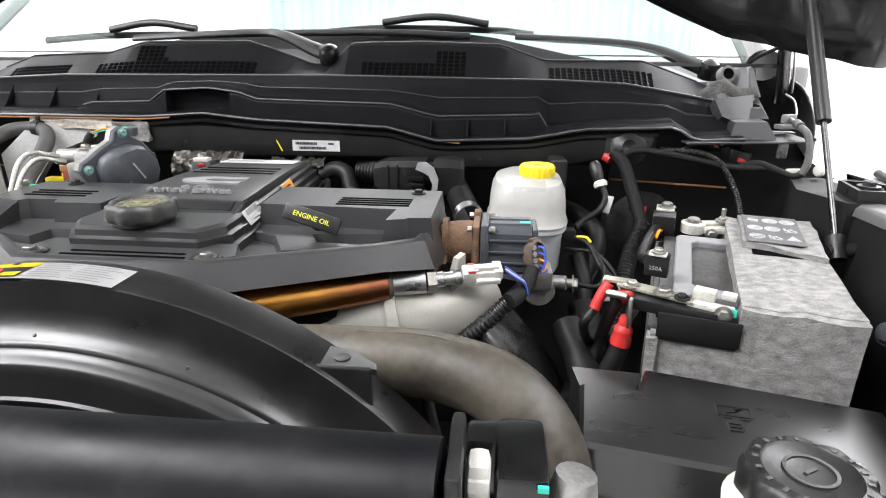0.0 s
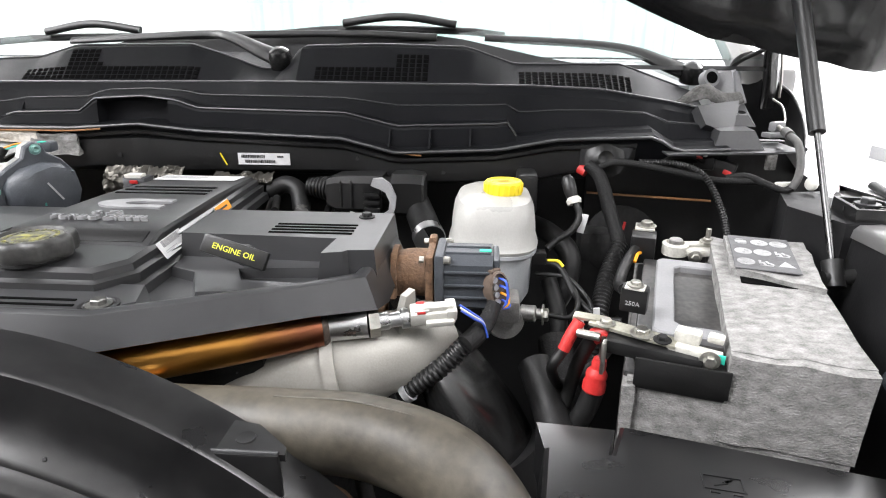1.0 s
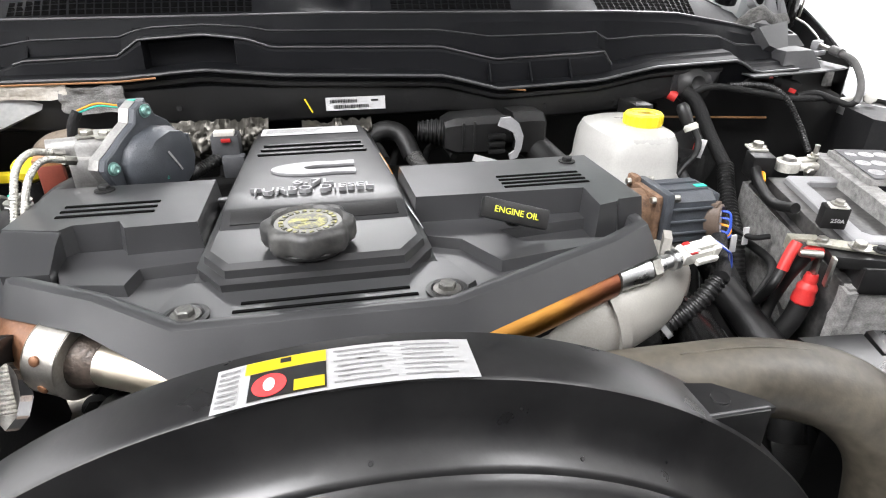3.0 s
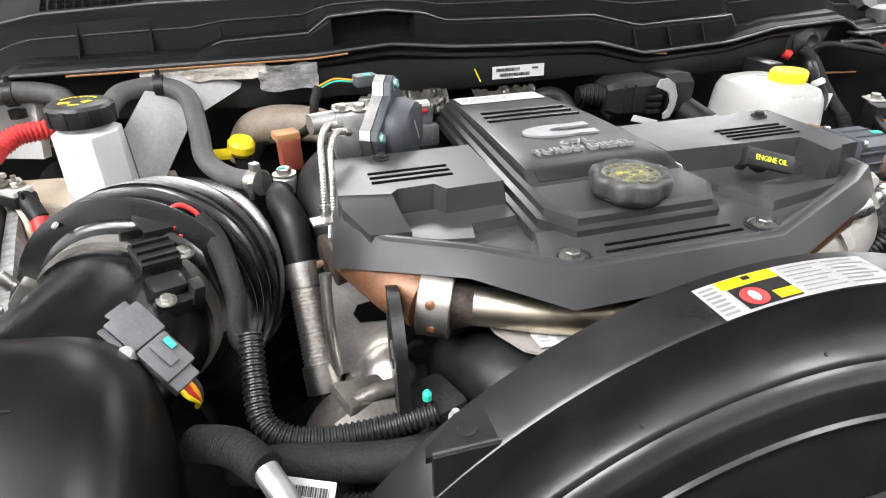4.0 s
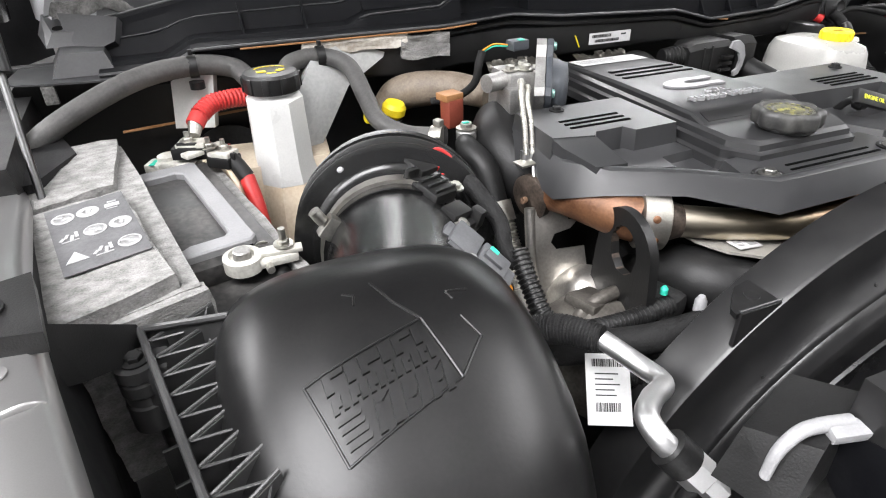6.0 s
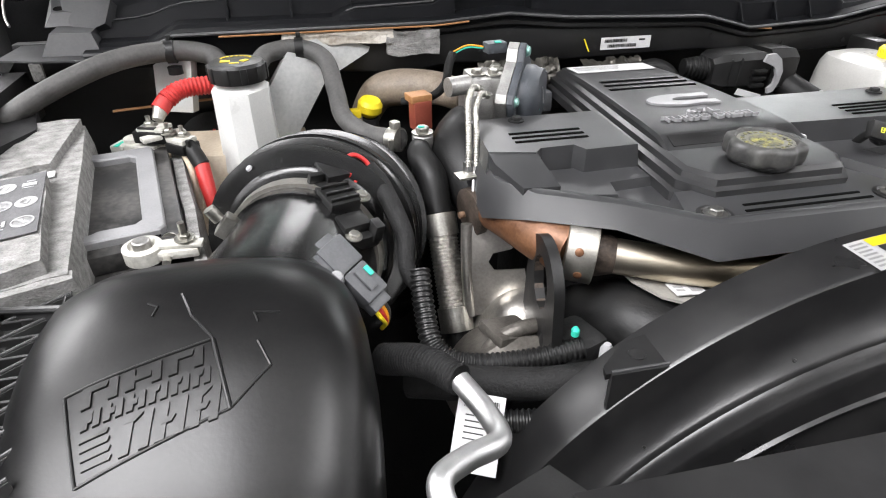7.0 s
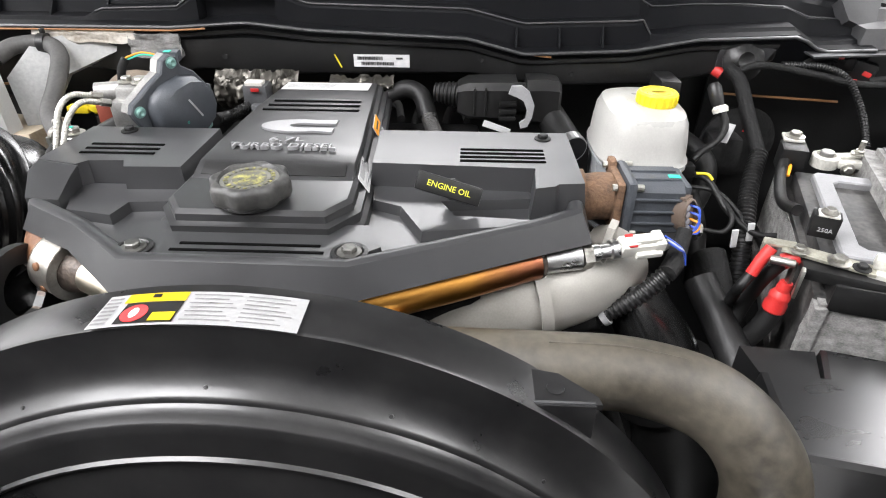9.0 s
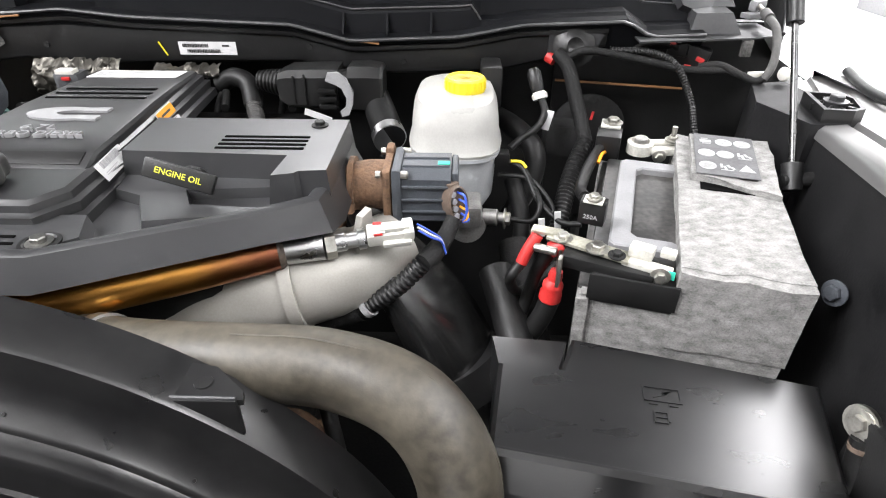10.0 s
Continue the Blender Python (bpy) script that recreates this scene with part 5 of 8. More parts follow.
# ---------- exhaust cross pipe ----------
def cross_pipe():
    t = thing("exhaust_cross_pipe", (0.0, 0.64, 1.1), "heat-tinted steel pipe across the front of the engine", "exhaust pipe")
    part("browned_elbow", tube([(-0.262, 0.786, 1.163), (-0.250, 0.757, 1.170), (-0.236, 0.725, 1.174), (-0.220, 0.694, 1.172), (-0.202, 0.674, 1.168)], [0.019, 0.023, 0.027, 0.0285, 0.0285], seg=26), BROWNPIPE, t, "rust-brown pipe elbow")
    c = part("clamp", tube([(-0.206, 0.676, 1.168), (-0.180, 0.664, 1.1655)], 0.0325, seg=36, sub=2), BAND, t, "bright steel band clamp")
    part("clamp_edge", lathe([(0.0310, -0.001), (0.0333, 0.0), (0.0310, 0.001)], (-0.2055, 0.6758, 1.168), (0.91, -0.42, -0.08), 36), BAND, c)
    part("clamp_edge", lathe([(0.0310, -0.001), (0.0333, 0.0), (0.0310, 0.001)], (-0.1805, 0.6642, 1.1655), (0.91, -0.42, -0.08), 36), BAND, c)
    for z, q in ((1.181, 0.0295), (1.157, 0.031)):
        part("clamp_stud", lathe([(0.0042, -0.002), (0.0042, 0.002), (0.002, 0.0032)], (-0.206, 0.670 - q + 0.004, z), (-0.42, -0.9, (z - 1.167) * 22), 12), BROWNPIPE, c)
    part("neck", tube([(-0.181, 0.664, 1.1655), (-0.172, 0.660, 1.165), (-0.163, 0.656, 1.1645)], [0.024, 0.0215, 0.0185], seg=26, sub=4), BURNT, t, "burnt weld neck")
    part("pipe", tube([(-0.168, 0.658, 1.1648), (-0.140, 0.645, 1.163), (-0.10, 0.630, 1.159), (-0.04, 0.615, 1.155), (0.03, 0.612, 1.155), (0.10, 0.628, 1.159), (0.185, 0.658, 1.165), (0.272, 0.691, 1.171)], [0.0182, 0.0175, 0.0178, 0.018, 0.0188, 0.0196, 0.0196, 0.0178], seg=28, sub=10), HEATPIPE, t)
    part("weld", lathe([(0.0150, -0.005), (0.0182, -0.001), (0.0176, 0.002), (0.0150, 0.005)], (0.273, 0.6915, 1.171), (0.93, 0.35, 0.06), 26), BURNT, t)
    part("fitting", tube([(0.276, 0.6925, 1.171), (0.316, 0.699, 1.174)], 0.0140, sub=2, seg=26), STEEL, t)
    return t


cross_pipe()


def exhaust_sensor():
    t = thing("exhaust_sensor", (0.33, 0.675, 1.19), "steel exhaust sensor with a white wired plug", "sensor")
    q = Matrix.Translation((0.3215, 0.7005, 1.1745)) @ Vector((0.96, 0.27, 0.06)).to_track_quat("Z", "Y").to_matrix().to_4x4()
    part("hex_nut", loft([[q @ V(0.0145 * math.cos(a), 0.0145 * math.sin(a), h) for a in np.linspace(0, 2 * math.pi, 6, endpoint=False)] for h in (-0.005, 0.005)]), ZINC, t)
    part("stem", moved(join(lathe([(0.009, 0.004), (0.009, 0.014), (0.0075, 0.016), (0.0075, 0.026), (0.0105, 0.027), (0.0105, 0.034)], (0, 0, 0), seg=20)), q), STEEL, t)
    m = frame_of((0.378, 0.712, 1.181), (0.97, 0.20, 0.03), (-0.2, 0.9, 0.3)) @ Matrix.Scale(1.06, 4)
    plug = part("plug", join(local_box(m, (0, 0, 0.0), (0.042, 0.017, 0.014), 0.002), local_box(m, (0.004, -0.002, 0.009), (0.028, 0.007, 0.006), 0.0015), local_box(m, (0.006, -0.010, -0.003), (0.026, 0.006, 0.006), 0.0015), local_box(m, (0.017, 0.0, 0.003), (0.010, 0.019, 0.012), 0.002)), WHITE_PLASTIC, t, "white plastic plug")
    part("red_lock", local_box(m, (-0.011, 0.0, 0.0075), (0.008, 0.016, 0.003), 0.001), RED, plug)
    part("label", local_box(m, (-0.011, -0.002, 0.0095), (0.013, 0.010, 0.0006)), LABEL, plug)
    for k, mt in enumerate((LABELBLUE, WHITE_PLASTIC, LABELBLUE)):
        part("wire", tube([m @ V(0.026, 0.004 * (k - 1), 0.004), m @ V(0.038, 0.004 * (k - 1) - 0.004, -0.004), m @ V(0.048, -0.006 + 0.002 * k, -0.014), m @ V(0.052, -0.01, -0.028)], 0.0011, seg=8), mt, t)


LABELBLUE = material("blue_wire", (0.03, 0.08, 0.45), (0.05, 0.11, 0.55), 0.45, scale=100)
exhaust_sensor()


def intake_casting():
    t = thing("intake_casting", (0.26, 0.74, 1.05), "pale grey coated intake casting below the cross pipe", "casting")
    part("runner", tube([(0.10, 0.70, 1.00), (0.16, 0.695, 1.06), (0.22, 0.70, 1.102), (0.29, 0.715, 1.12), (0.345, 0.745, 1.122), (0.375, 0.775, 1.125)], [0.038, 0.042, 0.044, 0.046, 0.045, 0.042], seg=24), GREYCAST, t)
    part("flange", tube([(0.272, 0.712, 1.117), (0.284, 0.714, 1.119)], 0.052, seg=24, sub=2), GREYCAST, t)
    part("web", plate([(0.338, 0.715, 1.165), (0.345, 0.72, 1.196), (0.352, 0.735, 1.198), (0.352, 0.735, 1.15), (0.338, 0.715, 1.14)], 0.008, 0.002), GREYCAST, t)
    m = frame_of((0.2060, 0.6680, 1.1150), (0.96, 0.05, 0.22), (-0.10, 0.69, 0.70))
    l = part("label", moved(box((0.015, 0.008, 0.0), (0.038, 0.020, 0.001)), m), LABEL, t, "white label with a square code")
    part("print", bars(m @ Matrix.Translation((0, 0, 0.0007)), text_lines(-0.001, 0.002, 0.012, 0.014, 3, 4) + [(0.018, 0.001, 0.031, 0.015)]), GREYINK, l)


intake_casting()


def intercooler_pipe():
    t = thing("charge_air_pipe", (0.42, 0.76, 0.95), "glossy black plastic charge-air pipe that widens downwards", "air pipe")
    part("cone", loft([[V(*c) + V(r * math.cos(a), r * math.sin(a) * 0.9, -r * math.cos(a) * 0.75) for a in np.linspace(0, 2 * math.pi, 36, endpoint=False)] for c, r in (((0.368, 0.776, 1.140), 0.044), ((0.384, 0.768, 1.122), 0.060), ((0.408, 0.758, 1.085), 0.070), ((0.428, 0.748, 1.045), 0.074), ((0.448, 0.739, 1.00), 0.074))]), BLACK_GLOSS, t)
    part("ring", tube([(0.437, 0.733, 0.998), (0.455, 0.722, 0.962)], [0.064, 0.062], seg=32, sub=3), DUSTY, t)
    part("lower_pipe", tube([(0.455, 0.722, 0.962), (0.47, 0.70, 0.90), (0.47, 0.66, 0.80)], 0.052, seg=24), RUBBER, t)
    part("edge_seal", tube([(0.325, 0.735, 1.085), (0.345, 0.742, 1.10), (0.37, 0.745, 1.118), (0.385, 0.752, 1.128)], 0.005), RUBBER, t)


intercooler_pipe()


def egr_valve():
    t = thing("exhaust_valve", (0.36, 0.80, 1.15), "rusty iron flange with a dark grey valve motor", "valve")
    part("rusty_pipe", join(tube([(0.300, 0.806, 1.150), (0.322, 0.806, 1.180), (0.345, 0.806, 1.188), (0.367, 0.806, 1.188)], [0.026, 0.0265, 0.027, 0.0275], seg=24), tube([(0.317, 0.782, 1.180), (0.312, 0.775, 1.155), (0.300, 0.765, 1.130)], [0.016, 0.018, 0.020], seg=16)), RUST, t, "rusty cast elbow")
    part("end_ring", tube([(0.326, 0.806, 1.188), (0.332, 0.806, 1.188)], 0.031, sub=2, seg=28), RUST, t)
    fl = part("rusty_flange", join(box((0.3685, 0.806, 1.186), (0.010, 0.064, 0.064), 0.008), box((0.3685, 0.834, 1.214), (0.010, 0.020, 0.020), 0.006), box((0.3685, 0.780, 1.156), (0.010, 0.020, 0.020), 0.006)), RUST, t)
    h = part("motor_housing", bevelled(loft([[(x, 0.804 + y, 1.187 + z) for y, z in ((-0.030, -0.026), (-0.020, -0.033), (0.022, -0.033), (0.031, -0.024), (0.031, 0.022), (0.024, 0.030), (-0.018, 0.030), (-0.030, 0.022))] for x in (0.384, 0.437)]), 0.003), GREYPAINT, t, "dark grey ribbed motor housing")
    for k, (y, z, d) in enumerate(((0.7735, 1.172, 0.004), (0.7735, 1.186, 0.004), (0.7735, 1.201, 0.004))):
        part("rib", box((0.410, y, z), (0.052, d, 0.003), 0.0012), GREYPAINT, h)
    for y in (0.790, 0.812):
        part("rib", box((0.410, y, 1.2172), (0.050, 0.003, 0.004), 0.0012), GREYPAINT, h)
    part("motor_flange", box((0.3795, 0.804, 1.187), (0.011, 0.068, 0.068), 0.005), GREYPAINT, h)
    part("end_cover", box((0.441, 0.805, 1.188), (0.008, 0.054, 0.054), 0.004), GREYPAINT, h)
    for y, z in ((0.7755, 1.214), (0.7755, 1.158), (0.832, 1.2165)):
        part("screw", lathe([(0.0042, -0.001), (0.0042, 0.007), (0.003, 0.008)], (0.384, y, z), (1, -0.1, 0), 10), ZINC, h)
        part("rear_screw", lathe([(0.0038, 0), (0.0038, 0.005)], (0.363, y, z), (-1, 0, 0), 6), ZINC, fl)
    part("paint_dab", box((0.429, 0.796, 1.2192), (0.013, 0.008, 0.001), 0.0003), GREENDAB, h)
    # wired plug: a tall rounded brown shell with four pale pin holes
    m = frame_of((0.443, 0.772, 1.184), (0.80, 0.55, 0.10), (-0.1, 0.1, 1))
    sh = [(0.0125 * math.cos(a), 0.021 * math.sin(a)) for a in np.linspace(0, 2 * math.pi, 20, endpoint=False)]
    lay = lambda p, z: [m @ V(x, y, z) for x, y in p]
    p = part("plug_socket", loft([lay(sh, -0.026), lay(sh, 0.004), lay(offset_poly(sh, -0.0022), 0.0055), lay(offset_poly(sh, -0.003), 0.0015)]), BROWN_PLUG, t, "brown oval wired plug")
    part("plug_ridge", local_box(m, (0, 0.0205, -0.010), (0.012, 0.004, 0.024), 0.001), BROWN_PLUG, p)
    part("paint_dab", local_box(m, (0.0, 0.0228, -0.012), (0.006, 0.001, 0.007)), GREENDAB, p)
    for k in range(4):
        y = -0.0125 + 0.0082 * k
        part("pin", moved(lathe([(0.0033, 0), (0.0033, 0.0034), (0.0016, 0.0034)], (-0.0045, y, 0.0015), seg=12), m), LIGHTGREY, p)
        part("wire", tube([m @ V(0.002, y, 0.002), m @ V(0.004, y - 0.003, 0.012), m @ V(0.003, y * 0.4 - 0.014, 0.012), m @ V(0.001, -0.022, 0.004)], 0.0013, seg=8), (LABELBLUE, ORANGE, LABELBLUE, LABELBLUE)[k], p)


egr_valve()


def loom_front():
    t = thing("front_wiring_loom", (0.36, 0.72, 1.04), "black taped and ribbed wiring loom with a grey tie", "wiring loom")
    part("taped_run", tube([(0.19, 0.690, 1.045), (0.245, 0.698, 1.058), (0.30, 0.710, 1.068), (0.346, 0.704, 1.092)], [0.011, 0.0125, 0.0125, 0.012], seg=14), TAPE, t)
    part("ribbed_sleeve", tube([(0.346, 0.704, 1.092), (0.383, 0.702, 1.122), (0.410, 0.708, 1.149)], 0.0100, rib=0.0018, pitch=0.0055), BLACK, t)
    part("tie", tube([(0.350, 0.7038, 1.0952), (0.355, 0.7034, 1.0993)], 0.0125, sub=2), LIGHTGREY, t)
    part("taped_branch", tube([(0.410, 0.708, 1.149), (0.420, 0.722, 1.152), (0.432, 0.745, 1.158), (0.440, 0.760, 1.172)], [0.0100, 0.0105, 0.0095, 0.0080], seg=14), TAPE, t)


loom_front()


# ---------- brake fluid bottle ----------
def brake_reservoir():
    c = (0.440, 0.998)
    t = thing("brake_fluid_bottle", (*c, 1.08), "milky white brake fluid bottle with a yellow screw cap", "fluid bottle")
    def rr(hx, hy, z, n=36, e=3.2):
        out = []
        for a in np.linspace(0, 2 * math.pi, n, endpoint=False):
            k = (abs(math.cos(a)) ** e + abs(math.sin(a)) ** e) ** (-1 / e)
            out.append((c[0] + hx * k * math.cos(a), c[1] + hy * k * math.sin(a), z))
        return out
    b = part("bottle", loft([rr(0.060, 0.085, 1.168), rr(0.063, 0.088, 1.176), rr(0.0595, 0.085, 1.182), rr(0.058, 0.083, 1.205), rr(0.0555, 0.080, 1.224), rr(0.050, 0.074, 1.236), rr(0.036, 0.055, 1.2425), rr(0.024, 0.03, 1.2445)]), MILKY, t)
    part("lower_half", loft([rr(0.045, 0.07, 1.088), rr(0.054, 0.079, 1.105), rr(0.0565, 0.081, 1.15), rr(0.0585, 0.084, 1.163), rr(0.062, 0.087, 1.1665), rr(0.062, 0.087, 1.171)]), FLUID, b, "milky lower half filled with fluid")
    cap = part("cap", lathe([(0.025, -0.004), (0.026, 0.002), (0.026, 0.0145), (0.024, 0.017), (0.021, 0.0175), (0.019, 0.0155), (0.002, 0.0155)], (c[0] + 0.012, c[1] - 0.021, 1.243), seg=40), YELLOW, t, "bright yellow screw cap")
    for k in range(20):
        a = k * math.pi / 10
        part("grip_rib", box((c[0] + 0.012 + 0.026 * math.cos(a), c[1] - 0.021 + 0.026 * math.sin(a), 1.251), (0.0022, 0.003, 0.012), 0.0006, math.degrees(a)), YELLOW, cap)
    rings = lathe([(0.016, 0), (0.016, 0.0008), (0.014, 0.0008)], (c[0] + 0.012, c[1] - 0.021, 1.2583), seg=28)
    part("cap_marks", join(rings, box((c[0] + 0.012, c[1] - 0.021, 1.2587), (0.018, 0.004, 0.0008)), box((c[0] + 0.012, c[1] - 0.027, 1.2587), (0.012, 0.003, 0.0008))), YELLOW_DARK, cap)
    m = thing("master_cylinder", (0.46, 0.90, 1.07), "bare aluminium brake master cylinder with a brass-ended line", "cylinder")
    part("body", join(lathe([(0.026, -0.06), (0.026, 0.02), (0.022, 0.03)], (0.455, 0.90, 1.095), (0.1, -1, 0.05), 24), box((0.455, 0.885, 1.115), (0.04, 0.05, 0.03), 0.006)), ALU, m)
    part("port", lathe([(0.011, 0), (0.011, 0.018), (0.007, 0.02), (0.007, 0.032)], (0.478, 0.885, 1.105), (1, -0.2, 0.05), 14), ALU, m)
    part("nut", hexbolt((0.505, 0.879, 1.106), (1, -0.2, 0.05), 0.0085), ZINC, m)
    part("line", tube([(0.512, 0.878, 1.106), (0.54, 0.875, 1.106), (0.55, 0.89, 1.125), (0.535, 0.95, 1.14)], 0.0035), RUBBER, m)


YELLOW_DARK = material("yellow_relief", (0.60, 0.42, 0.01), (0.66, 0.48, 0.02), 0.45, scale=40)
brake_reservoir()


# ---------- batteries in their felt jackets ----------


def battery(o, side, zf, slope, rot, label, length, fr, bx):
    """Battery with felt jacket; local x outwards, y to the rear, z up, from the front inner top edge."""
    a = radians(rot)
    ux = V(math.cos(a) * side, -math.sin(a), 0)
    uy = V(math.sin(a) * side, math.cos(a), slope).normalized()
    uz = ux.cross(uy) * side
    uz.normalize()
    m = Matrix((ux, uy, uz)).transposed().to_4x4()
    m.translation = V(o[0], o[1], zf)
    B = lambda c, s, bev=0.0, seg=2: moved(box(c, s, bev, seg=seg), m)
    fm, fl = (fr[0] + fr[1]) / 2, fr[1] - fr[0]
    low = m @ Matrix.Translation((0, 0, -0.014))
    C = lambda c, s, bev=0.0, seg=2: moved(box(c, s, bev, seg=seg), low)
    # the jacket of one battery sags outwards
    mf = m @ Matrix.Translation((0.104, 0, 0)) @ Matrix.Rotation(radians(0 if side > 0 else 3), 4, "Y") @ Matrix.Translation((-0.104, 0, 0.0 if side > 0 else 0.012))
    F = lambda c, s, bev=0.0, seg=2: moved(box(c, s, bev, seg=seg), mf)
    y0 = 0.010 if side > 0 else 0.034
    t = thing("battery", m @ V(0.1, 0.14, -0.2), label, "battery", "batteries")
    part("case", C((0.085 + bx, length / 2, -0.100), (0.165, length - 0.03, 0.15), 0.006), STICK, t, "black battery case")
    part("lid", C((0.070 + bx, fm, -0.014), (0.120, fl + 0.03, 0.022), 0.004), STICK, t)
    # moulded frame: a rim with rounded arms that reach under the jacket
    arm = 0.020
    out_ = [(0.026, fr[0] + 0.006), (0.032, fr[0]), (0.110, fr[0]), (0.110, fr[0] + arm * 0.8), (0.095, fr[0] + arm * 0.8), (0.088, fr[0] + arm), (0.054, fr[0] + arm), (0.047, fr[0] + arm + 0.007), (0.047, fr[1] - arm - 0.007), (0.054, fr[1] - arm), (0.088, fr[1] - arm), (0.095, fr[1] - arm * 0.8), (0.110, fr[1] - arm * 0.8), (0.110, fr[1]), (0.032, fr[1]), (0.026, fr[1] - 0.006)]
    out_ = [(x + bx, y) for x, y in out_]
    bm = loft([[low @ V(x, y, -0.012) for x, y in out_], [low @ V(x, y, 0.004) for x, y in out_], [low @ V(x, y, 0.0058) for x, y in offset_poly(out_, -0.0016)]])
    part("hold_down_frame", bm, FRAMEGREY, t, "light grey plastic frame on the battery top")
    # notch shade painted as a small black block
    part("frame_notch", C((0.037 + bx, fr[0] - 0.0003, -0.004), (0.010, 0.0016, 0.006)), HOLE_SHADE, t)
    # felt jacket: top strip, front, outer and rear sides, notched at the inner front corner
    def felt(poly, z0, z1, bev=0.006):
        bm = loft([[mf @ V(x, y, z0) for x, y in poly], [mf @ V(x, y, z1) for x, y in poly]])
        bmesh.ops.subdivide_edges(bm, edges=bm.edges[:], cuts=5, use_grid_fill=True)
        bmesh.ops.triangulate(bm, faces=bm.faces[:])
        for v in bm.verts:
            n = noise.noise(v.co * 45) * 0.0022 + noise.noise(v.co * 140) * 0.0010
            v.co += V(n, n * 0.7, n)
        return bm
    top = [(0.118, 0.012), (0.231, 0.014), (0.217, length - 0.008), (0.114, length)] if side > 0 else [(0.114, y0), (0.222, y0), (0.218, length + 0.024), (0.106, length)]
    part("felt_jacket", felt(top, -0.165, 0.004), FELT, t, "worn grey felt insulation jacket", angle=60)
    part("felt_front", felt([(-0.004 + 1.5 * bx, y0 - 0.006), (0.212 + 0.7 * bx, y0 - 0.006), (0.212 + 0.7 * bx, y0 + 0.008), (-0.004 + 1.5 * bx, y0 + 0.008)], -0.165, -0.042 if side > 0 else -0.075), FELT, t, angle=60)
    part("felt_front_flap", felt([(0.103 + 0.6 * bx, y0 - 0.008), (0.214 + 0.7 * bx, y0 - 0.008), (0.214 + 0.7 * bx, y0 + 0.006), (0.103 + 0.6 * bx, y0 + 0.006)], -0.09, 0.003), FELT, t, angle=60)
    part("felt_inner", felt([(-0.008 + 1.5 * bx, 0.0), (0.004 + 1.5 * bx, 0.0), (0.004 + 1.3 * bx, length - 0.005), (-0.008 + 1.3 * bx, length - 0.005)], -0.165, -0.045), FELT, t, angle=60)
    # flap with the printed warning signs, standing off the slot in the jacket
    flap_y = (0.186, 0.298) if side > 0 else (0.040, 0.219)
    th = 0.012 if side > 0 else 0.018
    f = part("printed_flap", felt([(0.130, flap_y[0]), (0.222, flap_y[0] - (0.026 if side > 0 else 0.012)), (0.222, flap_y[1]), (0.136 if side < 0 else 0.130, flap_y[1])], 0.002, th), FELT, t, angle=60)
    if side < 0:
        part("rear_flap", felt([(0.135, 0.250), (0.226, 0.236), (0.220, length + 0.020), (0.108, length - 0.002)], 0.002, 0.014), FELT, t, angle=60)
        part("barcode_label", F((0.158, 0.236, 0.006), (0.05, 0.014, 0.001)), LABEL, f, "white barcode label in the slot")
    lab_y = sum(flap_y) / 2 - 0.003 if side > 0 else 0.150
    part("label", F((0.168, lab_y, th + 0.0022), (0.068, 0.108 if side > 0 else 0.124, 0.001)), FELT_LABEL, f, "dark label with white warning signs")
    signs = []
    def stroke(x, y, zz, w, h, a=0):
        signs.append(moved(box((0, 0, 0), (w, h, 0.0005)), mf @ pose(x, y, zz + 0.0003, 0, 0, a)))
    def ring(x, y, zz, ro, ri):
        signs.append(moved(lathe([(ri, 0), (ri, 0.0005), (ro, 0.0005), (ro, 0)], (x, y, zz), seg=22), mf))
    pitch = 0.033 if side > 0 else 0.038
    for r in range(3):
        for c in range(3):
            x, y, zz = 0.147 + 0.021 * c, lab_y + (r - 1) * pitch, th + 0.0028
            k = (r * 2 + c * 3) % 5
            if k == 0:  # ringed sign with a slash
                ring(x, y, zz, 0.0098, 0.0082)
                stroke(x, y, zz, 0.016, 0.0014, 40)
                stroke(x - 0.002, y - 0.002, zz, 0.007, 0.003, -15)
                stroke(x + 0.002, y + 0.003, zz, 0.005, 0.0025, 30)
            elif k == 1:  # triangle
                tri_ = [(x - 0.009, y - 0.007), (x + 0.009, y - 0.007), (x, y + 0.010)]
                signs.append(loft([[mf @ V(px, py, zz) for px, py in tri_], [mf @ V(px, py, zz + 0.0006) for px, py in tri_]]))
            elif k == 2:  # full disc with a dark device
                ring(x, y, zz, 0.0098, 0.0052)
                stroke(x - 0.001, y + 0.001, zz, 0.0035, 0.009, 20)
            elif k == 3:  # broken lettering
                for q in range(4):
                    stroke(x - 0.006 + 0.004 * q, y + 0.002 * (-1) ** q, zz, 0.0028, 0.010 - 0.0014 * q, 12 * q)
                stroke(x, y - 0.0075, zz, 0.014, 0.0014)
            else:  # small block with bars
                stroke(x, y, zz, 0.013, 0.007, 4)
                stroke(x - 0.001, y + 0.007, zz, 0.008, 0.0022, 4)
                stroke(x + 0.001, y - 0.0065, zz, 0.010, 0.0016, 4)
    part("sign_print", join(*signs), PRINT, f, "white warning signs")
    # black strip paints the shade in the jacket's slot
    part("slot", F((0.180, flap_y[0] - 0.012 if side > 0 else flap_y[1] + 0.014, 0.0048), (0.08, 0.016 if side > 0 else 0.024, 0.001)), HOLE_SHADE, f)
    return t, m


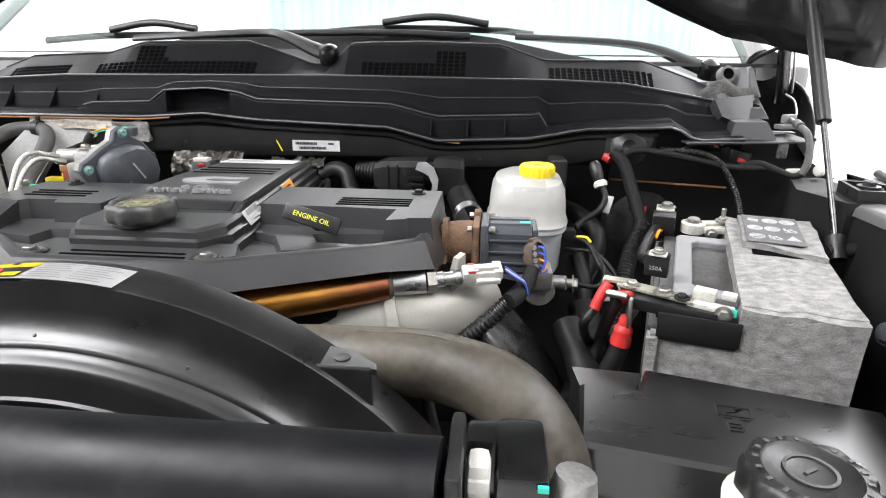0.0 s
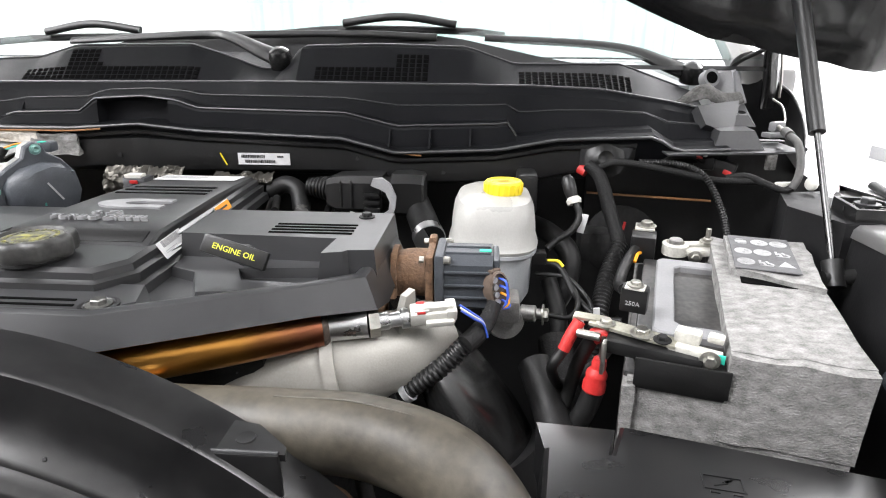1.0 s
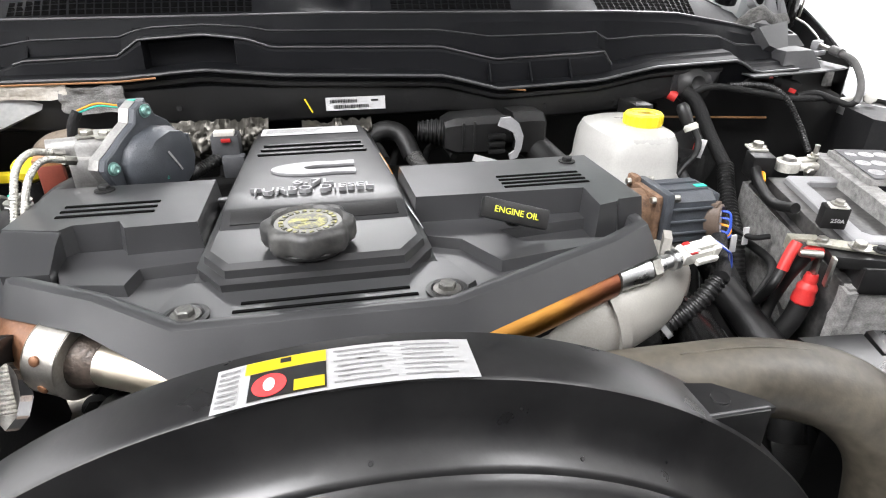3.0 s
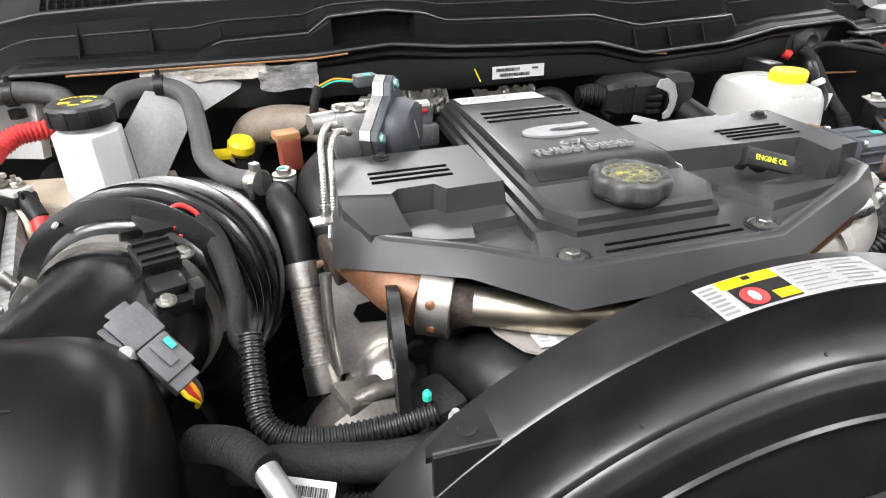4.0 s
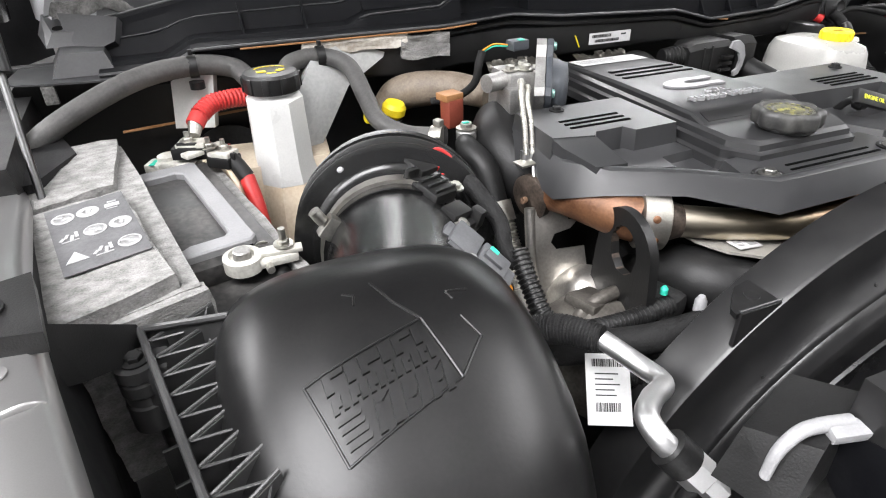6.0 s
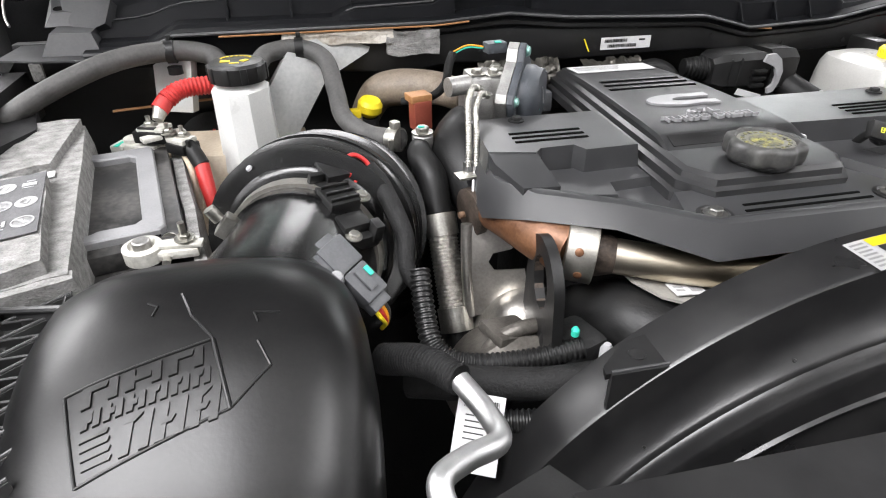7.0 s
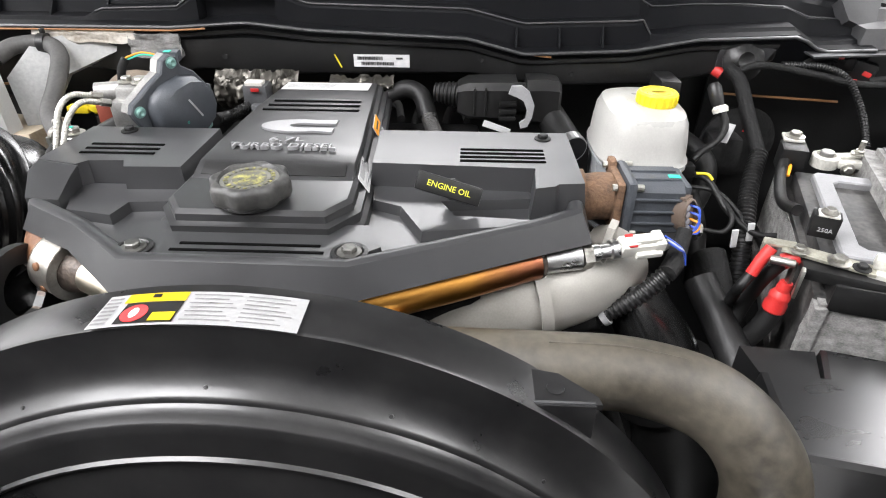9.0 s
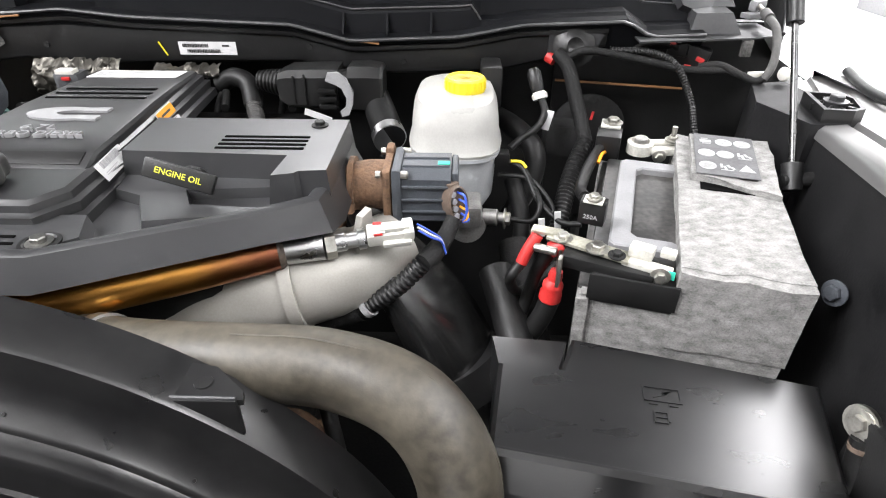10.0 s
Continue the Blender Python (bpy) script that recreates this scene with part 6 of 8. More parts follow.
bat_r, M_R = battery((0.537, 0.700), 1, 1.165, 0.07, 16, "black battery in a worn grey felt jacket beside the wing", 0.308, (0.050, 0.244), 0.024)
bat_l, M_L = battery((-0.531, 0.668), -1, 1.187, 0.060, 14, "black battery in a grey felt jacket with a printed flap", 0.372, (0.118, 0.330), 0.012)


def terminal_clamp(m, at, turn, label, s=1.0):
    q = m @ pose(*at, 0, 0, turn)
    t = thing("terminal_clamp", q.translation, label, "terminal clamp", "battery terminals")
    part("clamp_ring", moved(lathe([(0.013 * s, 0), (0.017 * s, 0), (0.017 * s, 0.014), (0.012 * s, 0.016), (0.010 * s, 0.012)], (0, 0, 0), seg=24), q), LEAD, t)
    part("post", moved(lathe([(0.009, 0), (0.0085, 0.020), (0.007, 0.021)], (0, 0, 0), seg=18), q), ALU, t)
    part("jaw", moved(box((0.032, 0, 0.006), (0.040, 0.026, 0.010), 0.003), q), LEAD, t)
    part("strap", moved(box((0.034, 0.004, 0.0135), (0.046, 0.012, 0.004), 0.001, 8), q), LEAD, t)
    part("stud", moved(join(lathe([(0.0035, 0), (0.0035, 0.022)], (0.040, 0.002, 0.014), seg=10), hexbolt((0.040, 0.002, 0.018), r=0.0062)), q), ZINC, t)
    part("cross_bolt", moved(join(lathe([(0.004, -0.022), (0.004, 0.022)], (0.022, 0, 0.004), (0, 1, 0), 10), hexbolt((0.022, -0.02, 0.004), (0, -1, 0), 0.0055)), q), ZINC, t)
    return t


terminal_clamp(M_L, (0.062, 0.098, -0.026), 190, "pale zinc battery clamp with a hex bolt", 1.1)
terminal_clamp(M_R, (0.072, 0.285, -0.016), 10, "pale zinc battery clamp behind the battery frame")


BUSBAR = material("tinned_bus_bar", (0.26, 0.25, 0.20), (0.46, 0.45, 0.38), 0.35, 0.5, metal=0.6, scale=60, fine=300, bump=0.2)


def fuse_block():
    """Fused distribution block over the front of the battery."""
    m = M_R @ Matrix.Translation((0.005, 0.037, 0.0)) @ Matrix.Rotation(radians(-7), 4, "Z") @ Matrix.Scale(0.90, 4) @ Matrix.Translation((0.010, -0.034, -0.002))
    B = lambda c, s, bev=0.0, rz=0.0: moved(box(c, s, bev, rz), m)
    t = thing("fuse_block", m @ V(0.04, 0.02, -0.02), "zinc bus bar with fuses bolted on the battery post", "fuse block")
    part("carrier", B((0.045, 0.026, -0.014), (0.10, 0.035, 0.016), 0.003), BLACK, t)
    part("post_tray", moved(box((0.079, 0.022, -0.032), (0.080, 0.044, 0.030), 0.003), M_R), BLACK, t)
    part("tray_rim", moved(box((0.079, 0.0005, -0.028), (0.084, 0.003, 0.030), 0.001), M_R), BLACK, t)
    part("bus_bar", join(B((0.020, 0.032, -0.002), (0.095, 0.020, 0.004), 0.001, -8), B((-0.030, 0.040, 0.0), (0.035, 0.014, 0.004), 0.001, 4), B((-0.046, 0.038, -0.008), (0.004, 0.014, 0.018), 0.001, 4)), BUSBAR, t)
    f = part("large_fuse", B((0.012, 0.078, 0.016), (0.030, 0.018, 0.030), 0.002), BLACK, t, "black high-current fuse")
    part("fuse_plate", B((0.012, 0.074, 0.0325), (0.022, 0.016, 0.003), 0.001), WHITE_PLASTIC, f)
    part("stud", moved(hexbolt((0.012, 0.074, 0.035), r=0.006), m), ZINC, f)
    fm = m @ frame_of((0.012, 0.0625, 0.016), (1, 0, 0), (0, 0, 1))
    word("250A", 0.0075, fm @ Matrix.Translation((0, 0, 0.0006)), LIGHTGREY, f)
    part("clamp_block", join(B((0.085, 0.022, -0.005), (0.052, 0.014, 0.010), 0.002, -6), B((0.076, 0.034, 0.006), (0.026, 0.016, 0.014), 0.003, -6), B((0.103, 0.040, 0.006), (0.016, 0.012, 0.008), 0.002, -6)), LEAD, t, "pale clamp block with a green dab")
    part("paint_dab", B((0.110, 0.0145, -0.003), (0.008, 0.002, 0.010), 0.0005, -6), GREENDAB, t)
    part("nut", moved(hexbolt((0.100, 0.012, -0.005), (0.1, -1, 0), 0.0065), m), ZINC, t)
    part("nut", moved(hexbolt((-0.010, 0.034, 0.0), r=0.0068), m), ZINC, t)
    part("nut", moved(hexbolt((0.030, 0.028, 0.0), r=0.008), m), ZINC, t)
    part("nut", moved(hexbolt((0.052, 0.024, 0.0), r=0.006), m), DARK, t)
    part("side_pin", moved(lathe([(0.005, 0), (0.005, 0.024), (0.004, 0.026)], (-0.012, 0.018, -0.010), (-1, 0, 0), 12), m), ZINC, t)
    part("lug", B((-0.004, 0.004, -0.025), (0.004, 0.010, 0.040), 0.001), ZINC, t)
    m = M_R
    s = thing("battery_sensor", m @ V(0.005, 0.20, 0.0), "black current sensor with an orange wire behind the battery", "sensor")
    m = M_R @ Matrix.Translation((0.021, 0.060, -0.006))
    part("body", B((0.010, 0.225, -0.004), (0.032, 0.034, 0.036), 0.003), BLACK, s)
    part("stud", moved(hexbolt((0.012, 0.248, 0.017), r=0.008), m), ZINC, s)
    part("lug", B((0.010, 0.246, 0.0155), (0.026, 0.026, 0.003), 0.001), LEAD, s)
    part("wire", tube([m @ V(0.008, 0.207, -0.008), m @ V(0.005, 0.192, -0.004), m @ V(0.002, 0.178, -0.010)], 0.0022), ORANGE, s)
    part("cable", tube([m @ V(0.002, 0.215, -0.004), m @ V(-0.008, 0.17, -0.01), m @ V(-0.012, 0.11, -0.012), m @ V(-0.004, 0.07, 0.0)], 0.007), RUBBER, s)


fuse_block()


def red_cable(pts_red, pts_black, r, label, boot=None):
    t = thing("battery_cable", V(*pts_red[0]), label, "cable", "battery cables")
    part("black_run", tube(pts_black, r), RUBBER, t)
    part("red_sleeve", tube(pts_red, r * 1.12, rib=0.0012 if boot else 0.0, pitch=0.008), RED, t, "red rubber sleeve")
    return t


p = M_R @ Matrix.Translation((0.026, 0.040, -0.004))
red_cable([p @ V(-0.047, -0.002, 0.000), p @ V(-0.054, -0.008, -0.014), p @ V(-0.060, -0.014, -0.030)], [p @ V(-0.060, -0.014, -0.030), p @ V(-0.070, -0.02, -0.052), p @ V(-0.060, 0.02, -0.095), p @ V(-0.02, 0.08, -0.08), p @ V(-0.02, 0.2, -0.10)], 0.0058, "thick black cable with a red sleeve")
red_cable([p @ V(-0.018, 0.000, -0.008), p @ V(-0.032, -0.002, -0.016)], [p @ V(-0.032, -0.002, -0.016), p @ V(-0.045, 0.0, -0.05), p @ V(-0.055, 0.0, -0.10), p @ V(-0.07, -0.03, -0.16)], 0.0078, "thick black cable with a short red boot")


def red_boot():
    t = thing("cable_boot", M_R @ V(-0.012, 0.0, -0.06), "bright red rubber boot on a battery lug", "cable boot")
    c = M_R @ V(0.004, 0.031, -0.034)
    part("boot", lathe([(0.0065, -0.006), (0.0078, -0.012), (0.0075, -0.017), (0.0110, -0.022), (0.0112, -0.026), (0.0105, -0.029), (0.0120, -0.034), (0.0122, -0.042), (0.0105, -0.044)], c, (0.12, 0.02, 1), 24), RED, t)
    part("lug", box(c + V(0.0, 0, 0.006), (0.004, 0.008, 0.03), 0.001), ZINC, t)
    part("cable", tube([c + V(-0.004, 0, -0.042), c + V(-0.012, 0, -0.07), c + V(-0.03, 0.01, -0.12)], 0.0115), RUBBER, t)


red_boot()


# ---------- left rear: coolant bottle, hoses ----------
def degas_bottle():
    c = (-0.533, 1.030)
    t = thing("coolant_bottle", (*c, 1.05), "milky coolant bottle with a black cap and brown stains", "coolant bottle")
    def oct_(hx, hy, z, ch=0.35):
        return [(c[0] + hx * sx, c[1] + hy * sy, z) for sx, sy in ((1, -ch), (1, ch), (ch, 1), (-ch, 1), (-1, ch), (-1, -ch), (-ch, -1), (ch, -1))]
    b = part("bottle", bevelled(loft([oct_(0.043, 0.046, 1.14), oct_(0.038, 0.044, 1.165), oct_(0.036, 0.042, 1.235), oct_(0.036, 0.040, 1.252), oct_(0.028, 0.028, 1.258), oct_(0.028, 0.028, 1.264)]), 0.003), MILKY_LOW, t)
    part("stained_foot", bevelled(loft([oct_(0.050, 0.055, 1.04), oct_(0.050, 0.055, 1.09), oct_(0.043, 0.046, 1.1395)]), 0.003), STAINED, b, "brown-stained foot of the bottle")
    cap = part("cap", lathe([(0.036, 0), (0.037, 0.004), (0.037, 0.020), (0.034, 0.024), (0.028, 0.0255), (0.002, 0.0262)], (c[0], c[1], 1.262), seg=40), BLACK, t, "black ribbed cap with yellow warning print")
    for k in range(10):
        a = k * math.pi / 5
        part("grip_rib", box((c[0] + 0.0365 * math.cos(a), c[1] + 0.0365 * math.sin(a), 1.273), (0.005, 0.009, 0.020), 0.002, math.degrees(a)), BLACK, cap)
    marks = [box((c[0] - 0.012, c[1] - 0.010, 1.2885), (0.012, 0.008, 0.0006)), box((c[0] + 0.012, c[1] - 0.010, 1.2885), (0.010, 0.008, 0.0006), 0, 45), box((c[0], c[1] - 0.020, 1.2880), (0.012, 0.003, 0.0006))]
    marks += [box((c[0] + 0.019 * math.cos(a), c[1] + 0.004 + 0.013 * math.sin(a), 1.2885), (0.004, 0.0025, 0.0006), 0, math.degrees(a) + 90) for a in np.linspace(0.3, 2.84, 9)]
    part("print", join(*marks), YELLOW, cap, "yellow warning print")
    # rear wing of the tank that carries the hose clips
    w1 = [(-0.500, 1.075, 1.12), (-0.475, 1.085, 1.16), (-0.425, 1.10, 1.235), (-0.350, 1.14, 1.266), (-0.335, 1.146, 1.280), (-0.40, 1.14, 1.292), (-0.47, 1.11, 1.282), (-0.505, 1.075, 1.235)]
    wing = part("rear_wing", plate(w1[::-1], 0.02, 0.006), TANKWING, t, "milky wing of the tank")
    w2 = [(-0.667, 1.12, 1.20), (-0.615, 1.10, 1.20), (-0.600, 1.10, 1.288), (-0.655, 1.125, 1.292)]
    part("clip_wing", plate(w2, 0.015, 0.003), MILKY_LOW, t)
    part("stained_tank", loft([[(x, y, 1.05) for x, y in ((-0.70, 1.02), (-0.58, 0.99), (-0.46, 1.0), (-0.44, 1.12), (-0.70, 1.14))], [(x, y, 1.165) for x, y in ((-0.69, 1.04), (-0.58, 1.01), (-0.47, 1.02), (-0.46, 1.10), (-0.69, 1.13))]]), STAINED, t, "brown-stained lower tank")
    part("lower_cylinder", lathe([(0.024, 0), (0.024, 0.10)], (-0.50, 0.96, 1.0), (0, 0, 1), 20), MILKY_LOW, t)


degas_bottle()


def grey_hose():
    t = thing("coolant_hose", (-0.6, 1.05, 1.2), "grey-black rubber coolant hose held by clips", "hose")
    part("hose", tube([(-0.93, 0.98, 1.17), (-0.86, 1.0, 1.205), (-0.79, 1.03, 1.250), (-0.70, 1.07, 1.283), (-0.625, 1.10, 1.288), (-0.575, 1.10, 1.280), (-0.558, 1.075, 1.268)], 0.0135, seg=18), GREYHOSE, t)
    part("hose", tube([(-0.512, 1.065, 1.268), (-0.495, 1.09, 1.280), (-0.452, 1.10, 1.282), (-0.418, 1.075, 1.270), (-0.408, 1.03, 1.235), (-0.402, 0.992, 1.212), (-0.375, 0.955, 1.200), (-0.335, 0.915, 1.203)], 0.0125, seg=18), GREYHOSE, t)
    for c in ((-0.625, 1.10, 1.287), (-0.452, 1.10, 1.282)):
        part("clip", join(tube([V(*c) - V(0.006, 0, 0), V(*c) + V(0.006, 0, 0)], 0.0155, sub=2), box((c[0], c[1] + 0.002, c[2] + 0.016), (0.006, 0.006, 0.012), 0.001), lathe([(0.010, 0), (0.010, 0.010)], (c[0], c[1], c[2] - 0.03), seg=16)), BLACK, t)
    part("spring_clamp", tube([(-0.348, 0.925, 1.202), (-0.336, 0.914, 1.203)], 0.0155, sub=2, seg=20), ZINC, t)
    part("clamp_tab", join(box((-0.342, 0.918, 1.222), (0.010, 0.012, 0.010), 0.002, 30), box((-0.350, 0.905, 1.198), (0.006, 0.006, 0.020), 0.001)), ZINC, t)


grey_hose()


def red_cables_left():
    t = thing("battery_cable", (-0.6, 1.05, 1.2), "red ribbed battery cable with zinc lugs beside the coolant bottle", "cable", "battery cables")
    part("red_sleeve", tube([(-0.560, 1.062, 1.247), (-0.583, 1.052, 1.251), (-0.612, 1.042, 1.250), (-0.630, 1.028, 1.241)], 0.0125, rib=0.0014, pitch=0.005), RED, t, "red corrugated sleeve")
    part("red_end", tube([(-0.630, 1.028, 1.241), (-0.638, 1.018, 1.232)], 0.0115, sub=2), RED, t)
    part("crimp", tube([(-0.636, 1.020, 1.234), (-0.641, 1.008, 1.222)], [0.010, 0.007], sub=3), ZINC, t)
    part("lug_block", join(box((-0.645, 1.000, 1.215), (0.036, 0.026, 0.006), 0.002, -20), box((-0.634, 0.990, 1.207), (0.055, 0.016, 0.006), 0.002, 30), box((-0.613, 0.983, 1.203), (0.034, 0.024, 0.007), 0.002, -40)), LEAD, t)
    part("fuse_holder", join(box((-0.648, 1.0, 1.205), (0.044, 0.026, 0.016), 0.003, -20), box((-0.612, 0.982, 1.193), (0.034, 0.028, 0.014), 0.003, -40)), BLACK, t)
    part("holder_rim", box((-0.652, 0.992, 1.214), (0.026, 0.006, 0.010), 0.002, -20), BLACK, t)
    part("holder_rim", box((-0.607, 0.972, 1.200), (0.022, 0.005, 0.012), 0.002, -40), BLACK, t)
    for c in ((-0.650, 1.0, 1.218), (-0.627, 0.988, 1.211), (-0.610, 0.985, 1.207)):
        part("nut", join(hexbolt(c, r=0.0062), lathe([(0.003, 0), (0.003, 0.013)], c, seg=10)), ZINC, t)
    part("grey_sleeve", tube([(-0.606, 0.977, 1.200), (-0.598, 0.970, 1.188), (-0.590, 0.961, 1.174)], [0.009, 0.0105, 0.0105]), RUBBER, t)
    part("red_run", tube([(-0.590, 0.961, 1.174), (-0.586, 0.946, 1.152), (-0.582, 0.932, 1.13), (-0.578, 0.92, 1.08)], [0.0098, 0.0098, 0.008, 0.008]), RED, t)
    part("thin_lead", tube([(-0.612, 0.972, 1.192), (-0.605, 0.963, 1.173), (-0.602, 0.953, 1.155), (-0.600, 0.945, 1.12)], 0.004), STAINED, t)
    b = part("clamp_bar", join(box((-0.668, 1.008, 1.188), (0.055, 0.024, 0.010), 0.003, -24), box((-0.695, 1.018, 1.186), (0.020, 0.026, 0.012), 0.003, -24), lathe([(0.012, 0), (0.012, 0.008), (0.008, 0.010)], (-0.680, 1.018, 1.190), seg=20)), LEAD, t)
    part("paint_dab", box((-0.696, 1.012, 1.1925), (0.006, 0.018, 0.0008), 0, -24), GREENDAB, b)


red_cables_left()


# ---------- air box and intake ----------
AIR_ROWS = [(0.640, 1.185, -0.625, -0.435), (0.634, 1.214, -0.640, -0.420), (0.622, 1.232, -0.647, -0.412), (0.600, 1.2395, -0.650, -0.408), (0.575, 1.2405, -0.651, -0.405), (0.55, 1.2375, -0.652, -0.404), (0.525, 1.2310, -0.652, -0.403), (0.50, 1.2215, -0.651, -0.404), (0.475, 1.2105, -0.650, -0.406), (0.45, 1.1975, -0.648, -0.410), (0.425, 1.182, -0.643, -0.418), (0.402, 1.160, -0.635, -0.430), (0.385, 1.130, -0.622, -0.448), (0.376, 1.09, -0.610, -0.462), (0.372, 1.0, -0.605, -0.468)]


def air_top(x, y, lift=0.0):
    """A place on the dome of the air box."""
    r = AIR_ROWS[::-1]
    ys = [q[0] for q in r]
    zt, x0, x1 = (float(np.interp(y, ys, [q[k] for q in r])) for k in (1, 2, 3))
    x1 -= 0.007
    cx, hx, hh = (x0 + x1) / 2, (x1 - x0) / 2, min(0.085, zt - 0.99)
    u = min(0.98, abs((x - cx) / hx))
    return V(x, y, zt - hh + hh * (1 - u ** 3) ** (1 / 3) + lift)


def air_box():
    t = thing("air_filter_box", (-0.54, 0.45, 0.95), "large domed black plastic air filter box with raised blank badge", "air box")
    secs = []
    for y, zt, x0, x1 in AIR_ROWS:
        x1 -= 0.007
        cx, hx, hh = (x0 + x1) / 2, (x1 - x0) / 2, min(0.085, zt - 0.99)
        sec = [(x0 - 0.012, y, 0.98)]
        for a in np.linspace(math.pi, 0, 41):
            k = (abs(math.cos(a)) ** 3.0 + abs(math.sin(a)) ** 3.0) ** (-1 / 3.0)
            sec.append((cx + hx * k * math.cos(a), y, zt - hh + hh * k * math.sin(a)))
        sec.append((x1 - 0.004, y, 0.98))
        secs.append(sec)
    part("dome", loft(secs), AIRBOX, t, angle=70)
    # rear lip where the intake tube leaves the dome
    lip = [air_top(x, 0.6365 - 0.004 * abs((x + 0.53) / 0.1) ** 2, 0.0005) for x in np.linspace(-0.628, -0.44, 16)]
    part("rear_lip", tube(lip, 0.0026, seg=10, smooth=False), AIRBOX, t)
    # badge: a sunk plate with plain raised strokes, all lying on the curved dome
    o, ux, uy = V(-0.548, 0.4875, 0), V(0.973, 0.227, 0), V(-0.205, 0.979, 0)
    def on(u, v, lift):
        q = o + ux * u + uy * v
        return air_top(q.x, q.y, lift)
    def block(quad, h, base=-0.002):
        return bevelled(loft([[on(u, v, base) for u, v in quad], [on(u, v, h) for u, v in quad]]), 0.0007, 1)
    def line(pts, r=0.0010):
        fine = []
        for (a, b), (c, d) in zip(pts, pts[1:]):
            fine += [on(a + (c - a) * k / 6, b + (d - b) * k / 6, 0.0002) for k in range(7)]
        return tube(fine, r, seg=8, smooth=False)
    bd = part("badge_frame", join(line([(-0.043, 0.026), (0.044, 0.028)]), line([(-0.043, 0.026), (-0.040, -0.026)]), line([(-0.040, -0.026), (0.046, -0.018)]), line([(0.044, 0.028), (0.046, -0.018)], 0.0015), line([(0.046, -0.018), (0.074, 0.000)]), line([(0.074, 0.000), (0.070, 0.018)])), AIRBOX, t, "raised badge frame")
    rnd = random.Random(4)
    for v0, v1, n, sl, u0, u1 in ((0.0125, 0.0245, 3, 0.002, -0.036, 0.038), (0.0005, 0.0098, 6, 0.002, -0.036, 0.039), (-0.0215, -0.0025, 3, 0.006, -0.018, 0.040)):
        w = (u1 - u0) / n
        for k in range(n):
            a, b = u0 + w * k + w * 0.08, u0 + w * (k + 1) - w * 0.10
            st = min(0.0052, (b - a) * 0.36)
            kind_ = rnd.randrange(3)
            quads = [[(a, v0), (a + st, v0), (a + st + sl, v1), (a + sl, v1)], [(b - st, v0), (b, v0), (b + sl, v1), (b - st + sl, v1)]]
            if kind_ != 1:
                quads.append([(a + st, v1 - 0.0036), (b - st, v1 - 0.0036), (b - st + sl, v1), (a + st + sl, v1)])
            if kind_ != 0:
                m_ = (v0 + v1) / 2
                quads.append([(a + st, m_ - 0.0016), (b - st, m_ - 0.0016), (b - st + sl / 2, m_ + 0.0016), (a + st + sl / 2, m_ + 0.0016)])
            part("badge_stroke", join(*[block(q, 0.0016) for q in quads]), AIRBOX, bd)
    for k in range(4):
        v = -0.020 + 0.0048 * k
        part("badge_stripe", block([(-0.036, v), (-0.021, v), (-0.0195, v + 0.0024), (-0.0345, v + 0.0024)], 0.0014), AIRBOX, bd)
    part("panel_crease", join(line([(0.044, 0.028), (0.034, 0.050)], 0.0012), line([(0.034, 0.050), (0.030, 0.074)], 0.0012)), AIRBOX, bd)
    part("panel_crease", join(line([(0.008, 0.074), (0.014, 0.068)], 0.0009), line([(0.014, 0.068), (0.010, 0.060)], 0.0009)), AIRBOX, bd)
    part("panel_crease", join(line([(0.072, 0.040), (0.088, 0.036)], 0.0009), line([(0.072, 0.040), (0.073, 0.032)], 0.0009)), AIRBOX, bd)
    # open ribbed tray at its outer side
    rim_ = [V(-0.700, 0.650, 1.190), V(-0.632, 0.613, 1.209)]
    side_ = [V(-0.700, 0.650, 1.190), V(-0.682, 0.570, 1.192), V(-0.664, 0.488, 1.194), V(-0.640, 0.38, 1.196)]
    dn = V(0, 0, -0.09)
    tr = part("ribbed_tray", join(plate([side_[0], side_[3], side_[3] + dn, side_[0] + dn], 0.003), plate([rim_[1], rim_[0], rim_[0] + dn, rim_[1] + dn], 0.004), tube(side_, 0.003, sub=3, seg=8), tube([rim_[0], rim_[1]], 0.003, sub=2, seg=8)), TRAY, t, "open ribbed tray edge")
    for k in range(11):
        q = side_[0].lerp(side_[3], 0.05 + 0.088 * k)
        e_ = q + V(0.052 - 0.002 * k, 0.020, 0.004)
        part("rib", join(plate([q + V(0.0, 0, -0.006), e_, e_ + V(0, 0, -0.06), q + V(0, 0, -0.07)], 0.0022), tube([q + V(0, 0, -0.005), e_ + V(0, 0, 0.001)], 0.0014, sub=2, seg=8), tube([e_ + V(-0.004, -0.002, 0), e_ + V(-0.010, -0.012, -0.014)], 0.0012, sub=2, seg=6)), TRAY, tr)
        part("brace", tube([q + V(0.002, 0, -0.004), e_ + V(-0.002, -0.026, -0.002)], 0.0011, sub=2, seg=6), TRAY, tr)
    for k in range(5):
        q = side_[0].lerp(side_[3], 0.42 + 0.12 * k) + V(-0.004, -0.002, -0.05)
        part("outer_rib", box(q, (0.016, 0.003, 0.06), 0.001, 14), BLACK, tr)
    lug = part("fixing_lug", join(lathe([(0.016, -0.06), (0.016, -0.036), (0.0145, -0.034), (0.0145, -0.026), (0.016, -0.024), (0.016, -0.014), (0.0145, -0.012), (0.016, -0.010), (0.016, 0.0)], (-0.704, 0.622, 1.182), seg=24), box((-0.692, 0.622, 1.158), (0.02, 0.028, 0.045), 0.003)), TRAY, t)
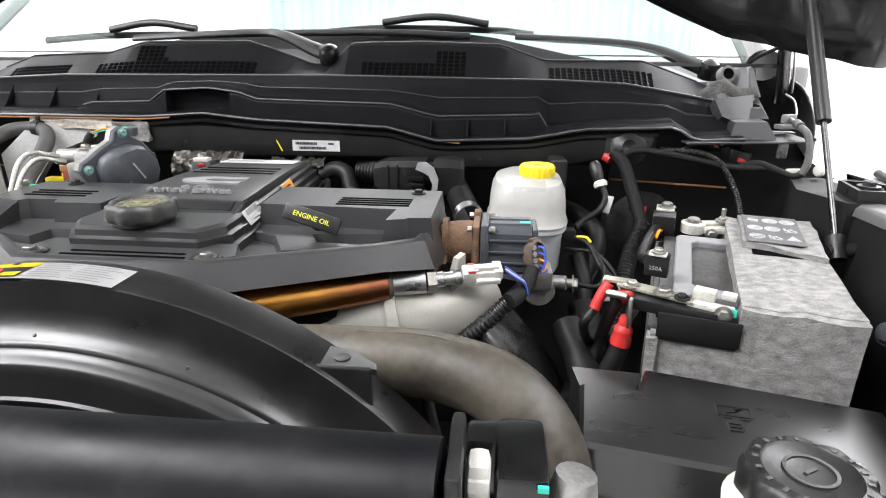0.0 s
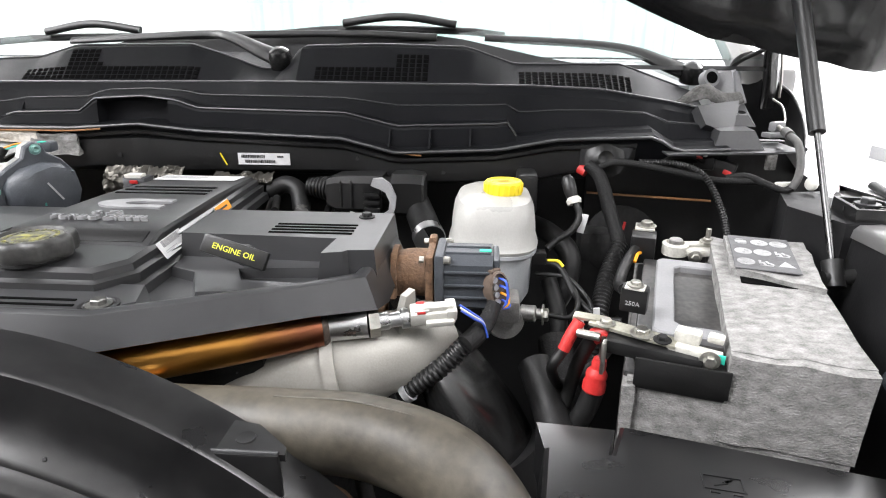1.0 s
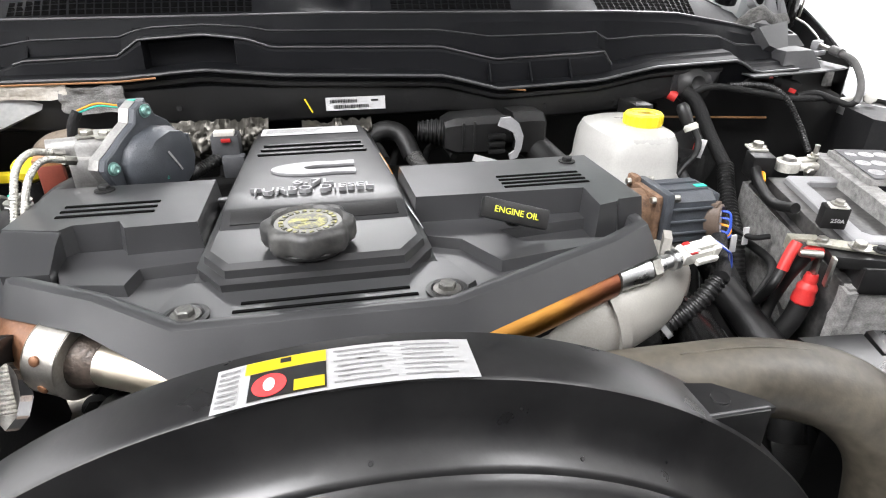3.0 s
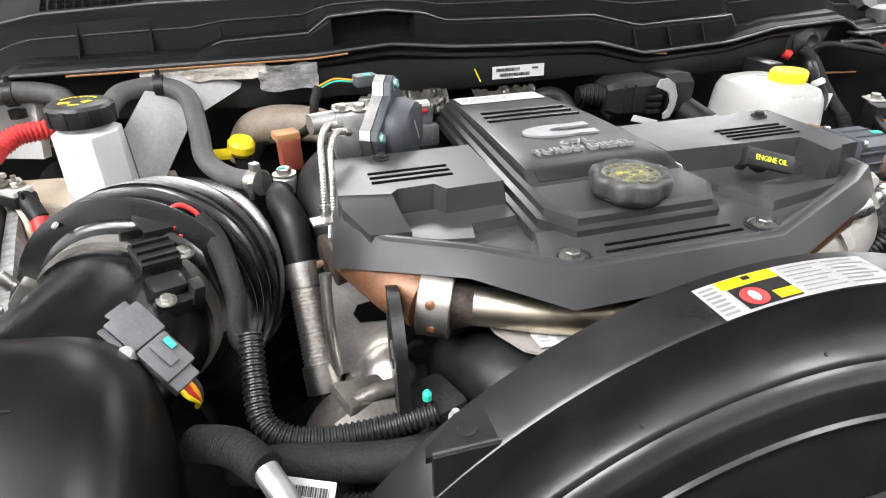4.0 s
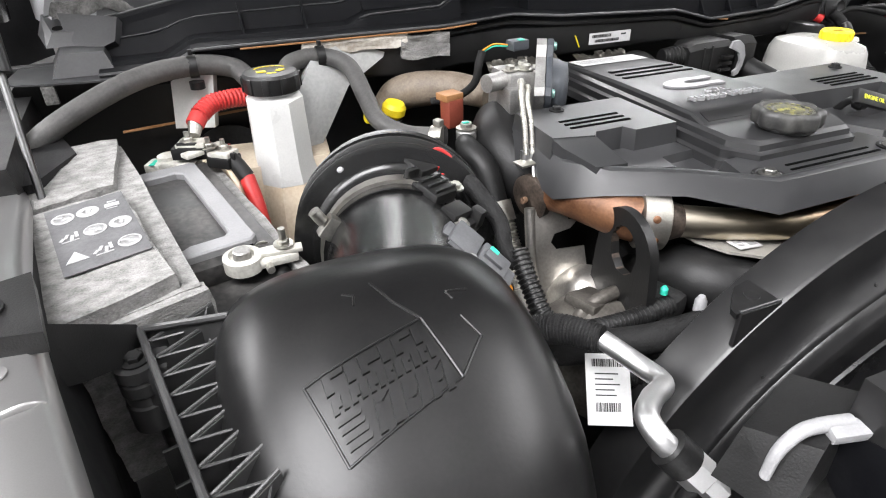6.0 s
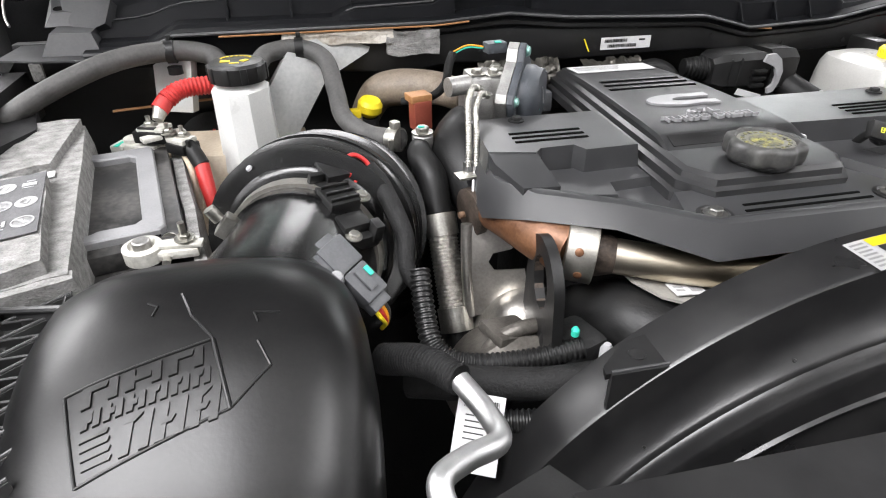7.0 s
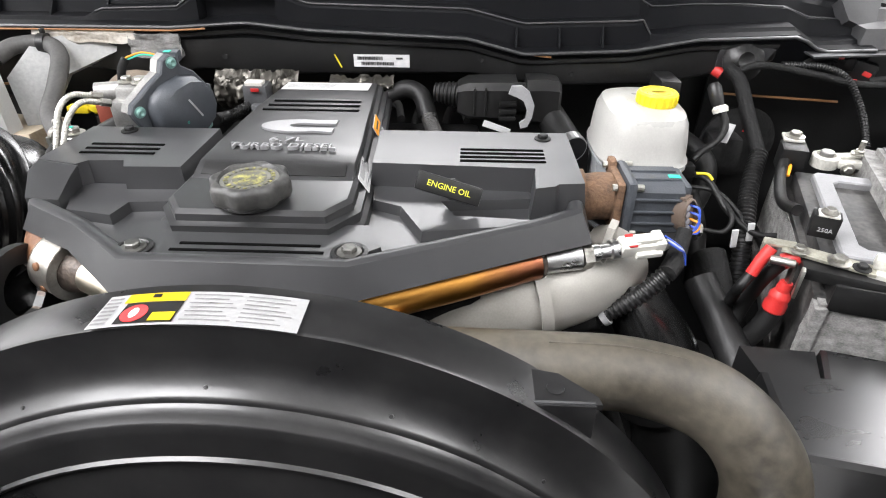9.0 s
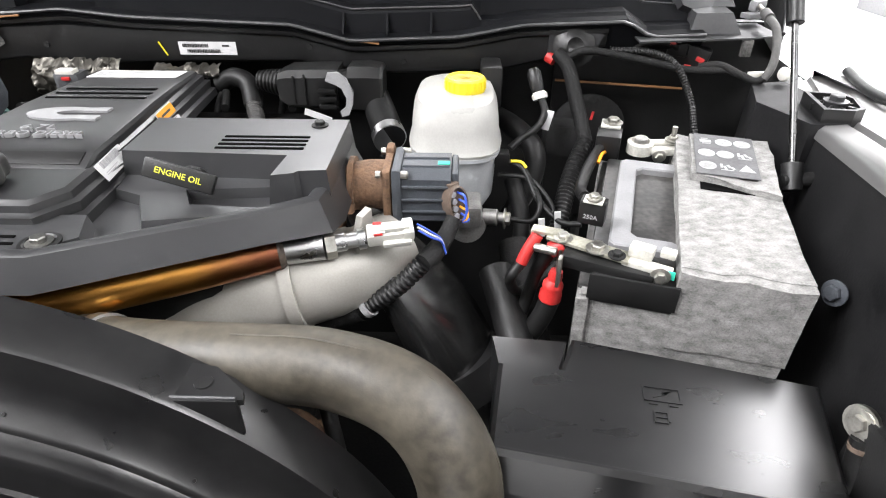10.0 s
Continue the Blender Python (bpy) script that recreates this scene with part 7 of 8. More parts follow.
    part("bolt", hexbolt((-0.704, 0.622, 1.183), r=0.0065), DARK, lug)


air_box()


def intake_tube():
    t = thing("intake_tube", (-0.46, 0.72, 1.05), "black plastic intake tube with a corrugated rubber bellows", "intake tube")
    part("tube", tube([(-0.515, 0.545, 1.158), (-0.497, 0.61, 1.160), (-0.476, 0.68, 1.158), (-0.462, 0.735, 1.157)], [0.074, 0.073, 0.073, 0.073], seg=40), BLACK_GLOSS, t)
    part("collar", tube([(-0.466, 0.722, 1.157), (-0.459, 0.748, 1.156)], [0.076, 0.076], seg=40, sub=3), BLACK_GLOSS, t)
    c = part("hose_clamp", tube([(-0.4625, 0.735, 1.1565), (-0.459, 0.749, 1.156)], 0.0800, seg=44, sub=2), BAND, t, "bright worm-drive hose clamp")
    part("clamp_screw", join(box((-0.530, 0.735, 1.200), (0.014, 0.014, 0.024), 0.002, 0, 0, 40), lathe([(0.006, 0), (0.006, 0.014)], (-0.536, 0.735, 1.208), (-0.5, 0, 0.85), 12)), ZINC, c)
    line = [(-0.459, 0.748, 1.156), (-0.452, 0.775, 1.152), (-0.442, 0.81, 1.143), (-0.428, 0.845, 1.125), (-0.41, 0.87, 1.09), (-0.39, 0.88, 1.03), (-0.37, 0.88, 0.95)]
    pts = curve_points(line, 10)
    rr_ = [0.084, 0.084, 0.092, 0.098, 0.094, 0.100, 0.106, 0.102, 0.105, 0.110, 0.106, 0.108, 0.112, 0.107, 0.108, 0.110, 0.104]
    part("bellows", tube(line, rr_ + [0.10, 0.098, 0.10, 0.095, 0.09, 0.09], seg=48, sub=10), BLACK_GLOSS, t, "glossy corrugated rubber bellows", angle=50)
    for k in range(5):
        q = pts[4 + 6 * k]
        d = (pts[5 + 6 * k] - pts[3 + 6 * k]).normalized()
        part("bellows_ring", lathe([(0.100 + 0.002 * k, -0.004), (0.1085 + 0.0015 * k, -0.001), (0.1085 + 0.0015 * k, 0.001), (0.100 + 0.002 * k, 0.004)], q, d, 48), BLACK_GLOSS, t)
    for k, r_ in enumerate((0.0885, 0.094, 0.0995, 0.1055, 0.110)):
        q = pts[2 + 3 * k]
        d = (pts[3 + 3 * k] - pts[1 + 3 * k]).normalized()
        part("bellows_fold", lathe([(r_ - 0.006, -0.006), (r_ - 0.001, -0.003), (r_ + 0.001, 0.0), (r_ - 0.001, 0.003), (r_ - 0.006, 0.006)], q, d, 56), BLACK_GLOSS, t)
    part("seam_dot", lathe([(0.0035, 0), (0.003, 0.002)], (-0.505, 0.775, 1.240), (-0.5, -0.3, 0.8), 12), LIGHTGREY, t)
    # flow sensor on the tube and its wiring
    s = thing("air_flow_sensor", (-0.42, 0.70, 1.2), "black air flow sensor with a clipped plug on the intake tube", "sensor")
    m = frame_of((-0.418, 0.712, 1.207), (0.40, -0.80, -0.28), (0.80, 0.42, -0.10))
    body = part("sensor_body", join(local_box(m, (0.004, 0, -0.004), (0.062, 0.040, 0.016), 0.004), local_box(m, (-0.016, 0.0, 0.010), (0.030, 0.034, 0.018), 0.004), local_box(m, (0.016, -0.004, 0.008), (0.020, 0.028, 0.012), 0.003), local_box(m, (-0.036, -0.002, 0.006), (0.016, 0.026, 0.018), 0.003)), BLACK, s)
    for k in range(3):
        part("rib", local_box(m, (-0.026 + 0.010 * k, 0.0, 0.0205), (0.0022, 0.030, 0.004), 0.0008), BLACK, body)
    part("clip_loop", local_box(m, (-0.044, -0.010, 0.018), (0.006, 0.016, 0.012), 0.002), BLACK, body)
    part("side_lug", local_box(m, (0.030, 0.014, 0.006), (0.014, 0.010, 0.020), 0.002), BLACK, body)
    part("screw", hexbolt(m @ V(-0.008, 0.020, 0.016), tuple(m.to_3x3() @ V(0, 0, 1)), 0.0055), ZINC, body)
    part("screw", hexbolt(m @ V(0.030, -0.010, 0.006), tuple(m.to_3x3() @ V(0, 0, 1)), 0.005), ZINC, body)
    part("plug", join(local_box(m, (-0.052, 0.012, 0.012), (0.030, 0.026, 0.020), 0.003), local_box(m, (-0.066, 0.014, 0.014), (0.012, 0.018, 0.014), 0.002)), BLACK, s)
    part("red_lock", join(local_box(m, (-0.044, 0.028, 0.018), (0.014, 0.008, 0.006), 0.001), local_box(m, (-0.034, 0.030, 0.010), (0.006, 0.006, 0.010), 0.001)), RED, s)
    part("pink_wire", tube([m @ V(-0.052, 0.018, 0.020), m @ V(-0.054, 0.034, 0.030), m @ V(-0.046, 0.046, 0.026), m @ V(-0.036, 0.050, 0.018)], 0.0024), RED, s)
    part("sleeve", tube([m @ V(-0.042, 0.047, 0.022), m @ V(-0.020, 0.054, 0.010), (-0.364, 0.700, 1.190), (-0.366, 0.676, 1.166), (-0.358, 0.664, 1.152)], [0.008, 0.010, 0.009, 0.008, 0.008]), TAPE, s)
    q = thing("grey_wired_plug", (-0.42, 0.62, 1.19), "grey plastic plug with coloured wires on the air box", "plug")
    m = frame_of((-0.418, 0.628, 1.193), (0.55, -0.42, -0.58), (0.72, 0.66, 0.15)) @ Matrix.Scale(0.86, 4)
    clip = part("clip", join(local_box(m, (-0.026, 0.004, 0.002), (0.034, 0.034, 0.016), 0.003), local_box(m, (-0.030, -0.022, 0.0), (0.024, 0.018, 0.022), 0.004), local_box(m, (-0.010, -0.018, 0.004), (0.014, 0.014, 0.014), 0.003), local_box(m, (-0.044, 0.006, -0.004), (0.014, 0.022, 0.012), 0.003)), GREY_PLUG, q)
    part("screw", moved(lathe([(0.0065, 0), (0.0065, 0.005), (0.0045, 0.007)], (-0.012, -0.018, 0.010), seg=16), m), LIGHTGREY, clip)
    so = part("socket", join(local_box(m, (0.010, 0.002, 0.003), (0.036, 0.030, 0.020), 0.003), local_box(m, (0.030, 0.0, 0.001), (0.018, 0.024, 0.015), 0.002), local_box(m, (0.008, 0.002, 0.0145), (0.024, 0.010, 0.005), 0.001)), GREY_PLUG, q)
    part("paint_dab", local_box(m, (0.004, 0.011, 0.0145), (0.011, 0.006, 0.003), 0.001), GREENDAB, so)
    for k, mt in enumerate((YELLOW, RED, ORANGE, INK)):
        part("wire", tube([m @ V(0.036, 0.0045 * (k - 1.5), 0), m @ V(0.046, 0.004 * (k - 1.5), -0.004), m @ V(0.054, 0.001 * k, -0.016), m @ V(0.056, 0.0, -0.030)], 0.0021, seg=8), mt, q)


intake_tube()


def loom_left():
    t = thing("side_wiring_loom", (-0.36, 0.6, 1.1), "black ribbed wiring loom beside the air box", "wiring loom")
    part("ribbed_sleeve", tube([(-0.355, 0.67, 1.165), (-0.356, 0.64, 1.14), (-0.352, 0.612, 1.118), (-0.325, 0.60, 1.105), (-0.27, 0.598, 1.10), (-0.215, 0.595, 1.108)], 0.0105, rib=0.0016, pitch=0.005), BLACK, t)
    part("taped_run", tube([(-0.38, 0.60, 1.09), (-0.345, 0.585, 1.10), (-0.31, 0.575, 1.10), (-0.26, 0.56, 1.105), (-0.20, 0.555, 1.11)], [0.012, 0.016, 0.016, 0.015, 0.014]), TAPE, t)
    part("ribbed_branch", tube([(-0.31, 0.545, 1.085), (-0.27, 0.535, 1.09), (-0.225, 0.535, 1.10), (-0.205, 0.55, 1.115)], 0.0105, rib=0.0016, pitch=0.005), BLACK, t)
    part("clip", lathe([(0.006, 0), (0.006, 0.012), (0.003, 0.018)], (-0.208, 0.565, 1.118), (0, 0, 1), 12), LIGHTGREY, t)
    part("clip", lathe([(0.004, 0), (0.004, 0.006), (0.002, 0.009)], (-0.222, 0.600, 1.120), (0, 0, 1), 12), GREENDAB, t)


loom_left()


def refrigerant_pipe():
    t = thing("refrigerant_pipe", (-0.345, 0.5, 1.1), "bare bent aluminium pipe with a braided end", "pipe")
    part("pipe", tube([(-0.347, 0.536, 1.150), (-0.333, 0.505, 1.143), (-0.332, 0.477, 1.146), (-0.358, 0.460, 1.156), (-0.380, 0.441, 1.166), (-0.382, 0.426, 1.162), (-0.374, 0.415, 1.152)], 0.0086, seg=18), ALUPIPE, t)
    part("fitting", tube([(-0.378, 0.420, 1.157), (-0.368, 0.411, 1.146)], 0.0142, seg=24, sub=2), RUBBER, t)
    part("nut", lathe([(0.011, 0), (0.0135, 0.002), (0.0135, 0.018), (0.010, 0.021), (0.010, 0.035)], (-0.370, 0.4125, 1.148), (0.58, -0.50, -0.64), 6), ALUPIPE, t)
    part("braid", tube([(-0.40, 0.60, 1.125), (-0.37, 0.568, 1.145), (-0.347, 0.536, 1.150)], [0.014, 0.014, 0.0125], rib=0.0006, pitch=0.003), TAPE, t, "black braided sleeve")
    g = thing("paper_tag", (-0.345, 0.52, 1.07), "white paper tag with barcodes hung on a hose", "tag")
    m = frame_of((-0.360, 0.522, 1.066), (0.036, -0.017, 0.0), (0.022, 0.040, 0.041))
    card = part("card", moved(box((0.020, 0.032, 0.0), (0.040, 0.064, 0.0012), 0.0005), m), LABEL, g)
    part("print", bars(m @ Matrix.Translation((0, 0, 0.0008)), barcode(0.006, 0.052, 0.036, 0.059, 21) + barcode(0.008, 0.012, 0.030, 0.020, 22) + text_lines(0.008, 0.024, 0.034, 0.048, 5, 7, 0.25)), INK, card)


refrigerant_pipe()


# ---------- turbo side: actuator, brackets, flexible pipe ----------
TANCAST = material("dusty_tan_casting", (0.13, 0.10, 0.075), (0.24, 0.20, 0.155), 0.5, 0.65, scale=40, fine=300, bump=0.3)




GREENZINC = material("green_passivated_steel", (0.16, 0.30, 0.27), (0.24, 0.40, 0.36), 0.35, 0.5, metal=0.5, scale=60, fine=400)


def throttle_actuator():
    t = thing("throttle_actuator", (-0.205, 0.95, 1.2), "cast aluminium throttle body with a dark grey rounded motor cover", "throttle body")
    # motor cover: a flat flange with two bolt ears and a stepped dome, facing the engine's middle
    m = frame_of((-0.180, 0.925, 1.2455), (0.5, 0.85, 0), (0, 0, 1))
    ears = [(-0.060, 0.018), (-0.064, 0.008), (-0.060, -0.002), (-0.050, -0.020), (-0.034, -0.036), (-0.010, -0.043), (0.022, -0.040), (0.042, -0.026), (0.050, -0.004), (0.047, 0.020), (0.032, 0.040), (0.016, 0.050), (0.012, 0.062), (0.002, 0.066), (-0.009, 0.060), (-0.014, 0.046), (-0.032, 0.036), (-0.046, 0.026)]
    dome = [(-0.044, 0.010), (-0.042, -0.018), (-0.028, -0.033), (-0.006, -0.039), (0.020, -0.036), (0.038, -0.023), (0.045, -0.003), (0.042, 0.018), (0.028, 0.035), (0.006, 0.040), (-0.020, 0.034), (-0.036, 0.024)]
    lay = lambda p, z: [m @ V(x, y, z) for x, y in p]
    part("backing_plate", loft([lay(ears, -0.014), lay(ears, -0.001)]), ALU, t)
    cover = part("motor_cover", join(loft([lay(ears, 0.0), lay(ears, 0.007), lay(offset_poly(ears, -0.0015), 0.0085)]), loft([lay(dome, 0.006), lay(offset_poly(dome, -0.001), 0.016), lay(offset_poly(dome, -0.004), 0.022), lay([(x * 0.80 + 0.006, y * 0.84) for x, y in dome], 0.029), lay([(x * 0.55 + 0.012, y * 0.62) for x, y in dome], 0.031)])), GREYPAINT, t, "dark grey moulded motor cover")
    for x, y in ((-0.053, 0.008), (0.003, 0.056), (0.036, -0.033)):
        part("ear_bolt", moved(join(lathe([(0.0055, 0), (0.0055, 0.004), (0.0035, 0.005), (0.0015, 0.0035)], (x, y, 0.008), seg=18), lathe([(0.0075, 0), (0.0072, 0.001)], (x, y, 0.008), seg=18)), m), GREENZINC, cover, "green-tinted bolt")
    part("paint_dot", moved(lathe([(0.0028, 0), (0.002, 0.0008)], (-0.006, -0.014, 0.0302), seg=12), m), GREENDAB, cover)
    for k, (x, w_, h) in enumerate(((0.026, 0.003, 0.030), (0.031, 0.0025, 0.022), (0.036, 0.003, 0.026), (0.021, 0.008, 0.003), (0.030, 0.010, 0.003))):
        part("moulded_rib", moved(box((x, 0.012 if k < 3 else -0.020 + 0.006 * (k - 3), 0.0265), (w_, h, 0.008), 0.0008), m), GREYPAINT, cover)
    part("print", moved(join(*[box((0.002 + 0.0022 * k, 0.012 - 0.0036 * k, 0.0316), (0.0042, 0.0022, 0.0008), 0, -58) for k in range(7)]), m), PRINT, cover, "pale plain print")
    part("body", join(box((-0.222, 0.935, 1.248), (0.045, 0.060, 0.055), 0.006), box((-0.235, 0.915, 1.242), (0.03, 0.04, 0.035), 0.005), lathe([(0.028, 0), (0.028, 0.05)], (-0.225, 0.945, 1.21), seg=24), lathe([(0.012, 0), (0.012, 0.03)], (-0.245, 0.925, 1.265), (-1, -0.3, 0), 16)), ALU, t)
    for d in ((-0.215, 0.92, 1.277), (-0.235, 0.925, 1.277), (-0.205, 0.945, 1.276)):
        part("bolt", hexbolt(d, r=0.007), ZINC, t)
    p_ = part("plug", box((-0.198, 0.975, 1.297), (0.028, 0.020, 0.014), 0.003, 10), GREYPAINT, t)
    part("paint_dab", box((-0.196, 0.969, 1.3045), (0.008, 0.008, 0.001)), GREENDAB, p_)
    for k, mt in enumerate((GREENDAB, ORANGE)):
        part("wire", tube([(-0.213, 0.975, 1.296 + 0.002 * k), (-0.235, 0.975, 1.298 + 0.003 * k), (-0.255, 0.97, 1.292 + 0.003 * k)], 0.0011, seg=8), mt, p_)
    part("wire_sleeve", tube([(-0.255, 0.97, 1.294), (-0.262, 0.965, 1.28), (-0.268, 0.965, 1.255), (-0.285, 0.98, 1.235), (-0.32, 1.0, 1.225)], 0.0055), TAPE, t)
    part("intake_elbow", tube([(-0.24, 0.94, 1.20), (-0.262, 0.90, 1.19), (-0.255, 0.86, 1.165), (-0.235, 0.83, 1.13)], [0.036, 0.038, 0.038, 0.036], seg=24), RUBBER, t, "ribbed black rubber elbow")
    part("tan_pipe", tube([(-0.37, 1.10, 1.17), (-0.345, 1.095, 1.21), (-0.31, 1.08, 1.222), (-0.26, 1.05, 1.225), (-0.23, 0.99, 1.225)], [0.022, 0.026, 0.027, 0.024, 0.020], seg=20), TANCAST, t, "dusty tan casting")
    # steel capillary lines down to the pressure sensor
    l = thing("sensor_lines", (-0.27, 0.80, 1.2), "two thin corrugated steel sensor lines with pale fittings", "sensor lines")
    for k in range(2):
        x = -0.272 + 0.009 * k
        part("line", tube([(x + 0.022, 0.868, 1.276 - 0.008 * k), (x + 0.012, 0.848, 1.282 - 0.008 * k), (x + 0.003, 0.832, 1.270 - 0.008 * k), (x, 0.815, 1.24), (x - 0.003, 0.802, 1.208)], 0.0036, rib=0.0004, pitch=0.003, seg=12), BRAID, l)
        part("fitting", lathe([(0.005, 0), (0.005, 0.012)], (x + 0.022, 0.868, 1.276 - 0.008 * k), (0.5, 0.7, -0.3), 6), ZINC, l)
        part("foot", lathe([(0.0052, 0), (0.0052, 0.02)], (x - 0.003, 0.803, 1.192), (0, 0.2, 1), 12), STEEL, l)
    part("bracket", box((-0.268, 0.798, 1.200), (0.045, 0.020, 0.003), 0.001, 8), ZINC, l)
    v = thing("flap_valve", (-0.265, 0.79, 1.15), "burnt round flap valve housing on the exhaust pipe", "valve")
    part("housing", lathe([(0.024, 0), (0.028, 0.002), (0.028, 0.012), (0.024, 0.014), (0.024, 0.028), (0.026, 0.034)], (-0.281, 0.782, 1.160), (0.93, 0.25, 0.05), 28), BURNT, v)
    part("rod", tube([(-0.272, 0.790, 1.198), (-0.276, 0.775, 1.175), (-0.272, 0.770, 1.148)], 0.0022), STEEL, v)
    part("spindle", lathe([(0.004, 0), (0.004, 0.006)], (-0.285, 0.780, 1.160), (-0.93, -0.25, 0), 12), RUST, v)


throttle_actuator()


def flexible_pipe():
    t = thing("flexible_pipe", (-0.303, 0.77, 1.0), "steel-braided flexible pipe with crimped ends and a rubber elbow", "flexible pipe")
    part("braid", tube([(-0.3055, 0.806, 1.124), (-0.302, 0.752, 1.045)], 0.0180, rib=0.0014, pitch=0.0042, seg=24), BRAID, t, "woven steel sleeve")
    part("ferrule", tube([(-0.3065, 0.818, 1.143), (-0.3053, 0.804, 1.121)], 0.0200, sub=2, seg=24), ZINC, t)
    part("ferrule", tube([(-0.3025, 0.756, 1.050), (-0.301, 0.740, 1.026)], 0.0200, sub=2, seg=24), ZINC, t)
    part("elbow", tube([(-0.3065, 0.818, 1.143), (-0.309, 0.845, 1.178), (-0.318, 0.872, 1.196), (-0.316, 0.892, 1.20)], [0.016, 0.018, 0.016, 0.013], seg=20), RUBBER, t)
    part("lower_hose", tube([(-0.301, 0.740, 1.026), (-0.300, 0.725, 1.0), (-0.29, 0.70, 0.93)], 0.014), RUBBER, t)
    b = part("banjo", lathe([(0.012, -0.014), (0.0135, -0.006), (0.0135, 0.004), (0.010, 0.008)], (-0.310, 0.900, 1.208), seg=20), ALU, t)
    part("bolt", hexbolt((-0.310, 0.900, 1.216), r=0.0085), ZINC, b)
    part("paint_dab", box((-0.312, 0.898, 1.2245), (0.008, 0.005, 0.001)), GREENDAB, b)
    part("vertical_pipe", tube([(-0.310, 0.900, 1.19), (-0.312, 0.905, 1.12), (-0.31, 0.90, 1.0)], 0.014), RUBBER, t)
    c = thing("maroon_plug", (-0.308, 0.98, 1.2), "maroon and tan wired plug on the engine side", "plug")
    part("body", box((-0.300, 0.972, 1.215), (0.026, 0.022, 0.040), 0.003, 15), MAROON, c)
    part("top", box((-0.302, 0.975, 1.238), (0.030, 0.026, 0.010), 0.002, 15), TANPAINT, c)
    d = thing("transmission_dipstick", (-0.365, 1.05, 1.18), "yellow dipstick handle on a dark tube", "dipstick")
    part("handle", join(lathe([(0.012, -0.012), (0.018, -0.004), (0.018, 0.006), (0.014, 0.012)], (-0.362, 1.05, 1.205), (0.2, -0.2, 1), 24), box((-0.392, 1.045, 1.199), (0.034, 0.018, 0.012), 0.004)), YELLOW, d)
    part("tube", tube([(-0.362, 1.05, 1.19), (-0.36, 1.06, 1.1), (-0.35, 1.08, 0.95)], 0.012), DARK, d)


flexible_pipe()


def front_brackets():
    t = thing("heat_shield_bracket", (-0.255, 0.73, 1.05), "bare pressed steel bracket with a slot beside the exhaust", "bracket")
    pts = [(-0.284, 0.772, 1.150), (-0.262, 0.772, 1.147), (-0.250, 0.770, 1.140), (-0.240, 0.767, 1.150), (-0.226, 0.762, 1.150), (-0.222, 0.758, 1.133), (-0.234, 0.758, 1.121), (-0.256, 0.758, 1.118), (-0.262, 0.755, 1.109), (-0.256, 0.750, 1.100), (-0.222, 0.742, 1.102), (-0.219, 0.735, 1.072), (-0.250, 0.735, 1.050), (-0.284, 0.742, 1.045)]
    part("sheet", plate(pts, 0.003, 0.0008), BRIGHTSHEET, t)
    part("bolt", hexbolt((-0.232, 0.7625, 1.138), (-0.3, -0.9, 0.3), 0.0068), DARK, t)
    part("edge", tube([(-0.284, 0.772, 1.152), (-0.287, 0.757, 1.10), (-0.286, 0.742, 1.045)], 0.0065), BRIGHTSHEET, t)
    part("round_shield", lathe([(0.004, 0.034), (0.018, 0.031), (0.030, 0.022), (0.037, 0.008), (0.038, 0.0), (0.038, -0.05)], (-0.232, 0.712, 1.050), (0.30, -0.62, 0.72), 32), BRIGHTSHEET, t, "domed bright steel cover")
    part("shield_bolt", hexbolt((-0.206, 0.705, 1.083), (-0.1, -0.8, 0.5), 0.008), DARK, t)
    part("arched_strap", tube([(-0.292, 0.672, 1.040), (-0.290, 0.662, 1.066), (-0.272, 0.654, 1.083), (-0.250, 0.652, 1.082), (-0.240, 0.655, 1.070)], 0.0135, flat=0.42, seg=16), BRIGHTSHEET, t, "arched bare steel strap")
    e = thing("lifting_eye", (-0.225, 0.655, 1.08), "black steel lifting eye with an oval hole", "lifting eye")
    n, seg = 28, []
    m = frame_of((-0.236, 0.648, 1.152), (0.10, 1.0, 0.0), (0, 0, 1)) @ Matrix.Diagonal((1.62, 1.28, 1.0, 1.0))
    outer = [(0.030 * math.cos(a), 0.034 * math.sin(a)) for a in np.linspace(0, math.pi, 15)] + [(-0.034, -0.03), (-0.034, -0.075), (0.034, -0.075), (0.032, -0.03)]
    outer = outer[:15] + [(-0.032, -0.02), (-0.036, -0.08), (0.036, -0.08), (0.032, -0.02)]
    k = len(outer)
    hole = [(0.015 * math.cos(a), 0.022 * math.sin(a) - 0.002) for a in np.linspace(0, math.pi, 15)] + [(0.015 * math.cos(a), 0.022 * math.sin(a) - 0.002) for a in np.linspace(math.pi, 2 * math.pi, 6)[1:5]]
    bm = bmesh.new()
    rows = [[bm.verts.new(m @ V(x, y, z)) for x, y in ring_] for ring_, z in ((outer, 0.005), (hole, 0.005), (hole, -0.005), (outer, -0.005), (outer, 0.005))]
    for a_, b_ in zip(rows, rows[1:]):
        for i in range(k):
            bm.faces.new((a_[i], a_[(i + 1) % k], b_[(i + 1) % k], b_[i]))
    part("eye", bm, SHEET, e)
    part("worn_rim", moved(join(*[box((0.0152 * math.cos(a), 0.0222 * math.sin(a) - 0.002, 0.0), (0.0012, 0.0048, 0.0088), 0, math.degrees(a)) for a in np.linspace(0.2, 2 * math.pi, 20)]), m), BURNT, e, "worn bare rim of the hole")
    part("foot", box((-0.215, 0.66, 1.055), (0.07, 0.03, 0.03), 0.006, 30), DARK, e)
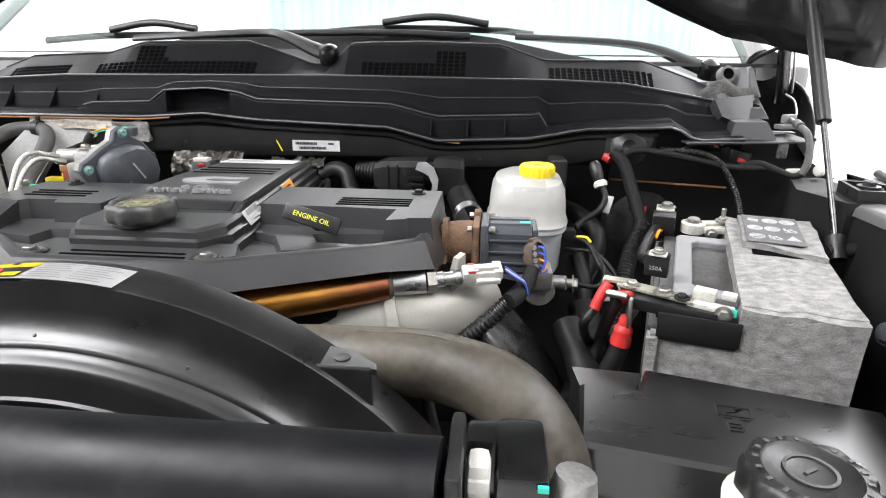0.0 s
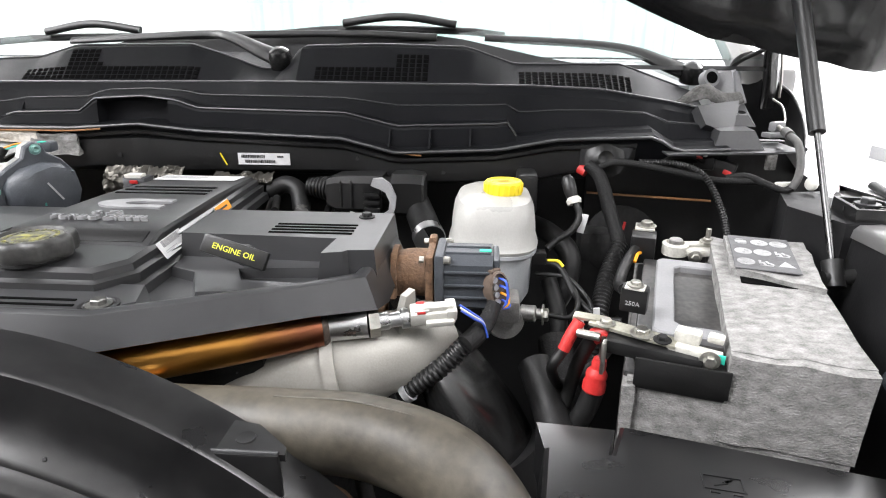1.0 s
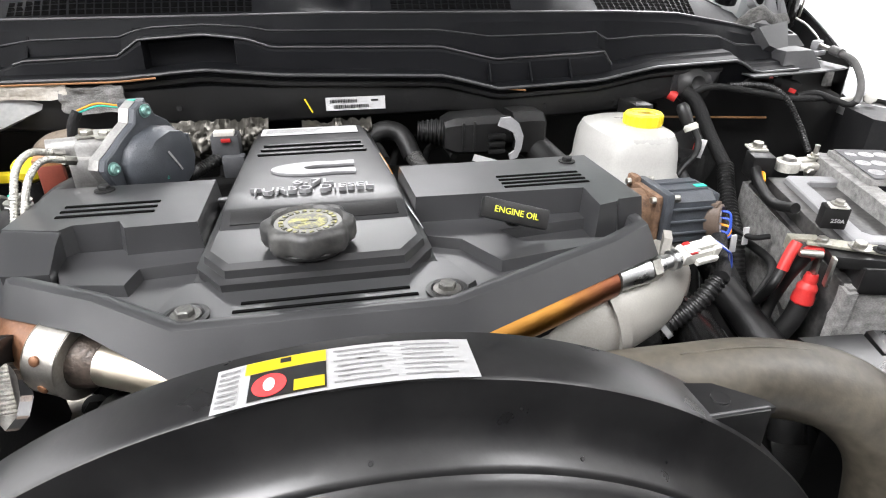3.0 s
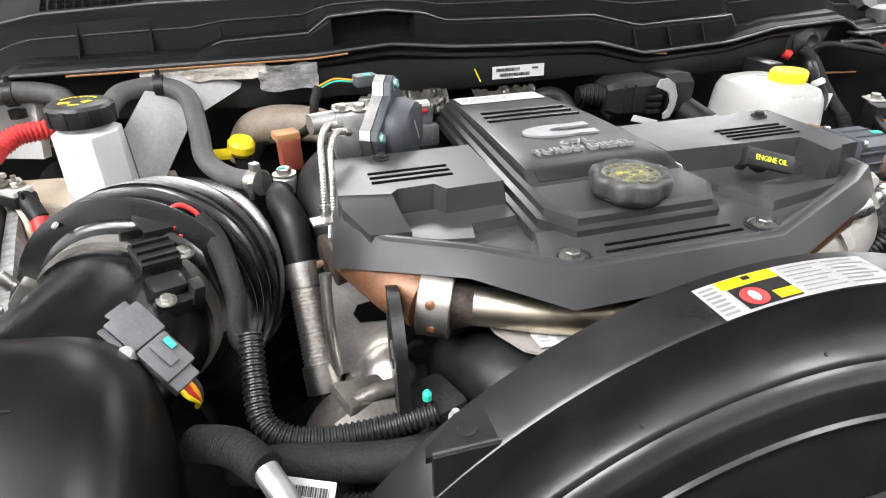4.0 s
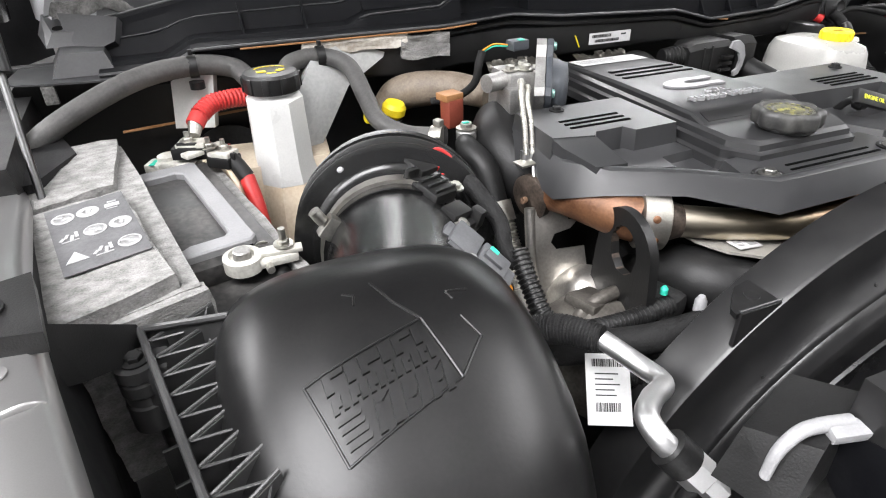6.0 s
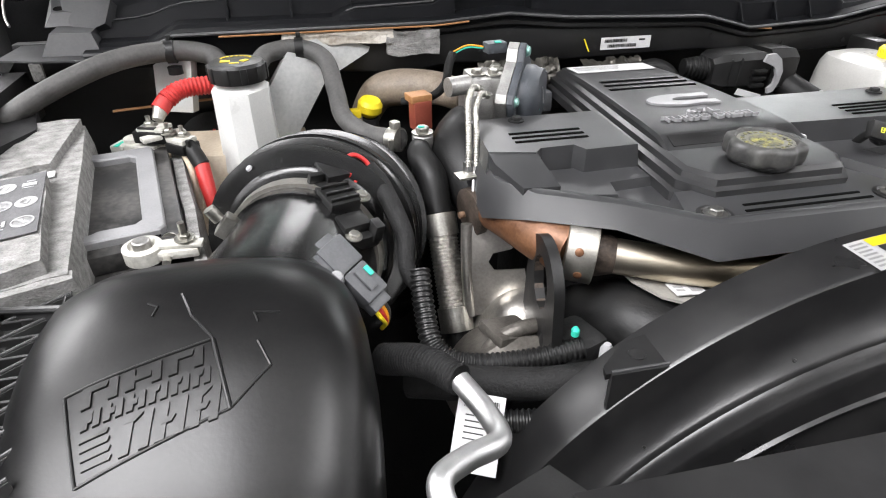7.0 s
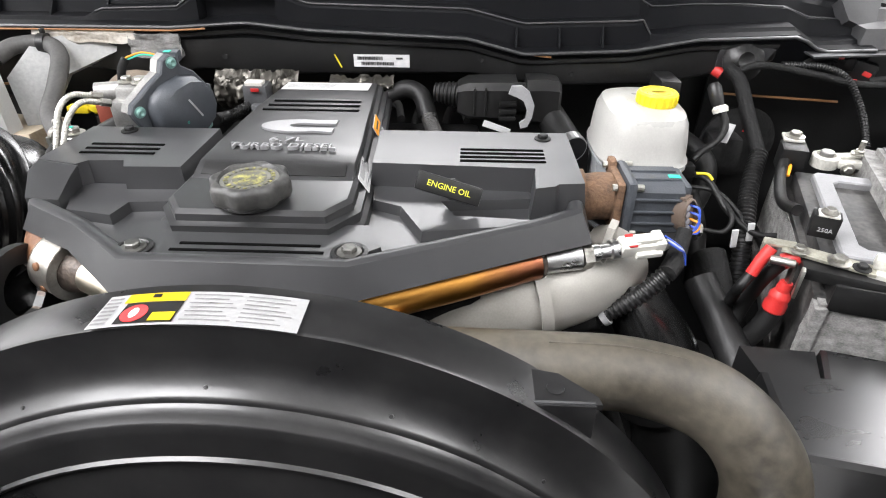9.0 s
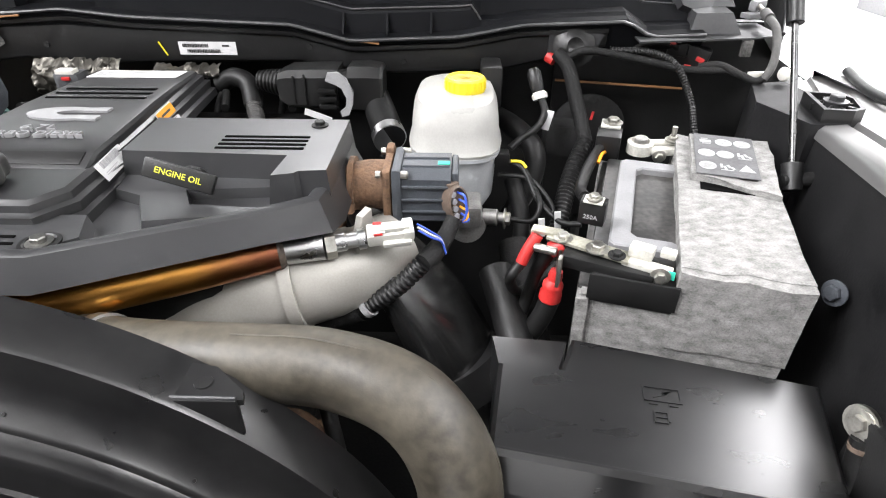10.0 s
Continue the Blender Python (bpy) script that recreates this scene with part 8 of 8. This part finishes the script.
    b = thing("black_elbow_pipe", (-0.17, 0.6, 1.05), "black coated elbow pipe behind the fan shroud", "pipe")
    part("pipe", tube([(-0.165, 0.70, 1.06), (-0.160, 0.668, 1.088), (-0.148, 0.632, 1.098), (-0.120, 0.602, 1.094), (-0.078, 0.588, 1.08), (-0.03, 0.58, 1.06)], [0.034, 0.036, 0.037, 0.037, 0.036, 0.036], seg=28), RUBBER, b)
    s = thing("pale_heat_shield", (-0.13, 0.6, 1.12), "pale grey folded heat shield with a small label", "heat shield")
    part("sheet", plate([(-0.150, 0.676, 1.141), (-0.148, 0.640, 1.1435), (-0.132, 0.610, 1.1425), (-0.100, 0.592, 1.1385), (-0.060, 0.590, 1.133), (-0.020, 0.612, 1.129), (-0.03, 0.650, 1.130)], 0.003, 0.001), GREYCAST, s)
    mm = frame_of((-0.118, 0.607, 1.1440), (0.95, 0.05, -0.12), (-0.05, 0.99, 0.0)) @ Matrix.Scale(1.15, 4)
    lb = part("label", moved(box((0.014, 0.008, 0), (0.030, 0.017, 0.001)), mm), LABEL, s)
    part("print", bars(mm @ Matrix.Translation((0, 0, 0.0007)), [(0.016, 0.003, 0.026, 0.013)] + text_lines(0.002, 0.003, 0.013, 0.013, 2, 3)), GREYINK, lb)
    c = thing("alternator", (-0.27, 0.62, 1.0), "dusty cast alternator housing low beside the shroud", "alternator")
    part("housing", lathe([(0.05, -0.05), (0.065, -0.04), (0.068, 0.03), (0.055, 0.045), (0.02, 0.05)], (-0.265, 0.64, 1.02), (0.1, -0.9, 0.35), 30), CASTDARK, c)
    part("cap", lathe([(0.03, 0), (0.03, 0.02), (0.02, 0.024)], (-0.26, 0.598, 1.045), (0.1, -0.9, 0.35), 24), DARK, c)
    part("bracket", join(box((-0.268, 0.655, 1.088), (0.05, 0.04, 0.012), 0.004, 20, 0, 15), tube([(-0.30, 0.645, 1.06), (-0.285, 0.645, 1.085), (-0.26, 0.645, 1.097), (-0.24, 0.65, 1.095)], 0.008)), CASTDARK, c)
    part("boss", box((-0.215, 0.615, 1.095), (0.05, 0.05, 0.03), 0.01, 20), DARK, c)


front_brackets()


# ---------- right front: fuse box, filler neck ----------
def fuse_box():
    t = thing("fuse_box", (0.62, 0.58, 0.95), "black plastic fuse box lid with a moulded symbol", "fuse box")
    lid = [(0.470, 0.520), (0.722, 0.470), (0.762, 0.597), (0.556, 0.654), (0.540, 0.613), (0.484, 0.620)]
    z = 1.103
    l = part("lid", loft([[(x, y, z - 0.05) for x, y in offset_poly(lid, 0.004)], [(x, y, z - 0.004) for x, y in lid], [(x, y, z) for x, y in offset_poly(lid, -0.004)]]), LID, t, "slightly dusty black lid")
    part("step", prism([(0.480, 0.660), (0.484, 0.6225), (0.538, 0.6155), (0.551, 0.653)], z - 0.06, z - 0.006, 0.003), LID, t)
    base = part("base", prism(offset_poly(lid, -0.008), 0.93, z - 0.052, 0.004), BLACK, t)
    part("front_rail", tube([(0.455, 0.505, 1.045), (0.58, 0.484, 1.045), (0.72, 0.463, 1.045)], 0.003), BLACK, base)
    for k in range(4):
        x = 0.53 + 0.05 * k
        part("catch", box((x, 0.494 - 0.15 * (x - 0.53), 1.035), (0.018, 0.008, 0.03), 0.002, -8), BLACK, base)
    m = frame_of((0.619, 0.574, z), (0.98, -0.16, 0), (0.16, 0.98, 0)) @ Matrix.Diagonal((0.78, 0.78, 1, 1))
    for r_ in ((-0.020, 0.018, 0.020, 0.020), (-0.020, -0.002, 0.020, 0.0), (-0.020, 0.0, -0.018, 0.018), (0.018, 0.0, 0.020, 0.018), (-0.015, -0.007, -0.006, -0.0045), (0.006, -0.007, 0.015, -0.0045)):
        part("moulded_bar", bars(m, [r_], 0.0011), LID, l)
    part("bolt_sign", loft([[m @ V(x, y, h) for x, y in ((-0.010, 0.003), (0.002, 0.0085), (-0.001, 0.0105), (0.010, 0.0155), (0.000, 0.0112), (0.004, 0.0090))] for h in (0.0, 0.0012)]), LID, l)
    for r_ in ((-0.012, -0.032, 0.002, -0.030), (-0.012, -0.025, 0.002, -0.023), (-0.012, -0.018, 0.002, -0.016), (-0.012, -0.030, -0.010, -0.018), (0.002, -0.030, 0.004, -0.018)):
        part("moulded_bar", bars(m, [r_], 0.0011), LID, l)
    part("edge_bead", tube([(x, y, z - 0.001) for x, y in offset_poly(lid, -0.006)[:4]], 0.0011, seg=8, smooth=False), LID, l)


fuse_box()


def filler_neck():
    c, z = (0.575, 0.382), 1.197
    t = thing("washer_filler", (c[0], c[1], 1.05), "cream filler neck with a black ribbed screw cap", "filler neck")
    part("neck", lathe([(0.026, -0.16), (0.029, -0.09), (0.034, -0.05), (0.036, -0.030), (0.030, -0.022)], (c[0] - 0.006, c[1] + 0.002, z), seg=32), WHITE_PLASTIC, t, "cream plastic neck")
    part("filler_hose", tube([(c[0] - 0.006, c[1] + 0.002, z - 0.15), (c[0] - 0.006, c[1], z - 0.35), (c[0] - 0.006, c[1], z - 0.585)], 0.024, seg=18), RUBBER, t, "black filler hose")
    rings = []
    for r, h in ((0.0335, -0.026), (0.0350, -0.022), (0.0350, -0.005), (0.0325, -0.001), (0.0260, 0.0), (0.0245, -0.0015), (0.001, -0.0015)):
        lobe = 0.0016 if r > 0.03 else 0
        rings.append([(c[0] + (r + lobe * math.cos(9 * a)) * math.cos(a), c[1] + (r + lobe * math.cos(9 * a)) * math.sin(a), z + h) for a in np.linspace(0, 2 * math.pi, 90, endpoint=False)])
    cap = part("cap", loft(rings), BLACK, t, "black lobed cap", angle=50)
    for k in range(18):
        a = k * 2 * math.pi / 18
        part("moulded_mark", box((c[0] + 0.0285 * math.cos(a), c[1] + 0.0285 * math.sin(a), z - 0.0002), (0.0034, 0.0024, 0.0012), 0, math.degrees(a)), CAPGREY, cap)
    part("moulded_ring", lathe([(0.0125, -0.0016), (0.0125, -0.0004), (0.0145, -0.0004), (0.0145, -0.0016)], (c[0], c[1], z), seg=28), CAPGREY, cap)
    part("moulded_sign", box((c[0], c[1], z - 0.001), (0.009, 0.0022, 0.0010), 0, 30), CAPGREY, cap)


filler_neck()


def side_fixing():
    t = thing("wing_grommet", (0.735, 0.47, 1.10), "pale bolt on a dark wing bracket", "bolt")
    part("bracket", box((0.757, 0.50, 1.06), (0.02, 0.07, 0.16), 0.004), BLACK, t)
    part("bolt", join(hexbolt((0.746, 0.529, 1.132), (-1, -0.3, 0.2), 0.007), lathe([(0.014, -0.004), (0.014, 0.0)], (0.746, 0.529, 1.132), (-1, -0.3, 0.2), 18)), ZINC, t)
    part("cable", tube([(0.748, 0.524, 1.122), (0.75, 0.518, 1.09), (0.752, 0.51, 1.03)], [0.007, 0.009, 0.009]), RUBBER, t)
    part("gold_band", tube([(0.7485, 0.5225, 1.116), (0.7487, 0.522, 1.112)], 0.0082, sub=2), BROWN_PLUG, t)
    part("liner_bolt", hexbolt((0.800, 0.674, 1.146), (-1, -0.4, 0.2), 0.008), GREYPAINT, t)


side_fixing()


# ---------- right rear: looms, plugs, coil box ----------
def loom_right():
    t = thing("rear_wiring_loom", (0.6, 1.0, 1.1), "black taped wiring loom with ribbed branches on the bulkhead", "wiring loom")
    part("trunk", tube([(0.585, 1.095, 1.262), (0.602, 1.08, 1.245), (0.615, 1.05, 1.20), (0.625, 1.01, 1.16)], [0.009, 0.010, 0.0105, 0.010]), TAPE, t)
    part("ribbed_trunk", tube([(0.625, 1.01, 1.16), (0.600, 0.96, 1.13), (0.580, 0.90, 1.09), (0.57, 0.86, 1.03)], 0.0125, rib=0.0016, pitch=0.006), BLACK, t)
    part("upper_branch", tube([(0.600, 1.09, 1.258), (0.63, 1.085, 1.268), (0.70, 1.08, 1.258), (0.77, 1.075, 1.245), (0.83, 1.07, 1.245), (0.84, 1.065, 1.24)], 0.0055), TAPE, t)
    part("ribbed_branch", tube([(0.66, 1.09, 1.268), (0.72, 1.085, 1.266), (0.755, 1.075, 1.25), (0.775, 1.05, 1.21), (0.78, 1.02, 1.17)], 0.0052, rib=0.0009, pitch=0.004), BLACK, t)
    part("corner_run", tube([(0.79, 1.085, 1.247), (0.815, 1.075, 1.252), (0.840, 1.058, 1.243), (0.858, 1.049, 1.237), (0.872, 1.048, 1.243)], 0.0052, seg=14), TAPE, t)
    part("corner_hose", tube([(0.868, 1.047, 1.240), (0.877, 1.052, 1.255), (0.884, 1.066, 1.275), (0.890, 1.095, 1.298), (0.893, 1.130, 1.306), (0.897, 1.155, 1.309)], 0.0056, seg=16), GREYHOSE, t, "grey rubber corner hose")
    part("hose_sleeve", tube([(0.892, 1.125, 1.306), (0.8965, 1.152, 1.309)], 0.0076, sub=2), GREYHOSE, t)
    part("joint_pipe", tube([(0.897, 1.155, 1.309), (0.903, 1.198, 1.313)], 0.004, sub=2), BRIGHTSHEET, t, "bright pipe end")
    part("joint_clip", join(box((0.903, 1.195, 1.312), (0.026, 0.014, 0.016), 0.004, 30), box((0.893, 1.182, 1.300), (0.030, 0.02, 0.008), 0.002, 20)), FRAMEGREY, t, "pale grey hose clip")
    part("red_tape", tube([(0.576, 1.120, 1.252), (0.586, 1.113, 1.247)], 0.0085, sub=2), RED, t)
    part("clip", box((0.863, 1.059, 1.243), (0.026, 0.008, 0.009), 0.002, 10), WHITE_PLASTIC, t)
    part("clip", lathe([(0.003, -0.006), (0.009, -0.004), (0.010, 0), (0.008, 0.003), (0.003, 0.005)], (0.893, 1.045, 1.248), (-0.9, -0.4, 0), 18), WHITE_PLASTIC, t)
    p = thing("relay_plug", (0.80, 1.12, 1.24), "black relay plug with red locks", "plug")
    part("body", join(box((0.793, 1.128, 1.252), (0.050, 0.026, 0.034), 0.005, -25, 0, 14), box((0.772, 1.130, 1.262), (0.03, 0.022, 0.02), 0.004, -25)), BLACK, p)
    part("red_lock", box((0.801, 1.112, 1.250), (0.013, 0.005, 0.008), 0.002, -25, 0, 20), RED, p)
    part("red_lock", box((0.783, 1.110, 1.240), (0.010, 0.005, 0.006), 0.001, -25), RED, p)
    part("upper_lock", box((0.757, 1.118, 1.273), (0.012, 0.006, 0.006), 0.001, 20), RED, p)
    part("white_lock", box((0.766, 1.116, 1.277), (0.006, 0.005, 0.007), 0.001), WHITE_PLASTIC, p)
    part("blue_edge", box((0.803, 1.116, 1.263), (0.016, 0.004, 0.003), 0.001, -25, 0, 20), LABELBLUE, p)
    part("wire", tube([(0.772, 1.125, 1.262), (0.745, 1.115, 1.274), (0.715, 1.11, 1.272), (0.69, 1.10, 1.262)], 0.004), TAPE, p)
    g = thing("grommet", (0.62, 1.105, 1.26), "black rubber grommet in the bulkhead", "grommet")
    part("ring", lathe([(0.030, 0), (0.031, 0.003), (0.024, 0.005), (0.019, 0.010), (0.012, 0.014), (0.009, 0.012), (0.004, 0.010)], (0.612, 1.112, 1.268), (0, -1, 0.25), 30), BLACK, g)
    part("flange", plate([(0.575, 1.112, 1.290), (0.575, 1.114, 1.255), (0.600, 1.115, 1.238), (0.640, 1.115, 1.245), (0.655, 1.112, 1.285)], 0.004, 0.001), GREYTRIM, g, "worn flange plate")


loom_right()


def coil_box():
    t = thing("vent_module", (0.26, 1.05, 1.17), "black plastic module with a pale bracket behind the engine", "module")
    part("body", bevelled(loft([[(x, 1.065 + y * k, 1.221 + z * k) for y, z in ((-0.030, -0.022), (-0.022, -0.028), (0.030, -0.028), (0.030, 0.026), (-0.020, 0.027), (-0.030, 0.018))] for x, k in ((0.185, 0.72), (0.200, 0.95), (0.245, 1.0), (0.272, 1.0))]), 0.004), BLACK, t)
    part("end_box", bevelled(loft([[(x, 1.065 + y * k, 1.218 + z * k) for y, z in ((-0.030, -0.024), (-0.020, -0.032), (0.030, -0.032), (0.030, 0.032), (-0.016, 0.034), (-0.030, 0.022))] for x, k in ((0.286, 0.96), (0.312, 1.0), (0.332, 0.92), (0.336, 0.80))]), 0.004), BLACK, t)
    part("neck", tube([(0.268, 1.062, 1.220), (0.290, 1.062, 1.220)], 0.024, sub=2, seg=20), RUBBER, t)
    part("ribbed_inlet", tube([(0.150, 1.075, 1.224), (0.170, 1.072, 1.223), (0.188, 1.068, 1.222)], [0.014, 0.018, 0.020], rib=0.002, pitch=0.006, seg=20), RUBBER, t, "ribbed black rubber inlet")
    part("seam_rib", box((0.226, 1.034, 1.222), (0.003, 0.003, 0.044), 0.001), BLACK, t)
    part("seam_rib", box((0.210, 1.036, 1.222), (0.003, 0.003, 0.040), 0.001), BLACK, t)
    part("paper_tag", plate([(0.222, 1.030, 1.188), (0.262, 1.022, 1.178), (0.264, 1.020, 1.187), (0.225, 1.028, 1.198)], 0.0006), LABEL, t, "white printed tag")
    part("wire", tube([(0.345, 1.05, 1.19), (0.352, 1.03, 1.17), (0.348, 1.01, 1.15), (0.335, 0.99, 1.14)], 0.003), RUBBER, t)
    arc = [(0.258, 1.238), (0.262, 1.249), (0.276, 1.250), (0.288, 1.241), (0.296, 1.222), (0.294, 1.204), (0.288, 1.190), (0.278, 1.187), (0.276, 1.195), (0.284, 1.201), (0.286, 1.214), (0.280, 1.228), (0.271, 1.233)]
    br = part("pale_bracket", plate([(x, 1.029, z) for x, z in arc], 0.005, 0.001), LIGHTGREY, t, "pale grey plastic bracket")
    # black bar for the shade in the bracket's slot
    part("bracket_slot", box((0.2725, 1.0285, 1.243), (0.010, 0.0016, 0.004), 0.0005, 0, 0, 12), HOLE_SHADE, br)
    for k in range(3):
        part("tooth", box((0.258, 1.030, 1.200 + 0.011 * k), (0.024, 0.008, 0.006), 0.001), BLACK, t)
    h = thing("breather_hose", (0.14, 1.05, 1.15), "black breather hose with a ribbed sleeve behind the cover", "hose")
    part("hose", tube([(0.08, 1.10, 1.21), (0.105, 1.095, 1.222), (0.128, 1.085, 1.215), (0.140, 1.06, 1.19)], 0.014), RUBBER, h)
    part("sleeve", tube([(0.135, 1.07, 1.20), (0.148, 1.04, 1.18), (0.165, 0.99, 1.165)], 0.012, rib=0.001, pitch=0.004), GREYHOSE, h)
    part("ferrule", tube([(0.163, 0.995, 1.167), (0.172, 0.975, 1.16)], 0.013, sub=2), ZINC, h)
    b = thing("breather_tube", (0.33, 1.0, 1.15), "dark tube with a steel clamp beside the brake bottle", "tube")
    part("tube", tube([(0.32, 1.07, 1.20), (0.335, 1.03, 1.185), (0.35, 0.985, 1.17)], 0.022, seg=20), RUBBER, b)
    part("clamp", tube([(0.345, 0.998, 1.174), (0.35, 0.985, 1.17)], 0.0235, sub=2, seg=24), STEEL, b)
    f = thing("foil_wrap", (-0.03, 1.09, 1.18), "crinkled silver foil wrap over pipes behind the cover", "foil")
    for (x, y, z, sx, sz, sd) in ((-0.125, 1.095, 1.218, 0.13, 0.062, 1), (0.035, 1.110, 1.228, 0.10, 0.022, 2)):
        bm = bmesh.new()
        bmesh.ops.create_grid(bm, x_segments=44, y_segments=24, size=0.5)
        for v in bm.verts:
            q = V(v.co.x * sx, 0, v.co.y * sz)
            n = noise.noise(q * 60 + V(sd, 0, 0)) * 0.014 + noise.noise(q * 150) * 0.008
            v.co = V(x, y, z) + q + V(0, -abs(n) - 0.02 * (1 - abs(2 * v.co.y) ** 2), n * 0.4)
        bmesh.ops.solidify(bm, geom=bm.faces[:], thickness=0.001)
        part("foil", bm, FOIL, f, angle=45)
    c = thing("injector_plug", (-0.114, 1.05, 1.2), "grey and white wired plug with a red lock", "plug")
    part("body", join(box((-0.114, 1.05, 1.226), (0.036, 0.03, 0.030), 0.004), box((-0.105, 1.035, 1.200), (0.03, 0.02, 0.03), 0.004)), GREY_PLUG, c)
    part("white_top", box((-0.114, 1.043, 1.243), (0.026, 0.016, 0.006), 0.001), WHITE_PLASTIC, c)
    part("red_lock", box((-0.112, 1.033, 1.235), (0.012, 0.003, 0.005), 0.001), RED, c)
    part("sleeve", tube([(-0.125, 1.04, 1.21), (-0.15, 1.02, 1.20), (-0.16, 0.99, 1.205)], 0.009, rib=0.0012, pitch=0.004), BLACK, c)


coil_box()


def booster_lines():
    t = thing("sensor_plug", (0.545, 1.02, 1.2), "black sensor plug with white collar and tag", "plug")
    part("body", lathe([(0.008, 0), (0.0095, 0.010), (0.0095, 0.026), (0.006, 0.032)], (0.553, 1.02, 1.228), (-0.3, 0.5, 1), 18), BLACK, t)
    part("white_collar", lathe([(0.010, 0), (0.011, 0.006), (0.008, 0.010)], (0.556, 1.012, 1.220), (-0.3, 0.5, 1), 18), WHITE_PLASTIC, t)
    part("cable", tube([(0.557, 1.01, 1.222), (0.562, 1.0, 1.205), (0.552, 0.99, 1.188), (0.53, 0.98, 1.175), (0.515, 0.97, 1.165)], 0.005), RUBBER, t)
    part("white_tag", box((0.567, 0.998, 1.195), (0.010, 0.003, 0.028), 0.001, 0, 0, 12), LABEL, t)
    w = thing("brake_wiring", (0.53, 0.9, 1.12), "thin black wires with white tags beside the brake bottle", "wires")
    part("wire", tube([(0.495, 0.955, 1.155), (0.53, 0.94, 1.150), (0.548, 0.90, 1.125), (0.575, 0.87, 1.108), (0.60, 0.86, 1.11)], 0.004), RUBBER, w)
    part("wire", tube([(0.50, 0.95, 1.135), (0.54, 0.93, 1.138), (0.565, 0.90, 1.12), (0.57, 0.885, 1.105)], 0.003), RUBBER, w)
    part("yellow_wire", tube([(0.515, 0.945, 1.157), (0.528, 0.94, 1.158), (0.535, 0.935, 1.152)], 0.002), YELLOW, w)
    part("socket", box((0.503, 0.955, 1.158), (0.02, 0.02, 0.018), 0.003), BLACK, w)
    for c in ((0.552, 0.868, 1.10), (0.572, 0.872, 1.108)):
        part("white_tag", box(c, (0.008, 0.003, 0.026), 0.0005, 0, 0, -6), LABEL, w)
    h = thing("bulkhead_hose", (0.52, 1.05, 1.1), "black hoses low on the bulkhead", "hose")
    part("hose", tube([(0.50, 1.12, 1.16), (0.53, 1.06, 1.16), (0.555, 1.02, 1.14), (0.55, 1.0, 1.10), (0.52, 0.98, 1.05)], 0.016), RUBBER, h)
    part("hose", tube([(0.52, 0.97, 1.12), (0.535, 0.94, 1.07), (0.53, 0.90, 1.0)], 0.012), RUBBER, h)
    part("bracket", box((0.49, 1.07, 1.225), (0.03, 0.06, 0.06), 0.006), BLACK, h)
    part("plug", box((0.60, 1.08, 1.14), (0.05, 0.05, 0.05), 0.012), DARK, h)
    v = thing("low_front_parts", (0.33, 0.53, 1.0), "grimy bracket with zinc bolts below the radiator hose", "bracket")
    part("body", join(box((0.32, 0.555, 1.03), (0.05, 0.05, 0.08), 0.012), lathe([(0.03, 0), (0.034, 0.01), (0.026, 0.03)], (0.30, 0.55, 1.07), (0.3, -0.8, 0.4), 24)), RUST, v)
    part("bolt", hexbolt((0.33, 0.535, 1.06), (0.2, -0.8, 0.5), 0.010), ZINC, v)
    part("paint_dab", box((0.336, 0.527, 1.066), (0.006, 0.002, 0.006)), GREENDAB, v)
    part("casting", box((0.355, 0.52, 1.01), (0.05, 0.05, 0.04), 0.01, 20), ALU, v)
    part("pipe", tube([(0.33, 0.58, 1.10), (0.345, 0.55, 1.06), (0.35, 0.54, 1.0)], 0.007), RUBBER, v)
    u = thing("underhood_pipes", (0.5, 0.75, 0.9), "dark hoses in the depth beside the battery", "hose")
    part("hose", tube([(0.49, 0.80, 1.08), (0.505, 0.75, 1.05), (0.515, 0.70, 1.02), (0.51, 0.66, 0.95)], 0.02), RUBBER, u)
    part("hose", tube([(0.52, 0.86, 1.08), (0.525, 0.80, 1.04), (0.54, 0.74, 1.0)], 0.022), TAPE, u)


booster_lines()
